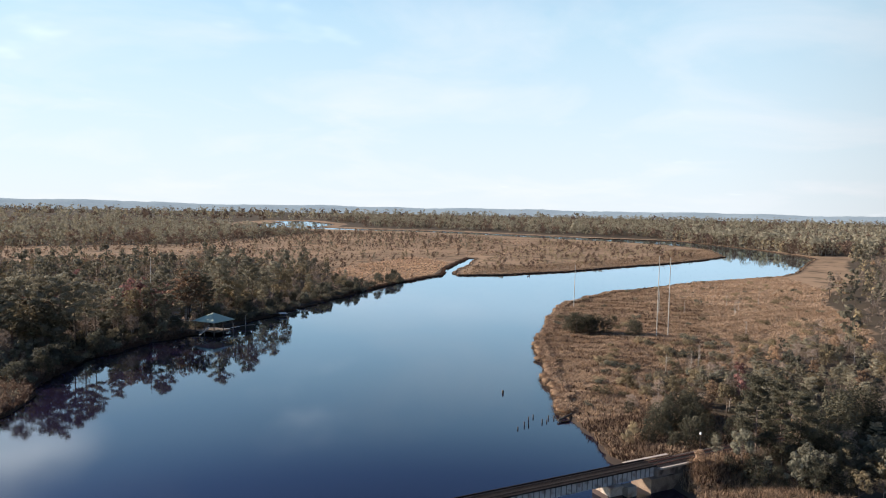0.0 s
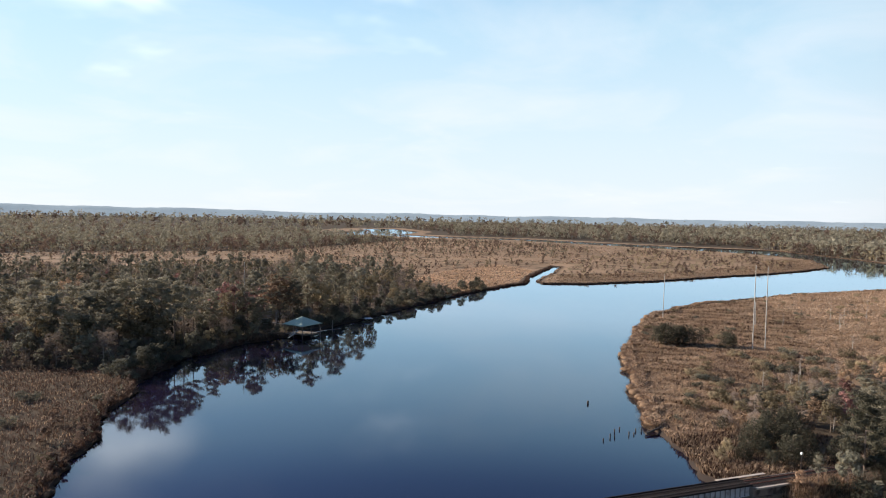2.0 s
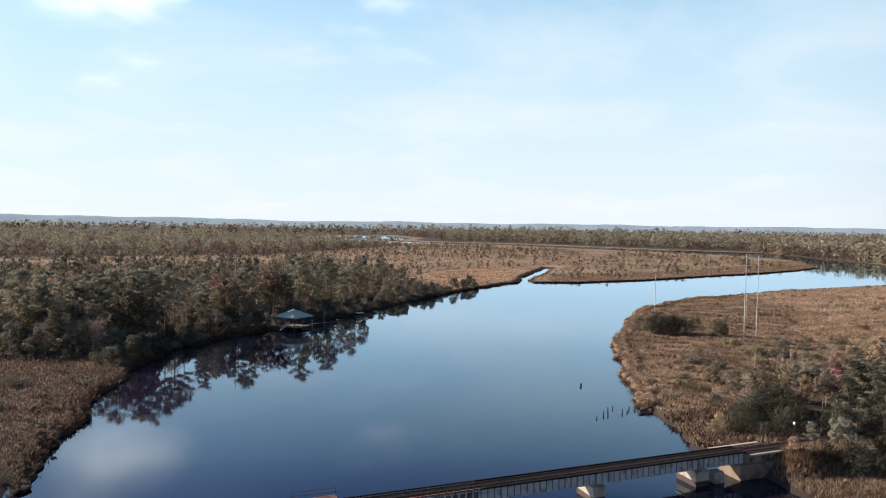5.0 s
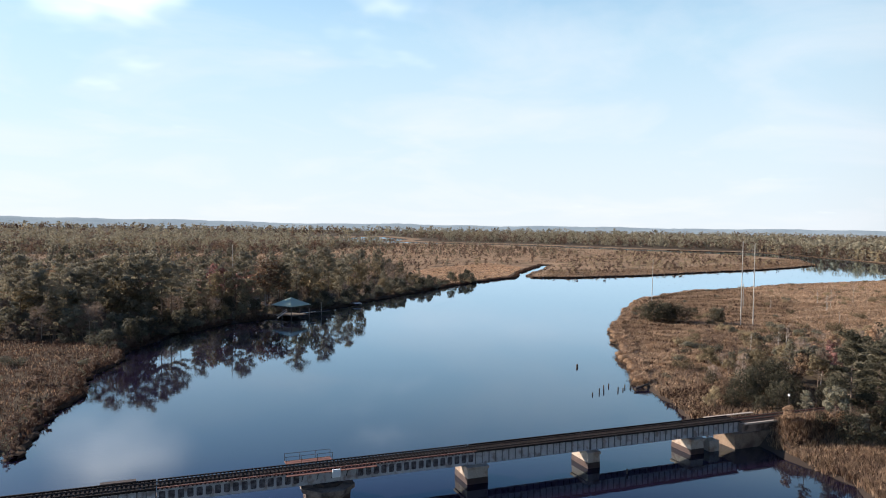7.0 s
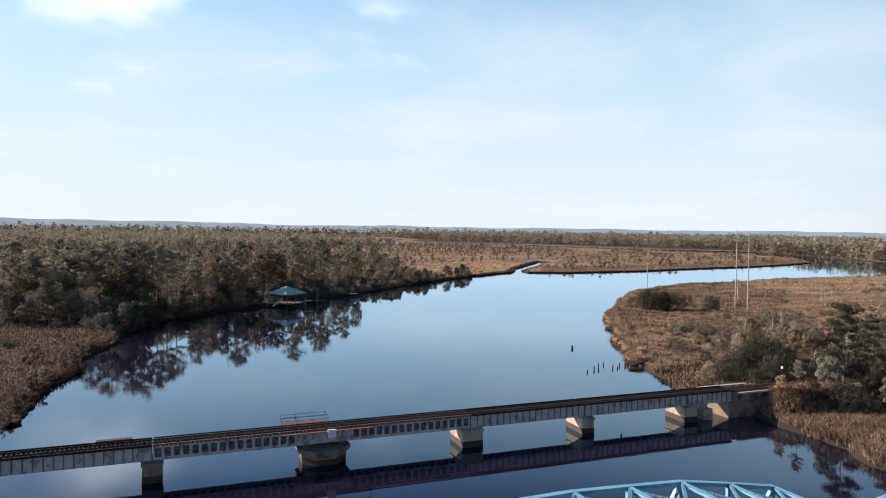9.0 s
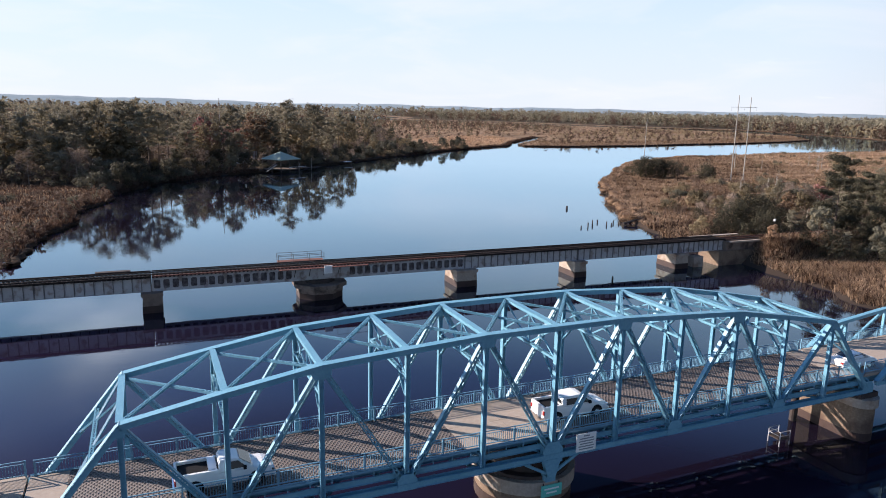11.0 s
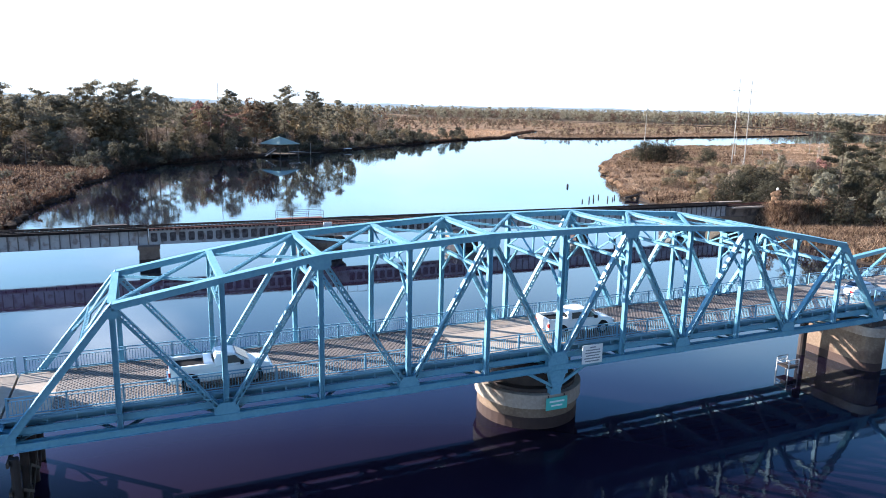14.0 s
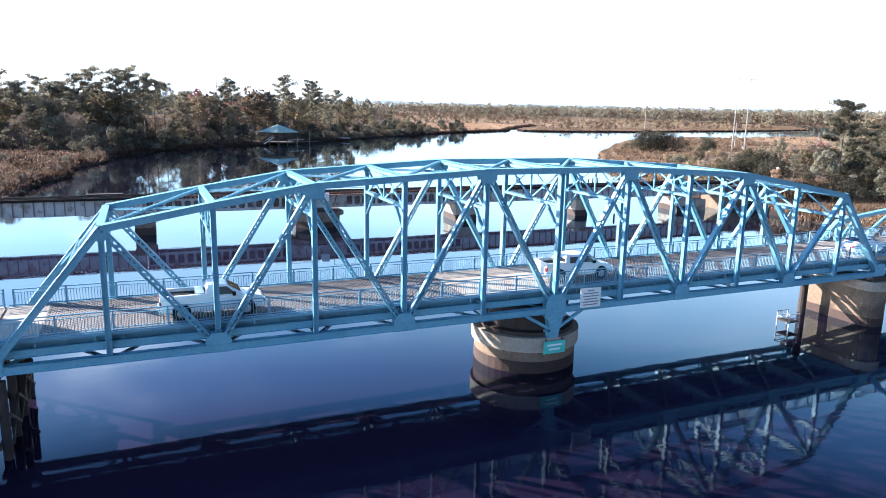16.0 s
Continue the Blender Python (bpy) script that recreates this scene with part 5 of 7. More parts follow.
def wood_stuff(name, r, x, y, table, hs, per, label, cat="woodland", wide=1.0, trunk=BARK):
    """A joined stand of trees too many to count: trunks and crowns as simple sprays of true size."""
    z = ground_height(x, y)
    groups = {}
    for i in range(len(x)):
        groups.setdefault(choose(r, table), []).append(i)
    root = thing(name, label, cat, kind="stuff")
    tv, tf = [], []
    for kind, ids in groups.items():
        pts, size = [], []
        for i in ids:
            h = r.uniform(*hs) * {"pine": 1.25, "bush": 0.4, "shrub": 0.4}.get(kind, 0.85)
            base = (0.3 if kind == "pine" else 0.18) if per >= 100 else 0.06
            w = h * (0.27 if kind == "pine" else 0.36) * wide
            m = 7 if per >= 50 else 3
            cu, ca = (np.arange(m) + r.uniform(0, 1, m)) / m, r.uniform(0, 6.283, m)
            cr = np.sqrt(np.clip(1 - (cu * 1.5 - 0.5) ** 2, 0.03, 1)) * w * r.uniform(0.25, 0.75, m)
            cz = z[i] + h * (base + (0.95 - base) * cu)
            pick = r.randint(m, size=per)
            o = r.normal(size=(per, 3))
            o /= np.linalg.norm(o, axis=1)[:, None]
            rad = w * (0.62 if m == 3 else 0.38)
            q = np.stack([x[i] + cr * np.cos(ca), y[i] + cr * np.sin(ca), cz], 1)[pick] + o * np.array([rad, rad, rad * 0.75]) * np.sqrt(r.uniform(0.3, 1, (per, 1)))
            pts.append(np.concatenate([q, o + np.array([0, 0, 0.25])], 1))
            size.append(np.full(per, h * 0.125 * math.sqrt(70 / per) * wide ** 0.7))
            t = 0.012 * h + 0.03
            top = h * (0.9 if per >= 100 and kind not in ("bush", "shrub") else 0.55)
            tv.append([(x[i] - t, y[i], z[i] - 0.4), (x[i] + t, y[i], z[i] - 0.4), (x[i] + t * 0.4, y[i], z[i] + top), (x[i] - t * 0.4, y[i], z[i] + top)])
            tv.append([(x[i], y[i] - t, z[i] - 0.4), (x[i], y[i] + t, z[i] - 0.4), (x[i], y[i] + t * 0.4, z[i] + top), (x[i], y[i] - t * 0.4, z[i] + top)])
        pts, size = np.concatenate(pts), np.concatenate(size)[:, None]
        bare = kind in ("bare", "bush")
        v, f = sprays(r, pts[:, :3], None if bare else pts[:, 3:], size[:, 0] * (2.0 if kind == "bush" else 1.5 if bare else 1), (0.5 if kind == "bush" or per < 100 else 0.2) if bare else (0.8 if per >= 100 else 0.5), -0.4 if bare else 0.0)
        far = per < 100 and kind == "bare"
        mat = BRUSH if far else {"pine": PINE, "evergreen": EVERGREEN, "bare": TWIG, "olive": OLIVE, "red": RED, "rusty": RUSTLEAF, "shrub": EVERGREEN, "bush": BRUSH}[kind]
        o = new("crowns", mesh_np("crowns", v, f, mat))
        o.parent, o["kind"] = root, "stuff"
    tv = np.array(tv).reshape(-1, 3)
    o = new("trunks", mesh_np("trunks", tv, np.arange(len(tv)).reshape(-1, 4), trunk))
    o.parent, o["kind"] = root, "stuff"


def tufts(name, r, x, y, h, mats, label, blades=6, spread=0.45, wide=0.2):
    """Tussocks of dry reed: fans of bent blades, each of two facets."""
    z = ground_height(x, y)
    root = thing(name, label, "reeds", kind="stuff")
    pick = r.randint(len(mats), size=len(x))
    for k, mat in enumerate(mats):
        i = np.where(pick == k)[0]
        n = len(i) * blades
        bx_, by_, bz_ = (np.repeat(c[i], blades) for c in (x, y, z))
        hh = h * np.repeat(r.uniform(0.6, 1.25, len(i)), blades) * r.uniform(0.7, 1.1, n)
        a = r.uniform(0, 6.283, n)
        s = hh * spread * r.uniform(0.2, 1.2, n)
        dx, dy = np.cos(a), np.sin(a)
        w = wide * r.uniform(0.6, 1.4, n)
        o = 0.25 * h * r.uniform(0, 1, n)
        base = np.stack([bx_ + dx * o, by_ + dy * o, bz_ - 0.15], 1)
        side = np.stack([-dy * w, dx * w, 0 * w], 1)
        mid = base + np.stack([dx * s * 0.35, dy * s * 0.35, hh * 0.62], 1)
        tip = base + np.stack([dx * s, dy * s, hh], 1)
        v = np.stack([base - side * 0.6, base + side * 0.6, mid + side, tip, mid - side], 1).reshape(-1, 3)
        f = np.arange(n)[:, None] * 5 + np.array([[0, 1, 2, 4]])
        me = bpy.data.meshes.new("reeds")
        q = np.concatenate([f.ravel(), (np.arange(n)[:, None] * 5 + np.array([[4, 2, 3]])).ravel()]).astype(np.int32)
        me.vertices.add(len(v)), me.loops.add(len(q)), me.polygons.add(2 * n)
        me.vertices.foreach_set("co", v.astype(np.float32).ravel())
        me.loops.foreach_set("vertex_index", q)
        me.polygons.foreach_set("loop_start", np.concatenate([np.arange(n) * 4, 4 * n + np.arange(n) * 3]).astype(np.int32))
        me.update(calc_edges=True)
        me.materials.append(mat)
        ob = new("reed_blades", me)
        ob.parent, ob["kind"] = root, "stuff"


def tussock_bank(r):
    """Rounded mounds of matted reed that overhang the tide-cut east bank, their undersides coloured dark for shade."""
    ex, ey = EDGE[2]
    k = (ex < 300) & (ey > 96)
    ex, ey = ex[k], ey[k]
    tx, ty = np.gradient(ex), np.gradient(ey)
    root = thing("reed_tussocks", "rounded overhanging mounds of matted golden reed at the water's edge", "reeds", kind="stuff")
    tops, feet, fx, fy = [], [], [], []
    nseg, nring = 12, 5
    i = 0.0
    while i < len(ex) - 1:
        j = int(i)
        L = math.hypot(tx[j], ty[j]) + 1e-6
        side = 1 if river_distance(np.array([ex[j] - ty[j] / L * 3]), np.array([ey[j] + tx[j] / L * 3]))[0] < 0 else -1
        o = r.uniform(-1.3, 0.4)
        cx, cy = ex[j] - side * ty[j] / L * o, ey[j] + side * tx[j] / L * o
        rad, hgt = r.uniform(1.0, 2.1), r.uniform(1.2, 2.0)
        wob = r.uniform(0.8, 1.2, nseg)
        ang = np.arange(nseg) / nseg * 6.283
        for rows, prof in ((tops, ((1.05, 0.40), (1.12, 0.62), (0.92, 0.86), (0.52, 1.0), (0.03, 1.05))), (feet, ((0.72, -0.35), (0.75, 0.1), (0.88, 0.34), (1.05, 0.41), (0.2, 0.42)))):
            for f, z in prof:
                rows.append(np.stack([cx + rad * f * wob * np.cos(ang), cy + rad * f * wob * np.sin(ang), np.full(nseg, z * hgt) + r.uniform(-0.05, 0.05, nseg)], 1))
        m = 120
        a, q = r.uniform(0, 6.283, m), rad * np.sqrt(r.uniform(0.2, 1.1, m))
        fx.append(cx + q * np.cos(a)), fy.append(cy + q * np.sin(a))
        i += rad * r.uniform(0.75, 1.25) / 1.6
    for name, rows, mat in (("mound", tops, material("matted_reed", (0.15, 0.094, 0.058), 0.95, var=(0.21, 0.135, 0.082), scale=0.8, fine=(0.12, 0.075, 0.05), bump=1.0, bump_scale=3, spec=0.1)), ("undercut", feet, MATS["shaded_reed_peat"])):
        n = len(rows) // nring
        base = np.arange(n)[:, None, None] * nring * nseg + np.arange(nring - 1)[None, :, None] * nseg + np.arange(nseg)[None, None, :]
        nxt = base - np.arange(nseg) + (np.arange(nseg) + 1) % nseg
        o = new(name, mesh_np(name, np.concatenate(rows), np.stack([base, nxt, nxt + nseg, base + nseg], -1).reshape(-1, 4), mat))
        o.parent, o["kind"] = root, "stuff"
    tufts("tussock_reeds", r, np.concatenate(fx), np.concatenate(fy), 1.5, (REED, REED, REEDDARK), "drooping golden reed on the bank mounds", 4, 1.2, 0.05)


def hill():
    """The low wooded rise that closes the view, some four kilometres off, with distance haze painted into its colour.
    """
    r = np.random.RandomState(5)
    az = np.linspace(radians(-75), radians(100), 420)
    rows = []
    for d, z in ((3900, 2), (4150, 22), (4400, 40), (4650, 54), (4800, 28)):
        bump = 3.0 * np.sin(az * 23 + d) + 2.0 * np.sin(az * 61 + d * 0.7) + r.uniform(-1.6, 1.6, len(az))
        rows.append(np.stack([-25 + d * np.sin(az), -38 + d * np.cos(az), z + bump * (z > 5)], 1))
        rows[-1][:, 2] -= z * 0.30 * np.clip((az + 0.1) / 0.3, 0, 1)
    n = len(az)
    i = (np.arange(4)[:, None] * n + np.arange(n - 1)[None]).ravel()
    me = mesh_np("far_hill", np.concatenate(rows), np.stack([i, i + 1, i + n + 1, i + n], 1), material("hazed_woodland", (0.27, 0.33, 0.36), 1.0, var=(0.33, 0.38, 0.40), scale=0.006, fine=(0.22, 0.275, 0.30), coords="World", spec=0.0))
    tagged(new("backdrop", me), "low wooded rise on the horizon, tinted blue for haze", "hills", kind="structure")


def build_plants():
    r = np.random.RandomState(7)
    # west wood: its water front as single trees
    front = [(-33, 214), (-21, 234), (-3, 253), (18, 270), (40, 286), (66, 311), (92, 337), (120, 362), (150, 392), (140, 420), (90, 400), (40, 350), (-20, 315), (-80, 290), (-105, 262), (-80, 238), (-50, 222)]
    x, y = scatter(r, front, 340, 4.3, 0.8)
    for a, b in zip(x, y):
        k = choose(r, (("pine", 3.4), ("evergreen", 2.6), ("bare", 4.2), ("olive", 2.8), ("rusty", 0.5), ("red", 0.25)) if a < 75 else (("bare", 4), ("olive", 2), ("evergreen", 2), ("pine", 0.6)))
        h = {"pine": r.uniform(14, 23), "evergreen": r.uniform(6, 11), "bare": r.uniform(7, 13), "olive": r.uniform(7, 12), "rusty": r.uniform(8, 12), "red": r.uniform(8, 12)}[k]
        edge = (0.82 if 0 < a < 75 else 1.0) * min(1.0, 0.42 + 0.03 * float(river_distance(np.array([a]), np.array([b]))[0]))
        plant(k, a, b, h * edge * (1.0 if a < 75 else 0.62), r)
    under = [(-36, 198), (-31, 206), (-20, 229), (-3, 247), (18, 263), (40, 279), (66, 303), (92, 329), (120, 354), (160, 391), (196, 416), (190, 424), (150, 394), (112, 360), (84, 334), (60, 312), (36, 292), (12, 274), (-8, 260), (-26, 243), (-40, 225), (-48, 212)]
    x, y = scatter(r, under, 300, 1.9, 0.3)
    for a, b in zip(x, y):
        k = choose(r, (("shrub", 4), ("oliveshrub", 1.0), ("bush", 1.5), ("evergreen", 2.6), ("cedar", 1.2)))
        plant(k, a, b, r.uniform(2.2, 4.6) if k not in ("evergreen", "cedar") else r.uniform(4, 8), r)
    # the tall trees that stand out of the wood's front
    for k, trees in (("pine", ((-39, 246, 27.5), (-31, 244, 27), (-27.5, 241, 28), (-23, 242, 26), (-19.5, 244, 24), (-16, 249, 23), (-45, 248, 25.5), (-72, 255, 27), (-58, 252, 24), (-65, 247, 20), (12, 277, 26),
                               (7, 273, 23), (38, 298, 29), (41, 302, 23), (54, 308, 27.5), (57, 312, 24), (70, 322, 24), (30, 292, 21), (-36, 238, 19), (-8, 258, 20), (64, 318, 21))),
                     ("red", ((-3, 278, 20), (3, 282, 18), (14, 300, 17), (19, 306, 16))), ("rusty", ((24, 294, 21), (20, 291, 18), (34, 322, 17))),
                     ("olive", ((-35, 238, 18), (-57, 242, 15), (-52, 240, 14), (-31, 236, 15), (0, 268, 17), (46, 300, 18), (76, 326, 17), (-68, 243, 14)))):
        for a, b, h in trees:
            plant(k, a, b, h, r)
    back = [(-105, 262), (-80, 290), (-20, 315), (40, 350), (90, 400), (140, 420), (150, 470), (60, 560), (-120, 560), (-330, 520), (-420, 330), (-260, 240), (-150, 238)]
    x, y = scatter(r, back, 2000, 5.2)
    wood_stuff("west_wood", r, x, y, (("pine", 2.8), ("evergreen", 1.6), ("bare", 4.6), ("olive", 3), ("rusty", 0.4), ("red", 0.2)), (9, 19), 210, "mixed pine and bare winter woodland on the river bank")
    # west marsh by the water
    wm = [(-150, 60), (-60, 60), (-47, 100), (-40, 150), (-34, 200), (-50, 220), (-90, 235), (-160, 235), (-260, 230), (-260, 60)]
    x, y = scatter(r, wm, 150, 3.0, 3)
    for a, b in zip(x, y):
        plant(choose(r, (("bush", 6), ("shrub", 2.5), ("oliveshrub", 2.5))), a, b, r.uniform(1.2, 3.2) * (1.0 if b < 170 else 1.4), r)
    x, y = scatter(r, wm, 120, 4.5, 5.0)
    wood_stuff("marsh_brush", r, x, y, (("bush", 5), ("shrub", 1.8)), (5.5, 11), 110, "low brown brush scattered over the west marsh", "brush", wide=1.7)
    hedge = [(-36, 206), (-50, 218), (-90, 232), (-160, 232), (-260, 226), (-260, 246), (-160, 244), (-80, 246), (-40, 228)]
    x, y = scatter(r, hedge, 420, 2.4, 2)
    wood_stuff("wood_edge", r, x, y, (("bush", 3), ("bare", 4), ("evergreen", 1.5), ("olive", 1.5)), (5, 10), 130, "low bare and evergreen growth where marsh meets wood", "brush")
    ex, ey = EDGE[0]
    k = (ey > 90) & (ey < 262)
    ex, ey = np.repeat(ex[k], 2), np.repeat(ey[k], 2)
    ex, ey = ex - r.uniform(0.5, 4.5, len(ex)), ey + r.uniform(-0.8, 0.8, len(ey))
    wood_stuff("bank_brush", r, ex, ey, (("bush", 3), ("shrub", 1.5)), (3.2, 6.0), 60, "dark brush and tall reed along the west bank", "brush", wide=1.3, trunk=REEDDARK)
    # east point and its wood
    near = [(98, 74), (103, 90), (118, 99), (132, 104), (150, 108), (188, 121), (230, 131), (250, 120), (190, 60), (160, 20), (130, 5), (108, 30), (102, 54), (125, 62), (125, 70)]
    x, y = scatter(r, near, 240, 4.0, 2)
    for a, b in zip(x, y):
        if abs(b - 63.8 + 0.023 * a) < 3.6 or (98 < a < 124 and 70 < b < 93):
            continue
        k = choose(r, (("evergreen", 2.2), ("pine", 2.2), ("bare", 2.4), ("olive", 2.6), ("red", 0.15), ("rusty", 1.3), ("bush", 2)))
        h = {"pine": r.uniform(7, 11), "evergreen": r.uniform(4, 7), "bare": r.uniform(4, 9), "olive": r.uniform(4, 8), "red": 7, "rusty": r.uniform(5, 8), "bush": 3}[k]
        plant(k, a, b, h * min(1, 0.55 + 0.45 * (a - 95) / 40), r)
    for a, b, h, k in ((104, 83, 6.0, "cedar"), (107, 85, 8.0, "cedar"), (111, 87, 9.0, "cedar"), (115, 86, 9.0, "cedar"), (109, 81, 7, "cedar"), (118, 89, 8, "cedar"), (101, 80, 4.5, "cedar"), (113, 82, 7.5, "cedar"), (121, 87, 7, "cedar"), (100, 72, 6, "cedar"), (104, 75, 7, "cedar"), (97, 74, 4.5, "cedar"), (110, 76, 7, "cedar"), (107, 57, 7, "cedar"), (112, 54, 9, "cedar"), (118, 56, 10.5, "cedar"), (125, 53, 12, "cedar"), (121, 51, 10, "cedar"), (130, 56, 12.5, "cedar"), (136, 54, 12, "cedar"), (142, 57, 12, "cedar"), (108, 50, 6, "cedar"), (120, 48, 8, "cedar"),
                       (140, 84, 11.6, "pine"), (145, 88, 12.9, "pine"), (150, 83, 12.2, "pine"), (154, 90, 10.9, "pine"), (136, 79, 10.2, "pine"), (142, 76, 9.5, "pine"), (158, 84, 11.6, "pine"), (130, 74, 8.2, "cedar"), (126, 78, 6.8, "cedar"), (148, 78, 8.8, "cedar"), (139, 82, 8.2, "cedar"), (152, 86, 8.2, "cedar"),
                       (103.5, 57.6, 16.5, "bigpine"), (113, 54, 14, "bigpine"), (124, 66, 15, "bigpine"), (137, 88, 9, "red"), (133, 88, 9, "bare"), (120.6, 85, 6, "rusty"), (107, 99, 4.5, "cedar"), (94, 79, 5, "cedar"), (98, 82, 7, "cedar"), (103, 84, 9, "cedar"), (88, 80, 3.6, "olive"), (92, 82, 4.2, "olive"), (98, 57, 5, "olive"), (86, 57.5, 3.4, "rusty"), (104, 69, 5, "cedar"), (113, 70, 7, "cedar"), (120, 72, 9, "pine")):
        plant(k, a, b, h, r)
    east = [(188, 121), (230, 131), (300, 141), (360, 200), (400, 235), (470, 262), (560, 300), (660, 372), (760, 430), (860, 470), (1300, 560), (1300, -100), (300, -150), (160, -60), (150, 10), (190, 60), (250, 120)]
    x, y = scatter(r, east, 3000, 5.5)
    keep = np.hypot(x + 25, y + 38) < r.uniform(300, 1300, len(x))
    x, y = x[keep], y[keep]
    wood_stuff("east_wood", r, x, y, (("bare", 5), ("pine", 2.6), ("evergreen", 1.8), ("olive", 2.4), ("rusty", 0.5), ("red", 0.1)), (10, 18), 110, "leafless hardwood and pine wood behind the marsh")
    # the dark shrubs on the point and small ones over the marsh
    for a, b, h in ((168, 200, 8.5), (171, 198, 10), (174, 196, 9.5), (177, 195, 9.5), (180, 194, 9), (183, 192, 8), (173, 201, 9.5), (178, 199, 9), (192, 186, 8), (195, 187, 7), (194, 184, 6), (206, 212, 4.0)):
        plant("cedar", a, b, h, r)
    em = [(92, 108), (101, 122), (110, 138), (122, 155), (133, 170), (142, 184), (170, 218), (200, 250), (232, 280), (292, 311), (400, 338), (516, 346), (440, 250), (360, 200), (300, 141), (230, 131), (188, 121), (150, 108), (118, 99), (103, 90)]
    x, y = scatter(r, em, 130, 4, 4)
    for a, b in zip(x, y):
        plant(choose(r, (("bush", 4), ("oliveshrub", 3), ("shrub", 1.5))), a, b, r.uniform(1.2, 3.2) * (1.25 if b - 0.5 * a < 60 else 0.8), r)
    band = [(104, 96), (112, 112), (140, 122), (170, 128), (200, 140), (235, 134), (188, 121), (150, 108), (118, 99)]
    x, y = scatter(r, band, 60, 3.4, 4)
    for a, b in zip(x, y):
        k = choose(r, (("bare", 2.2), ("bush", 2), ("olive", 2.6), ("rusty", 1.4), ("evergreen", 1.4)))
        plant(k, a, b, r.uniform(2.5, 6), r)
    scrub = [(108, 108), (125, 104), (150, 111), (188, 124), (230, 134), (225, 160), (200, 172), (165, 170), (135, 152), (118, 130)]
    x, y = scatter(r, scrub, 75, 3.8, 5)
    for a, b in zip(x, y):
        plant(choose(r, (("bush", 3), ("oliveshrub", 3), ("shrub", 2))), a, b, r.uniform(1.6, 3.6), r)
    # far woods
    spit = [(262, 500), (300, 450), (440, 475), (600, 520), (680, 560), (770, 680), (770, 800), (700, 930), (560, 760), (400, 640), (340, 580)]
    x, y = scatter(r, spit, 2000, 4, 6)
    keep = (river_distance(x, y) > np.where(y > 640, 60, 12)) & (ripple(x * 0.5, y, 55, 51) > -0.1)
    x, y = x[keep], y[keep]
    wood_stuff("spit_scrub", r, x, y, (("bush", 3), ("olive", 2.4), ("bare", 2), ("shrub", 2)), (3, 7), 45, "thin scrub scattered over the far marsh", "scrub", wide=1.5)
    mid = [(150, 470), (230, 480), (330, 600), (560, 800), (640, 1050), (450, 1250), (0, 1150), (-700, 1250), (-900, 500), (-420, 330), (-330, 520), (-120, 560), (60, 560)]
    x, y = scatter(r, mid, 5200, 5)
    k = ((ripple(x * 0.5, y, 110, 31) > -0.15) | (y > 800)) & (river_distance(x, y) > np.where(y > 700, 110, 5))
    wood_stuff("marsh_scrub", r, x[k], y[k], (("bush", 4), ("bare", 2), ("olive", 2), ("pine", 1.2), ("shrub", 2)), (4, 10), 55, "scattered scrub and small trees over brown marsh", "scrub", wide=1.35)
    flats = [(150, 400), (235, 450), (330, 600), (700, 700), (640, 1050), (450, 1250), (-500, 1100), (-700, 600), (-330, 520), (-120, 560), (60, 560)]
    x, y = scatter(r, flats, 15000, 0, 3)
    k = ripple(x * 0.4, y, 70, 33) > -0.35
    tufts("flat_reeds", r, x[k], y[k], 1.2, (REED, REED, REEDDARK), "patchy dry reed over the flat marsh", 4, 1.5, 0.42)
    bands = ([(-2200, 850), (-700, 830), (100, 880), (420, 1230), (330, 1480), (300, 1750), (-200, 2300), (-2600, 2300)],
             [(870, 720), (950, 840), (860, 980), (800, 1110), (740, 1270), (600, 1420), (540, 1510), (650, 1720), (680, 2050), (1200, 2700), (3600, 2600), (3800, 700), (1300, 470), (860, 480), (800, 500), (870, 620)],
             [(-3400, 2300), (-200, 2300), (500, 2060), (680, 2060), (1200, 2700), (3600, 2600), (3000, 4200), (0, 4600), (-3400, 4200)])
    for poly, n, per, gap, hh, wide in zip(bands, (26000, 30000, 16000), (46, 46, 20), (7, 7, 16), ((11, 17), (14, 21), (16, 25)), (1.4, 1.4, 2.2)):
        x, y = scatter(r, poly, n, gap, 3)
        keep = r.uniform(0, 1, len(x)) < np.clip((1150 / np.hypot(x + 25, y + 38)) ** 2.2, 0.03, 1)
        keep &= (river_distance(x, y) > 90) | (y > 1750) | ((x > 700) & (y < 860))
        x, y = x[keep][:6000], y[keep][:6000]
        wood_stuff("far_wood", r, x, y, (("pine", 4.6), ("bare", 3.2), ("evergreen", 2.0), ("olive", 1.8)), hh, per, "distant pine and hardwood forest beyond the marsh", wide=wide)
    hill()
    edge = [(790, 500), (852, 608), (888, 700), (932, 836), (838, 968), (778, 1100), (708, 1262), (760, 1290), (850, 1100), (900, 980), (990, 840), (950, 690), (900, 590), (840, 490)]
    x, y = scatter(r, edge, 900, 5, 3)
    x, y = x[y < 860], y[y < 860]
    wood_stuff("bank_wood", r, x, y, (("bare", 4), ("pine", 3), ("olive", 1.5)), (13, 20), 60, "tall pale-trunked trees along the far river bank", trunk=PALEBARK)
    # reeds
    shore = [(86, 88), (93, 108), (101, 122), (110, 138), (122, 155), (133, 170), (142, 184), (170, 218), (200, 250), (232, 280), (292, 311), (330, 310), (300, 240), (240, 190), (200, 140), (150, 115), (118, 101), (100, 95)]
    x, y = scatter(r, shore, 95000, 0, 0.4)
    tufts("marsh_reeds", r, x, y, 0.7, (REED,), "tussocks of golden dry marsh reed", 2, 1.3, 0.10)
    x, y = scatter(r, shore, 60000, 0, 1.5)
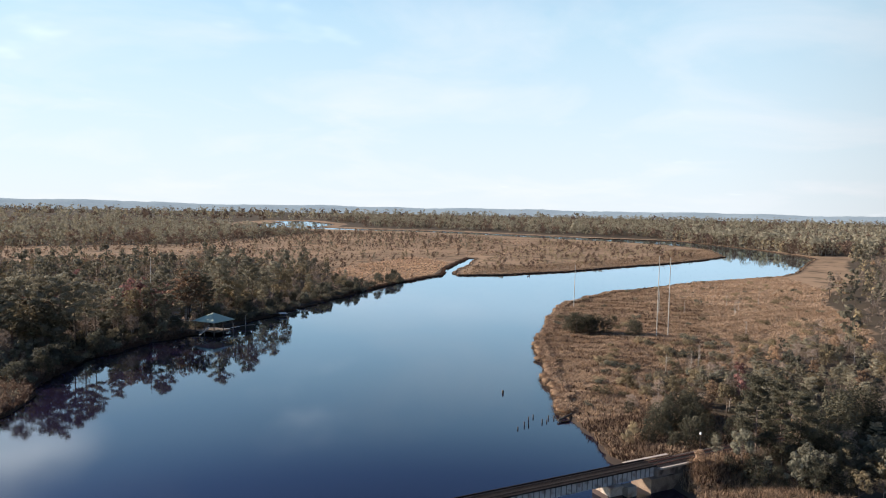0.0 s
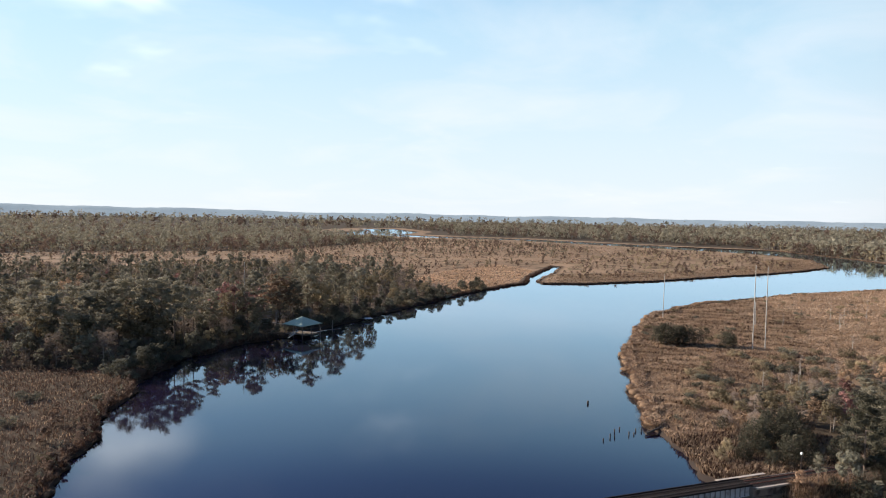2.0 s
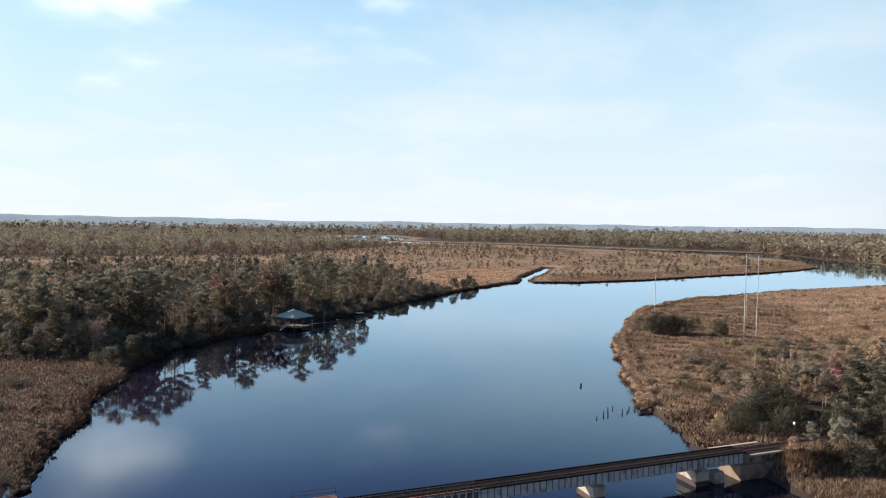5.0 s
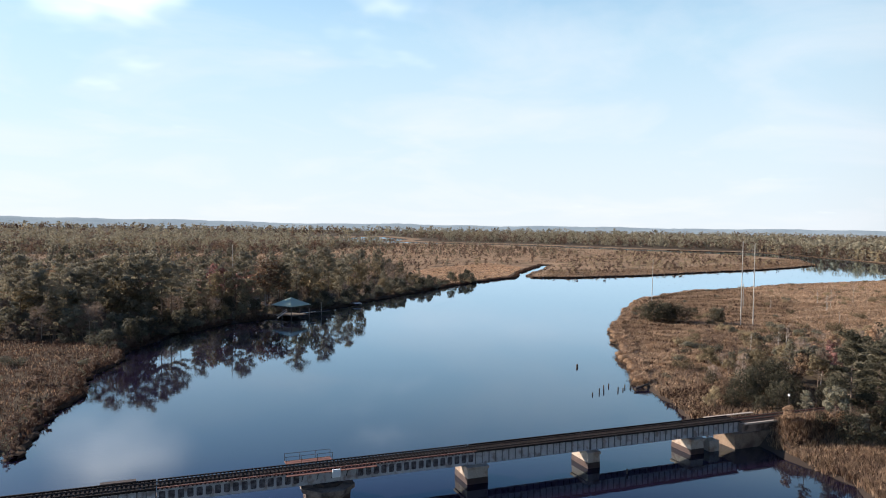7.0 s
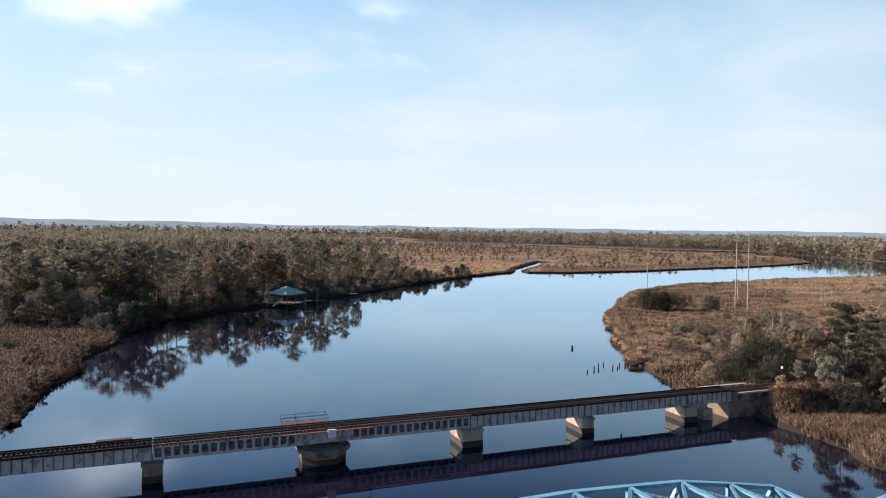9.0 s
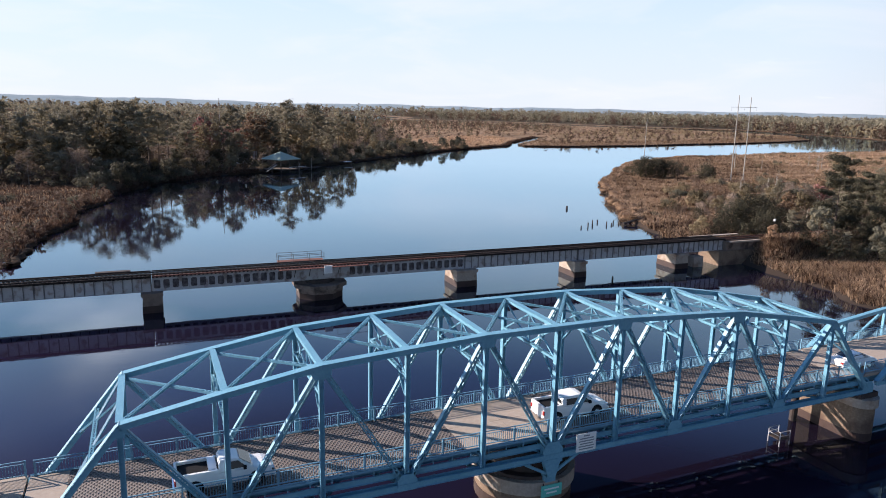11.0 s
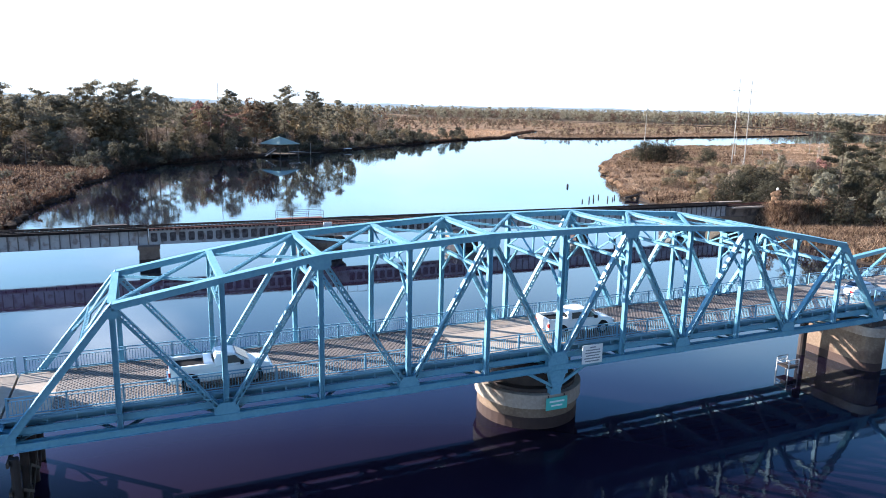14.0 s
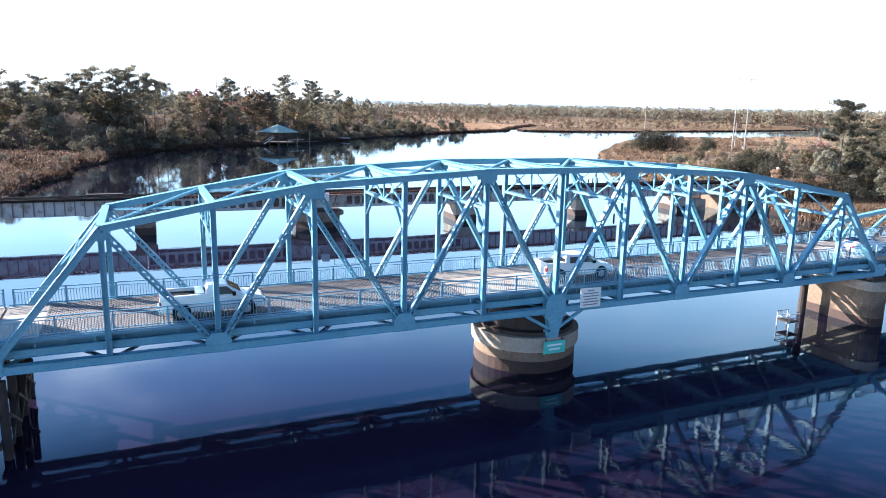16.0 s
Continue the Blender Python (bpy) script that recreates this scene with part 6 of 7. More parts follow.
    u, v = 0.75 * x - 0.66 * y, 0.66 * x + 0.75 * y
    k = np.abs(ripple(u * 0.22, v, 16, 77)) < 0.11
    tufts("reed_ridges", r, x[k], y[k], 1.45, (REED, REED, REEDDARK), "taller wind-combed ridges of russet marsh reed", 3, 0.9, 0.09)
    x, y = scatter(r, [(196, 138), (240, 190), (300, 240), (365, 205), (300, 143), (235, 132)], 16000, 0, 1)
    tufts("meadow_reeds", r, x, y, 0.8, (REED,), "dry reed meadow before the wood", 2, 1.3, 0.16)
    x, y = scatter(r, [(80, 76), (86, 88), (89, 97), (98, 97), (124, 98), (128, 72), (104, 67), (92, 66), (79, 68)], 9000, 0, 0.2)
    tufts("bank_reeds", r, x, y, 1.3, (REED, REEDDARK), "reeds above the muddy bank", 3, 0.7, 0.09)
    bankside = [(79, 44), (81, 57), (85, 60), (100, 59), (104, 40), (112, 20), (100, 8), (83, 8), (77, 22), (75, 31), (79, 38)]
    x, y = scatter(r, bankside, 15000, 0, -0.5)
    tufts("tall_reeds", r, x, y, 1.45, (REED, REED, REEDDARK), "stand of tall russet reeds beside the railway bank", 5, 0.8, 0.04)
    x, y = scatter(r, [(86, 58), (100, 57), (112, 56), (150, 54), (150, 42), (120, 36), (104, 40), (96, 50)], 90, 2.0, 0.5)
    for a, b in zip(x, y):
        k = choose(r, (("bush", 2), ("cedar", 3), ("evergreen", 2.5), ("oliveshrub", 1.5), ("pine", 1)))
        plant(k, a, b, r.uniform(1.8, 3.0) if k in ("bush", "oliveshrub") else r.uniform(3.5, 7.5), r)
    x, y = scatter(r, wm, 90000, 0, 0.4)
    keep = (y > 85) & (x > -190)
    x, y = x[keep], y[keep]
    tufts("west_reeds", r, x, y, 1.0, (REEDDARK, REEDDARK, REEDDARK, REEDDARK, REEDDARK, REED), "brown tussock reeds along the west bank", 2, 0.9, 0.06)
    for i, (ex, ey) in enumerate(EDGE):
        m = 9 if i == 0 else 3
        ex, ey = np.repeat(ex, m) + r.uniform(-0.9, 0.9, len(ex) * m), np.repeat(ey, m) + r.uniform(-0.9, 0.9, len(ey) * m)
        k = (ex < 20) | (ex > 120) | ((ex > 66) & (ey < 200))
        if k.any():
            tufts("edge_reeds", r, ex[k], ey[k], 1.4 if i == 0 else 1.25, (REEDDARK, REEDDARK) if i == 0 else (REED, REED, REEDDARK), "overhanging fringe of reeds along the bank", 5, 0.75, 0.08)
    tussock_bank(r)
    far = [(330, 310), (400, 336), (516, 344), (440, 250), (360, 205), (300, 240)]
    x, y = scatter(r, far, 9000, 0, 1)
    tufts("far_reeds", r, x, y, 0.9, (REED,), "pale dry reed flats", 2, 1.3, 0.25)
    rim = [(120, 362), (193, 420), (232, 446), (262, 490), (300, 540), (300, 620), (180, 520), (110, 400)]
    x, y = scatter(r, rim, 2600, 0, 0.5)
    tufts("rim_reeds", r, x, y, 1.2, (REED,), "reed rim above the river", 4, 1.2, 0.3)
    rim = [(254, 436), (286, 430), (361, 436), (439, 456), (532, 475), (670, 524), (760, 630), (700, 640), (600, 560), (400, 500), (290, 500)]
    x, y = scatter(r, rim, 4200, 0, 0.5)
    tufts("spit_reeds", r, x, y, 1.1, (REED,), "golden reed flats on the spit", 4, 1.2, 0.3)


build_plants()

# ---- poles, stumps and small things ----


def wood_pole(x, y, h, lean=0.0, arms=0, label="tall weathered wooden utility pole on the marsh"):
    z = float(ground_height(np.array([x]), np.array([y]))[0])
    e = thing("utility_pole", label, "utility pole", "utility poles")
    bm = bmesh.new()
    tube(bm, (x, y, z - 0.6), (x + lean, y, h), 0.21, 0.13, 10)
    part("shaft", bm, POLEWOOD, e)
    bm = bmesh.new()
    tube(bm, (x + lean, y, h), (x + lean, y, h + 0.12), 0.15, 0.10, 10)
    part("cap", bm, DARKSTEEL, e)
    return e


def h_frame():
    e = thing("transmission_frame", "two-pole wooden transmission frame with a cross arm on the marsh", "power pylon")
    (xa, ya, ha), (xb, yb, hb) = (198.6, 178.0, 36.1), (204.5, 177.1, 35.3)
    for x, y, h, lean in ((xa, ya, ha, 0.15), (xb, yb, hb, -0.1)):
        bm = bmesh.new()
        tube(bm, (x, y, 0), (x + lean, y, h), 0.24, 0.14, 10)
        part("pole", bm, POLEWOOD, e)
    d = Vector((xb - xa, yb - ya, 0)).normalized()
    a, b = Vector((xa, ya, 31.3)) - d * 3.2, Vector((xb, yb, 31.3)) + d * 3.2
    bm = bmesh.new()
    bar(bm, a, b, 0.10, 0.14)
    part("cross_arm", bm, POLEWOOD, e)
    for f in (0.02, 0.5, 0.98):
        bm = bmesh.new()
        c = a.lerp(b, f)
        for i in range(4):
            tube(bm, c - Vector((0, 0, 0.25 + 0.3 * i)), c - Vector((0, 0, 0.45 + 0.3 * i)), 0.04, 0.04, 8)
        part("insulator", bm, DARKSTEEL, e)


h_frame()
wood_pole(221.4, 261.2, 24.5, 0.3)
wood_pole(7.5, 292.0, 30.7, 0.1, label="tall wooden pole standing above the west wood")
wood_pole(252.0, 228.0, 13.0, -0.2)


def snag(x, y, h, r):
    """A dead pale trunk with broken limb stubs."""
    z = float(ground_height(np.array([x]), np.array([y]))[0])
    e = thing("dead_tree", "bare pale dead trunk standing on the marsh", "dead tree", "dead trees")
    e.location = (x, y, z)
    limbs = [(r.uniform(0.4, 0.9), tuple(Vector((r.uniform(-1, 1), r.uniform(-1, 1), r.uniform(0.3, 1))).normalized()), r.uniform(0.8, 2.0)) for _ in range(7)]
    o = new("trunk", stem_mesh("trunk", r, h, 0.16, limbs, PALEBARK, 0.6))
    o.parent = e


rs = np.random.RandomState(21)
for x, y, h in ((283, 205, 9), (290, 210, 8), (300, 216, 10), (262, 220, 7), (310, 232, 9), (330, 226, 11), (152, 118, 9), (160, 122, 10), (147, 124, 8), (170, 130, 9), (240, 165, 7)):
    snag(x, y, h, rs)


def river_stump(x, y, h, w, lean=0.0, label="old dark timber pile stump standing in the river"):
    bm = bmesh.new()
    tube(bm, (0, 0, -1.9), (lean, 0, h * 0.7), w, w * 0.92, 9)
    tube(bm, (lean, 0, h * 0.7), (lean * 1.2, 0.03, h), w * 0.92, w * 0.6, 9)
    o = tagged(obj("pile_stump", bm, OLDPILE), label, "pile", "old river piles")
    o.location = (x, y, 0)


river_stump(89.0, 133.2, 0.95, 0.33, label="thick lone pile standing in mid-river")
for x, y, h in ((73.7, 103.5, 1.2), (77.0, 105.2, 1.9), (77.9, 104.6, 1.4), (80.6, 108.4, 1.7), (82.9, 109.6, 1.5), (82.6, 105.2, 1.8), (84.0, 105.0, 1.2), (86.2, 107.2, 1.6), (87.4, 106.5, 1.5), (88.2, 104.4, 1.1), (88.9, 105.6, 1.3), (47.6, 56.0, 1.6)):
    river_stump(x, y, h * 0.55, 0.17, 0.06 * math.sin(x * 7))
bm = bmesh.new()
tube(bm, (86.6, 103.6, 0.5), (92.5, 105.2, 1.1), 0.32, 0.25, 8)
tagged(obj("driftwood_log", bm, OLDPILE), "dark waterlogged log lying on the reed bank", "log")


# ---- boathouse ----
def build_boathouse():
    cx, cy = 29.5, 265.0
    b = thing("boathouse", "open boathouse with pale green pyramid roof over the water", "boathouse")
    roof = material("green_metal_roof", (0.34, 0.40, 0.31), 0.7, var=(0.40, 0.45, 0.365), scale=0.3, bump=0.1, spec=0.2)
    bm = bmesh.new()
    z0, z1 = 5.6, 8.7
    e = [bm.verts.new((cx + a, cy + b, z0)) for a, b in ((-8.4, 1.5), (-1.5, -8.4), (8.4, -1.5), (1.5, 8.4))]
    r = bm.verts.new((cx - 0.2, cy, z1))
    lo = [bm.verts.new((v.co.x, v.co.y, z0 - 0.2)) for v in e]
    bm.faces.new(lo[::-1])
    for i in range(4):
        bm.faces.new((e[i], e[(i + 1) % 4], r))
        bm.faces.new((lo[i], lo[(i + 1) % 4], e[(i + 1) % 4], e[i]))
    bmesh.ops.recalc_face_normals(bm, faces=bm.faces)
    part("roof", bm, roof, b)
    for a, c in ((-7.4, 1.3), (-1.3, -7.4), (7.4, -1.3), (1.3, 7.4), (-4.4, -3.0), (3.0, -4.4), (4.4, 3.0), (-3.0, 4.4)):
        bm = bmesh.new()
        box(bm, (cx + a - 0.15, cy + c - 0.15, -1.9), (cx + a + 0.15, cy + c + 0.15, z0 - 0.2))
        part("post", bm, TIMBER, b)
    bm = bmesh.new()
    prism(bm, [(cx - 7.8, cy + 1.4), (cx - 6.4, cy - 0.2), (cx + 0.2, cy - 6.2), (cx + 7.8, cy - 1.4), (cx + 1.4, cy + 7.8)], 1.1, 1.3)
    part("deck", bm, TIMBER, b)
    bm = bmesh.new()
    bar(bm, (cx - 3.0, cy - 6.5, 3.6), (cx - 7.4, cy - 8.0, 0.9), 1.1, 0.12)
    part("gangway", bm, PALEBARK, b)
    for o in (-0.5, 0.5):
        bm = bmesh.new()
        bar(bm, (cx - 3.0, cy - 6.5 + o, 4.5), (cx - 7.4, cy - 8.0 + o, 1.8), 0.08, 0.08)
        part("handrail", bm, PALEBARK, b)
    bm = bmesh.new()
    bar(bm, (cx - 13.5, cy - 0.5, 6.6), (cx - 8.0, cy + 0.6, 5.4), 0.9, 0.14)
    part("ramp", bm, PALEBARK, b)
    bm = bmesh.new()
    bar(bm, (cx + 2.5, cy - 6.4, 2.4), (cx + 10.5, cy - 2.0, 2.4), 0.12, 0.14)
    part("handrail", bm, WHITE, b)
    walk_ = thing("boat_dock", "long weathered timber dock beside the boathouse", "dock", "docks")
    for x0, y0, x1, y1 in ((cx + 9.6, cy + 4.6, cx + 19, cy + 7.0), (cx - 14, cy + 5.0, cx - 9.6, cy + 4.6)):
        bm = bmesh.new()
        bar(bm, (x0, y0, 1.2), (x1, y1, 1.2), 1.4, 0.16)
        part("walkway", bm, TIMBER, walk_)
    for x, y, h in ((cx + 9, cy + 4.3, 3.0), (cx + 14.6, cy + 6, 5.5), (cx + 15, cy + 7.6, 3.0), (cx - 12.5, cy + 4.2, 2.4)):
        bm = bmesh.new()
        tube(bm, (x, y, -1.9), (x, y, h), 0.13, 0.12, 8)
        part("pile", bm, PALEBARK, walk_)
    d2 = thing("boat_dock", "small pale timber dock at the wood's edge", "dock", "docks")
    bm = bmesh.new()
    bar(bm, (58.0, 303.0, 1.2), (70.0, 297.0, 1.2), 1.6, 0.16)
    part("walkway", bm, TIMBER, d2)
    bm = bmesh.new()
    box(bm, (66.5, 295.6, 1.3), (70.2, 299.0, 1.48))
    part("platform", bm, WHITE, d2)
    for x, y in ((60, 302.5), (64, 299.5), (69.8, 296), (69.8, 299.2)):
        bm = bmesh.new()
        tube(bm, (x, y, -1.9), (x, y, 2.2), 0.12, 0.11, 8)
        part("pile", bm, TIMBER, d2)


build_boathouse()


def cottage(x, y, rz, label):
    """A small house half hidden in the wood."""
    h = thing("cottage", label, "house", "cottages")
    z = float(ground_height(np.array([x]), np.array([y]))[0])
    h.matrix_basis = Matrix.Translation((x, y, z)) @ Matrix.Rotation(rz, 4, "Z")
    bm = bmesh.new()
    box(bm, (-5, -3.5, -0.3), (5, 3.5, 3.2))
    part("wall", bm, WHITE, h)
    bm = bmesh.new()
    v = [bm.verts.new(c) for c in ((-5.5, -4, 3.1), (5.5, -4, 3.1), (5.5, 4, 3.1), (-5.5, 4, 3.1), (-5.5, 0, 5.6), (5.5, 0, 5.6))]
    for f in ((0, 1, 5, 4), (2, 3, 4, 5), (1, 2, 5), (3, 0, 4), (0, 3, 2, 1)):
        bm.faces.new([v[i] for i in f])
    part("roof", bm, material("grey_roof", (0.34, 0.33, 0.32), 0.8, var=(0.25, 0.24, 0.23), scale=0.4), h)
    for wx in (-3, 0, 3):
        bm = bmesh.new()
        box(bm, (wx - 0.5, -3.56, 1.0), (wx + 0.5, -3.5, 2.3))
        part("window", bm, DARKSTEEL, h)


cottage(20, 300, 0.5, "small white cottage half hidden among riverside pines")
cottage(-40, 300, 0.3, "small white house in the west wood")


# ---- railway details ----
def rail_details():
    ab = rail_thing("railway_abutment", "pale concrete railway abutment with sloping wing wall", "abutment")
    bm = bmesh.new()
    taper(bm, 74.8, 90.0, -1.6, 4.2, -1.9, 2.75, 0.2)
    part("stem", bm, PIERBROWN, ab)
    bm = bmesh.new()
    taper(bm, 69.2, 71.6, -1.2, 1.0, -1.9, 2.0, 0.15)
    part("footing_block", bm, CONCRETE, ab)
    bm = bmesh.new()
    box(bm, (77.05, -0.9, 2.76), (98.0, 3.3, 4.5))
    part("ballast_wall", bm, OLDCONCRETE, ab)
    bm = bmesh.new()
    box(bm, (-0.12, -0.5, 4.504), (0.12, 2.9, 4.66))
    one = part("sleeper", bm, TIE, ab)
    for i in range(38):
        o = one if i == 0 else new("sleeper", one.data)
        o.parent, o.location = ab, (77.4 + i * 0.55, 0, 0)
    for y in (0.45, 1.95):
        bm = bmesh.new()
        bar(bm, (77, y, 4.75), (104, y, 4.75), 0.07, 0.16)
        part("rail", bm, RUST, ab)
    bm = bmesh.new()
    box(bm, (72, 3.1, 4.9), (84, 3.8, 5.02))
    part("walkway", bm, SLAB, ab)
    bm = bmesh.new()
    box(bm, (77.5, -1.4, 4.3), (86, -0.92, 4.6))
    part("walkway", bm, SLAB, ab)
    # operator's platform on the swing span
    pf = rail_thing("operator_platform", "railed steel platform on the railway swing span", "platform")
    bm = bmesh.new()
    box(bm, (-7.4, 2.95, 4.95), (-0.4, 4.7, 5.05))
    part("deck", bm, RUST, pf)
    for x in (-7.4, -5.1, -2.7, -0.4):
        for y in (3.0, 4.7):
            bm = bmesh.new()
            bar(bm, (x, y, 5.05), (x, y, 6.2), 0.06, 0.06, (0, 1, 0))
            part("post", bm, DARKSTEEL, pf)
    for z in (5.6, 6.18):
        for y in (3.0, 4.7):
            bm = bmesh.new()
            bar(bm, (-7.4, y, z), (-0.4, y, z), 0.05, 0.05)
            part("rail", bm, DARKSTEEL, pf)
    for x in (-6.5, -3.9, -1.2):
        bm = bmesh.new()
        bar(bm, (x, 2.5, 3.6), (x, 4.6, 4.95), 0.1, 0.1)
        part("bracket", bm, DARKSTEEL, pf)
    fr = rail_thing("service_walkway", "narrow railed walkway along the railway swing span", "walkway")
    bm = bmesh.new()
    box(bm, (-8.0, -1.5, 4.78), (5.5, -0.62, 4.86))
    part("deck", bm, RUST, fr)
    for i in range(7):
        x = -7.8 + i * 2.2
        bm = bmesh.new()
        bar(bm, (x, -1.4, 4.8), (x, -0.2, 3.4), 0.08, 0.08)
        part("bracket", bm, DARKSTEEL, fr)
    for x in (0.6, 2.2, 3.8, 5.4):
        bm = bmesh.new()
        bar(bm, (x, -1.45, 4.86), (x, -1.45, 5.85), 0.05, 0.05, (0, 1, 0))
        part("post", bm, DARKSTEEL, fr)
    bm = bmesh.new()
    bar(bm, (0.6, -1.45, 5.85), (5.4, -1.45, 5.85), 0.05, 0.05)
    part("rail", bm, DARKSTEEL, fr)
    cab = rail_thing("control_cabinet", "small white control cabinet on the railway swing span", "cabinet")
    bm = bmesh.new()
    box(bm, (-1.4, -1.75, 4.0), (-0.2, -1.5, 5.15))
    part("body", bm, WHITE, cab)
    bm = bmesh.new()
    box(bm, (-1.3, -1.77, 4.1), (-0.3, -1.752, 5.05))
    part("door", bm, material("cabinet_grey", (0.62, 0.63, 0.64), 0.5), cab)
    lk = rail_thing("lock_machinery", "low dark steel lock gear on the railway deck", "machinery")
    bm = bmesh.new()
    box(bm, (-32.5, 2.7, 5.0), (-28.0, 3.6, 5.24))
    part("housing", bm, DARKSTEEL, lk)
    lamp = rail_thing("signal_lamp", "white lamp on a short post beside the railway", "lamp")
    bm = bmesh.new()
    tube(bm, (96.5, 6.0, 0.5), (96.5, 6.0, 6.6), 0.09, 0.07, 8)
    part("post", bm, DARKSTEEL, lamp)
    bm = bmesh.new()
    box(bm, (96.33, 5.85, 6.6), (96.67, 6.15, 7.05))
    part("head", bm, WHITE, lamp)
    tr = thing("track", "railway track running on through the trees", "railway", kind="structure")
    tr.matrix_basis = rail_frame
    for y in (0.45, 1.95):
        bm = bmesh.new()
        bar(bm, (104, y, 4.75), (260, y, 4.75), 0.07, 0.16)
        part("rail", bm, RUST, tr)
    bm = bmesh.new()
    for i in range(280):
        box(bm, (98.4 + i * 0.57, -0.5, 4.45), (98.65 + i * 0.57, 2.9, 4.64))
    part("sleepers", bm, TIE, tr)["kind"] = "stuff"


rail_details()

# ---- vehicles ----
GLASS = material("car_glass", (0.02, 0.025, 0.03), 0.06, spec=0.8)
TYRE = material("tyre_rubber", (0.02, 0.02, 0.02), 0.85)
ALLOY = material("alloy_rim", (0.55, 0.56, 0.58), 0.3, 0.9)
CARWHITE = material("white_car_paint", (0.82, 0.82, 0.81), 0.22, var=(0.76, 0.76, 0.76), scale=0.8)
BLACKTRIM = material("black_trim", (0.018, 0.018, 0.020), 0.9, spec=0.08)
TAIL = material("tail_lamp_red", (0.35, 0.02, 0.02), 0.25)
CHROME = material("chrome", (0.7, 0.7, 0.7), 0.15, 1.0)


def loft(bm, sections, belt=0.55):
    """Skins a row of sections (x, half width, z low, z high, half width on top) into a rounded body."""
    rows = []
    for x, w, z0, z1, wt in sections:
        m = z0 + (z1 - z0) * belt
        rows.append([bm.verts.new(c) for c in ((x, -w * 0.94, z0), (x, -w, z0 + 0.1), (x, -w, m), (x, -wt, z1 - 0.05), (x, -wt * 0.9, z1), (x, wt * 0.9, z1), (x, wt, z1 - 0.05), (x, w, m), (x, w, z0 + 0.1), (x, w * 0.94, z0))])
    n = len(rows[0])
    for a, b in zip(rows, rows[1:]):
        for i in range(n):
            bm.faces.new((a[i], a[(i + 1) % n], b[(i + 1) % n], b[i]))
    bm.faces.new(rows[0]), bm.faces.new(rows[-1][::-1])
    bmesh.ops.recalc_face_normals(bm, faces=bm.faces)


def wheel(parent, x, y, r, w=0.26):
    e = new("wheel")
    e.parent = parent
    s = 1 if y > 0 else -1
    bm = bmesh.new()
    tube(bm, (x, y - s * w / 2, r), (x, y + s * w / 2, r), r, r * 0.97, 20)
    part("tyre", bm, TYRE, e)
    bm = bmesh.new()
    tube(bm, (x, y + s * w / 2, r), (x, y + s * (w / 2 + 0.02), r), r * 0.62, r * 0.56, 14)
    part("rim", bm, ALLOY, e)


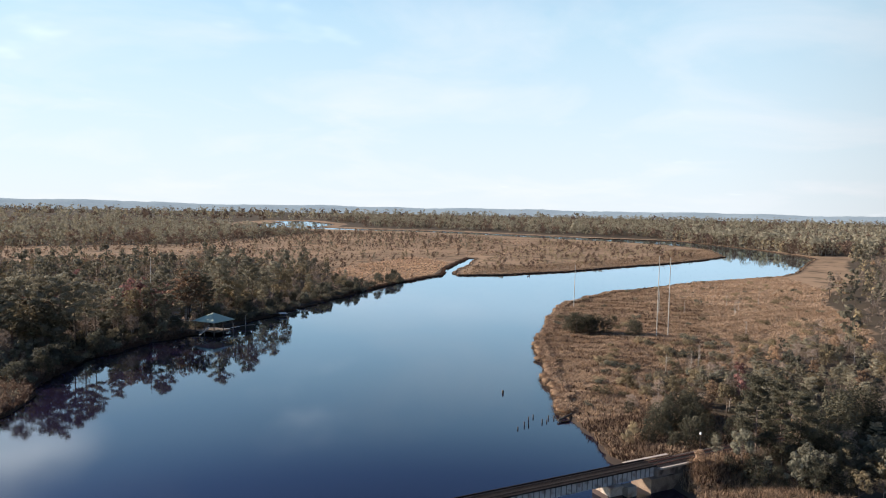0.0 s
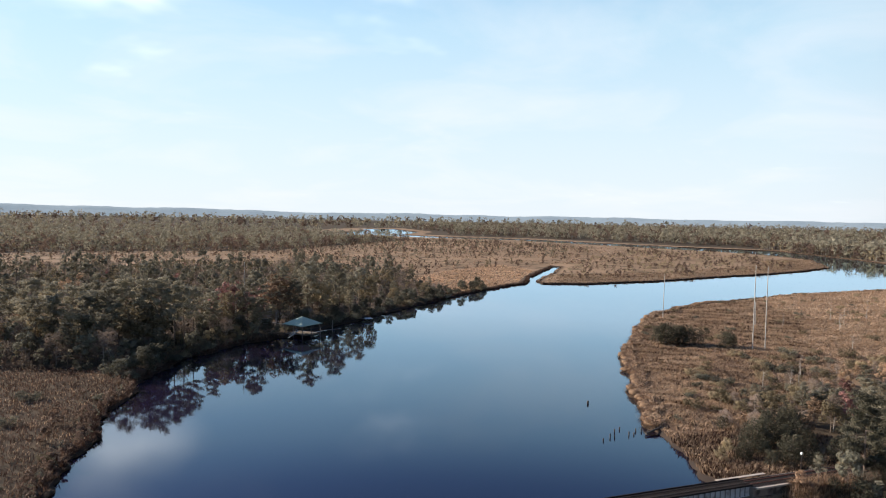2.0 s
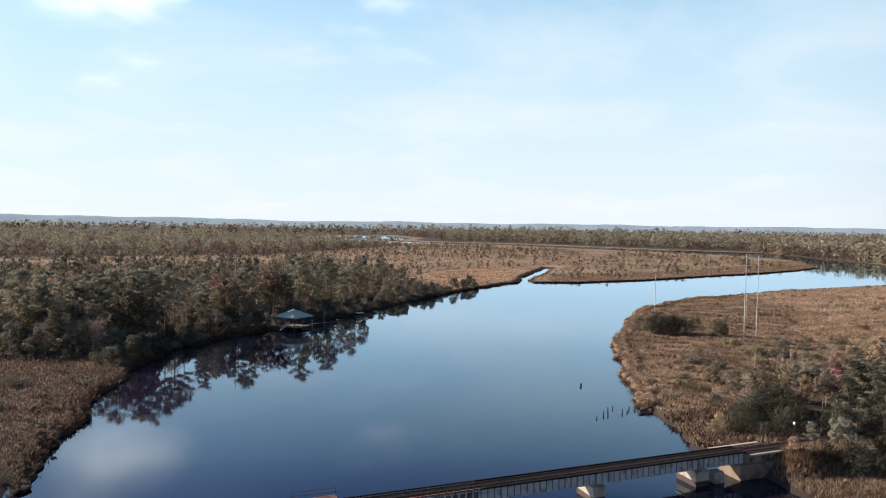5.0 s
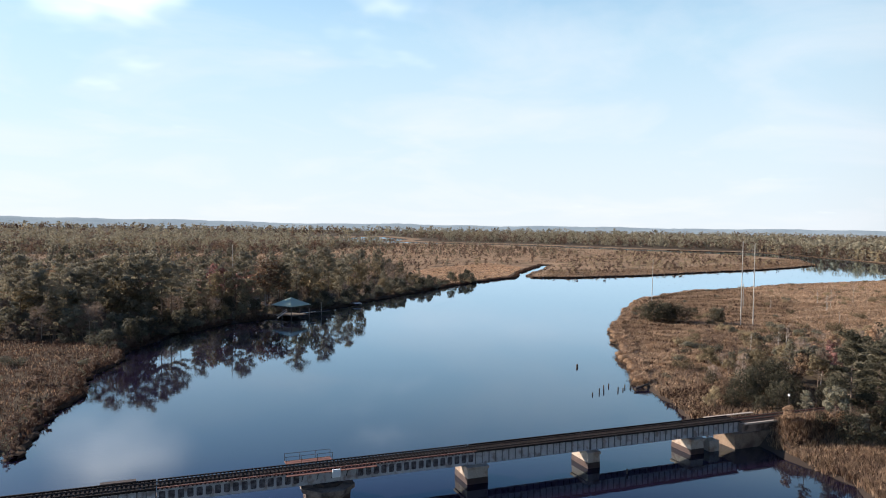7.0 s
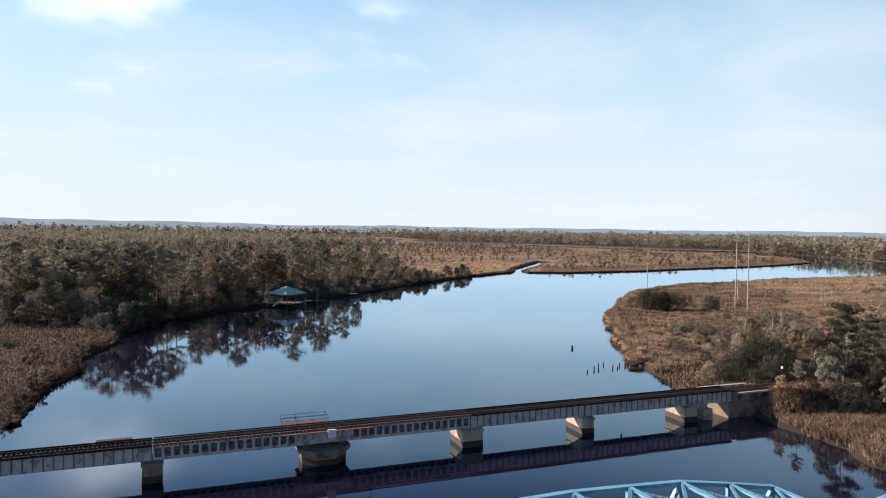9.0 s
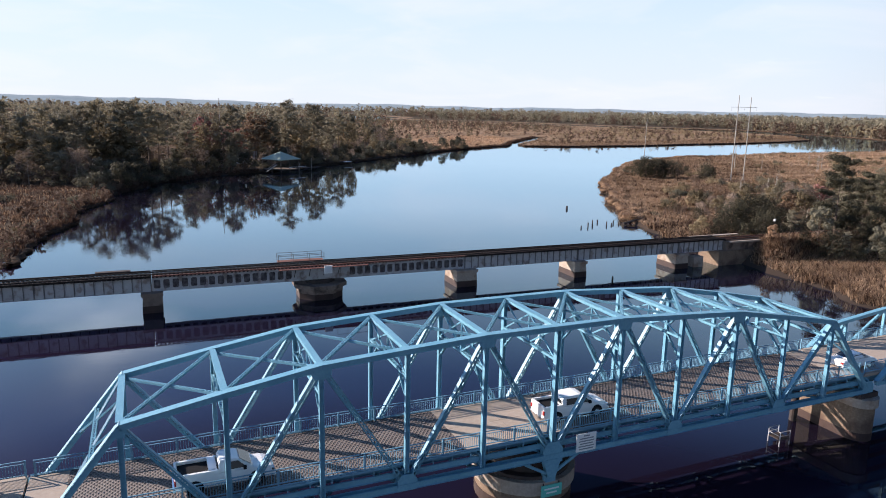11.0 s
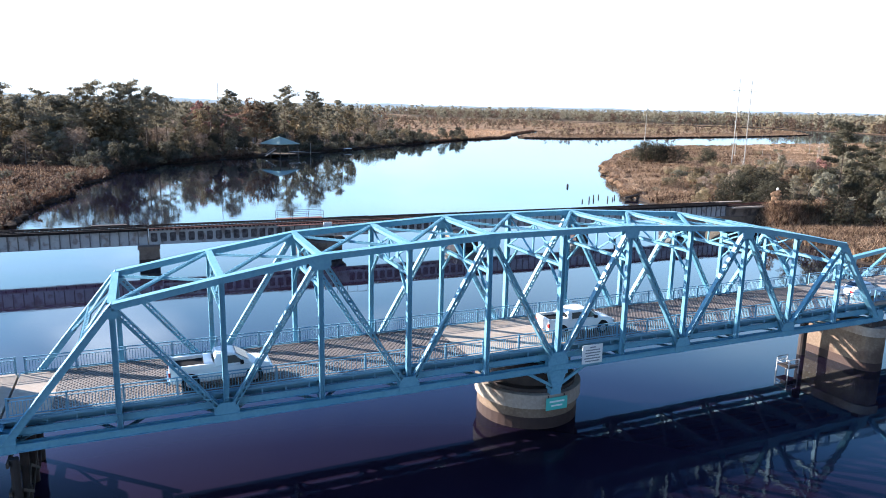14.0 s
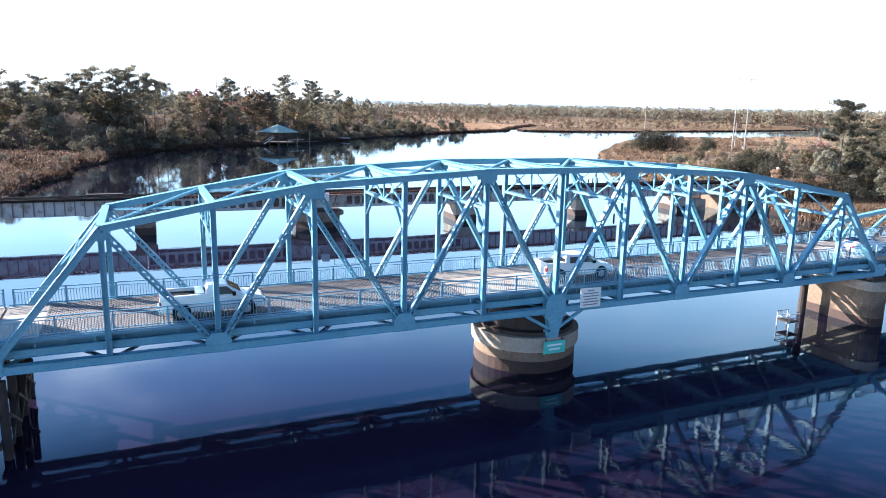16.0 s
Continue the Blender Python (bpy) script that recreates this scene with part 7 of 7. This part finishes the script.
def pickup(x, y, label, short=False):
    p = thing("pickup_truck", label, "pickup truck", "vehicles on the bridge")
    bm = bmesh.new()
    loft(bm, [(-2.85, 0.92, 0.55, 1.16, 0.90), (-2.7, 0.97, 0.42, 1.18, 0.93), (-0.72, 0.99, 0.40, 1.20, 0.94), (1.15, 0.99, 0.40, 1.22, 0.93), (2.25, 0.98, 0.40, 1.14, 0.86), (2.7, 0.95, 0.42, 1.02, 0.78), (2.88, 0.86, 0.5, 0.86, 0.70)])
    part("body", bm, CARWHITE, p)
    bm = bmesh.new()
    back = -0.40 if short else -1.22
    loft(bm, [(back, 0.92, 1.15, 1.66, 0.77), (back + 0.12, 0.93, 1.15, 1.86, 0.74), (0.35, 0.93, 1.15, 1.90, 0.74), (0.75, 0.93, 1.15, 1.82, 0.74), (1.60, 0.90, 1.12, 1.30, 0.84)], 0.16)
    part("cab", bm, CARWHITE, p)
    bm = bmesh.new()
    box(bm, (-2.66, -0.80, 1.13), (back - 0.02, 0.80, 1.225))
    part("bed_floor", bm, BLACKTRIM, p)
    bm = bmesh.new()
    for yy in (-0.88, 0.88):
        box(bm, (-2.78, yy - 0.08, 1.15), (back + 0.02, yy + 0.08, 1.42))
    box(bm, (-2.84, -0.9, 1.0), (-2.70, 0.9, 1.42))
    part("bed_rail", bm, CARWHITE, p)
    if short:
        bm = bmesh.new()
        box(bm, (back - 0.55, -0.79, 1.226), (back - 0.08, 0.79, 1.44))
        part("tool_box", bm, ALLOY, p, "bright metal tool box across the bed")
    for s in (-1, 1):
        for x0, x1, x2, x3 in ((0.20, 1.22, 0.74, 0.20),) if short else ((-0.92, 0.10, 0.10, -0.86), (0.20, 1.22, 0.74, 0.20)):
            bm = bmesh.new()
            slab(bm, [(x0, s * 0.918, 1.31), (x1, s * 0.918, 1.31), (x2, s * 0.792, 1.74), (x3, s * 0.792, 1.74)], (0, s, 0.25))
            part("side_window", bm, GLASS, p)
        bm = bmesh.new()
        box(bm, (1.02, s * 0.98 - 0.10, 1.22), (1.2, s * 0.98 + 0.10, 1.42))
        part("mirror", bm, BLACKTRIM, p)
        for wx in (-1.75, 1.78):
            bm = bmesh.new()
            tube(bm, (wx, s * 0.93, 0.47), (wx, s * 0.998, 0.47), 0.50, 0.50, 20)
            part("wheel_arch", bm, BLACKTRIM, p)
            wheel(p, wx, s * 0.90, 0.40)
        bm = bmesh.new()
        box(bm, (-2.88, s * 0.84 - 0.1, 0.82), (-2.78, s * 0.84 + 0.1, 1.12))
        part("tail_lamp", bm, TAIL, p)
        bm = bmesh.new()
        box(bm, (2.72, s * 0.76 - 0.13, 0.72), (2.87, s * 0.76 + 0.13, 0.90))
        part("headlight", bm, CHROME, p)
    bm = bmesh.new()
    slab(bm, [(0.84, -0.68, 1.80), (1.52, -0.78, 1.37), (1.52, 0.78, 1.37), (0.84, 0.68, 1.80)], (0.55, 0, 0.85))
    part("windscreen", bm, GLASS, p)
    bm = bmesh.new()
    slab(bm, [(back + 0.005, -0.66, 1.64), (back - 0.015, -0.74, 1.38), (back - 0.015, 0.74, 1.38), (back + 0.005, 0.66, 1.64)], (-1, 0, 0.1))
    part("rear_window", bm, GLASS, p)
    for bx_, name in ((-2.9, "rear_bumper"), (2.86, "front_bumper")):
        bm = bmesh.new()
        box(bm, (bx_ - 0.08, -0.9, 0.42), (bx_ + 0.08, 0.9, 0.62))
        part(name, bm, CHROME if bx_ < 0 else CARWHITE, p)
    bm = bmesh.new()
    box(bm, (2.84, -0.55, 0.62), (2.9, 0.55, 0.86))
    part("grille", bm, BLACKTRIM, p)
    p.location = (x, y, DECK)


def sedan(x, y):
    p = thing("sedan_car", "white four-door sedan car on the bridge deck", "car", "vehicles on the bridge")
    bm = bmesh.new()
    loft(bm, [(-2.35, 0.80, 0.45, 0.85, 0.70), (-2.2, 0.88, 0.30, 0.98, 0.78), (-1.5, 0.91, 0.28, 1.02, 0.82), (0.9, 0.91, 0.28, 1.00, 0.83), (1.9, 0.89, 0.28, 0.84, 0.74), (2.3, 0.80, 0.35, 0.68, 0.62)])
    part("body", bm, CARWHITE, p)
    bm = bmesh.new()
    loft(bm, [(-1.75, 0.76, 0.95, 1.04, 0.66), (-0.95, 0.80, 0.95, 1.40, 0.60), (0.05, 0.80, 0.95, 1.46, 0.60), (1.2, 0.78, 0.92, 1.02, 0.68)])
    part("cabin", bm, CARWHITE, p)
    for s in (-1, 1):
        bm = bmesh.new()
        slab(bm, [(-1.25, s * 0.79, 1.03), (0.85, s * 0.79, 1.03), (0.15, s * 0.66, 1.36), (-0.85, s * 0.66, 1.36)], (0, s, 0.3))
        part("side_window", bm, GLASS, p)
        for wx in (-1.4, 1.4):
            wheel(p, wx, s * 0.82, 0.33, 0.22)
        bm = bmesh.new()
        box(bm, (-2.36, s * 0.62 - 0.14, 0.68), (-2.22, s * 0.62 + 0.14, 0.86))
        part("tail_lamp", bm, TAIL, p)
    bm = bmesh.new()
    slab(bm, [(0.2, -0.6, 1.43), (1.08, -0.7, 1.06), (1.08, 0.7, 1.06), (0.2, 0.6, 1.43)], (0.4, 0, 0.9))
    part("windscreen", bm, GLASS, p)
    bm = bmesh.new()
    slab(bm, [(-1.0, -0.6, 1.38), (-1.66, -0.68, 1.06), (-1.66, 0.68, 1.06), (-1.0, 0.6, 1.38)], (-0.4, 0, 0.9))
    part("rear_window", bm, GLASS, p)
    p.location = (x, y, DECK)


def caravan(x, y):
    """A long fifth-wheel travel trailer."""
    p = thing("travel_trailer", "long white travel trailer with dark windows and grey stripes", "caravan", "vehicles on the bridge")
    bm = bmesh.new()
    loft(bm, [(-5.4, 1.2, 0.75, 3.3, 1.12), (-5.2, 1.24, 0.65, 3.45, 1.16), (3.2, 1.24, 0.65, 3.45, 1.16), (3.3, 1.24, 1.5, 3.45, 1.16), (5.0, 1.22, 1.55, 3.4, 1.14), (5.6, 1.1, 1.9, 2.9, 1.0)])
    part("body", bm, CARWHITE, p)
    for s in (-1, 1):
        for x0, x1, z0, z1 in ((-4.6, -3.4, 1.7, 2.5), (-2.6, -0.8, 1.6, 2.6), (0.2, 1.2, 1.7, 2.5), (2.0, 3.4, 1.7, 2.5)):
            bm = bmesh.new()
            box(bm, (x0, s * 1.255 - 0.01, z0), (x1, s * 1.255 + 0.01, z1))
            part("window", bm, GLASS, p)
        for z in (1.1, 1.3):
            bm = bmesh.new()
            box(bm, (-5.1, s * 1.25 - 0.008, z), (3.1, s * 1.25 + 0.008, z + 0.07))
            part("stripe", bm, DARKSTEEL, p)
        for wx in (-1.6, -0.7):
            wheel(p, wx, s * 1.12, 0.38)
    for xx in (-3.5, -0.5, 2.5):
        bm = bmesh.new()
        box(bm, (xx - 0.35, -0.35, 3.44), (xx + 0.35, 0.35, 3.62))
        part("roof_vent", bm, WHITE, p)
    p.matrix_basis = Matrix.Translation((x, y, DECK)) @ Matrix.Rotation(math.pi, 4, "Z")


pickup(-22.0, 2.15, "white short-cab pickup truck with a long black-lined bed", True)
pickup(3.2, 2.7, "white crew-cab pickup truck driving over the pivot")
sedan(33.9, 2.2)
caravan(-40.2, 5.4)
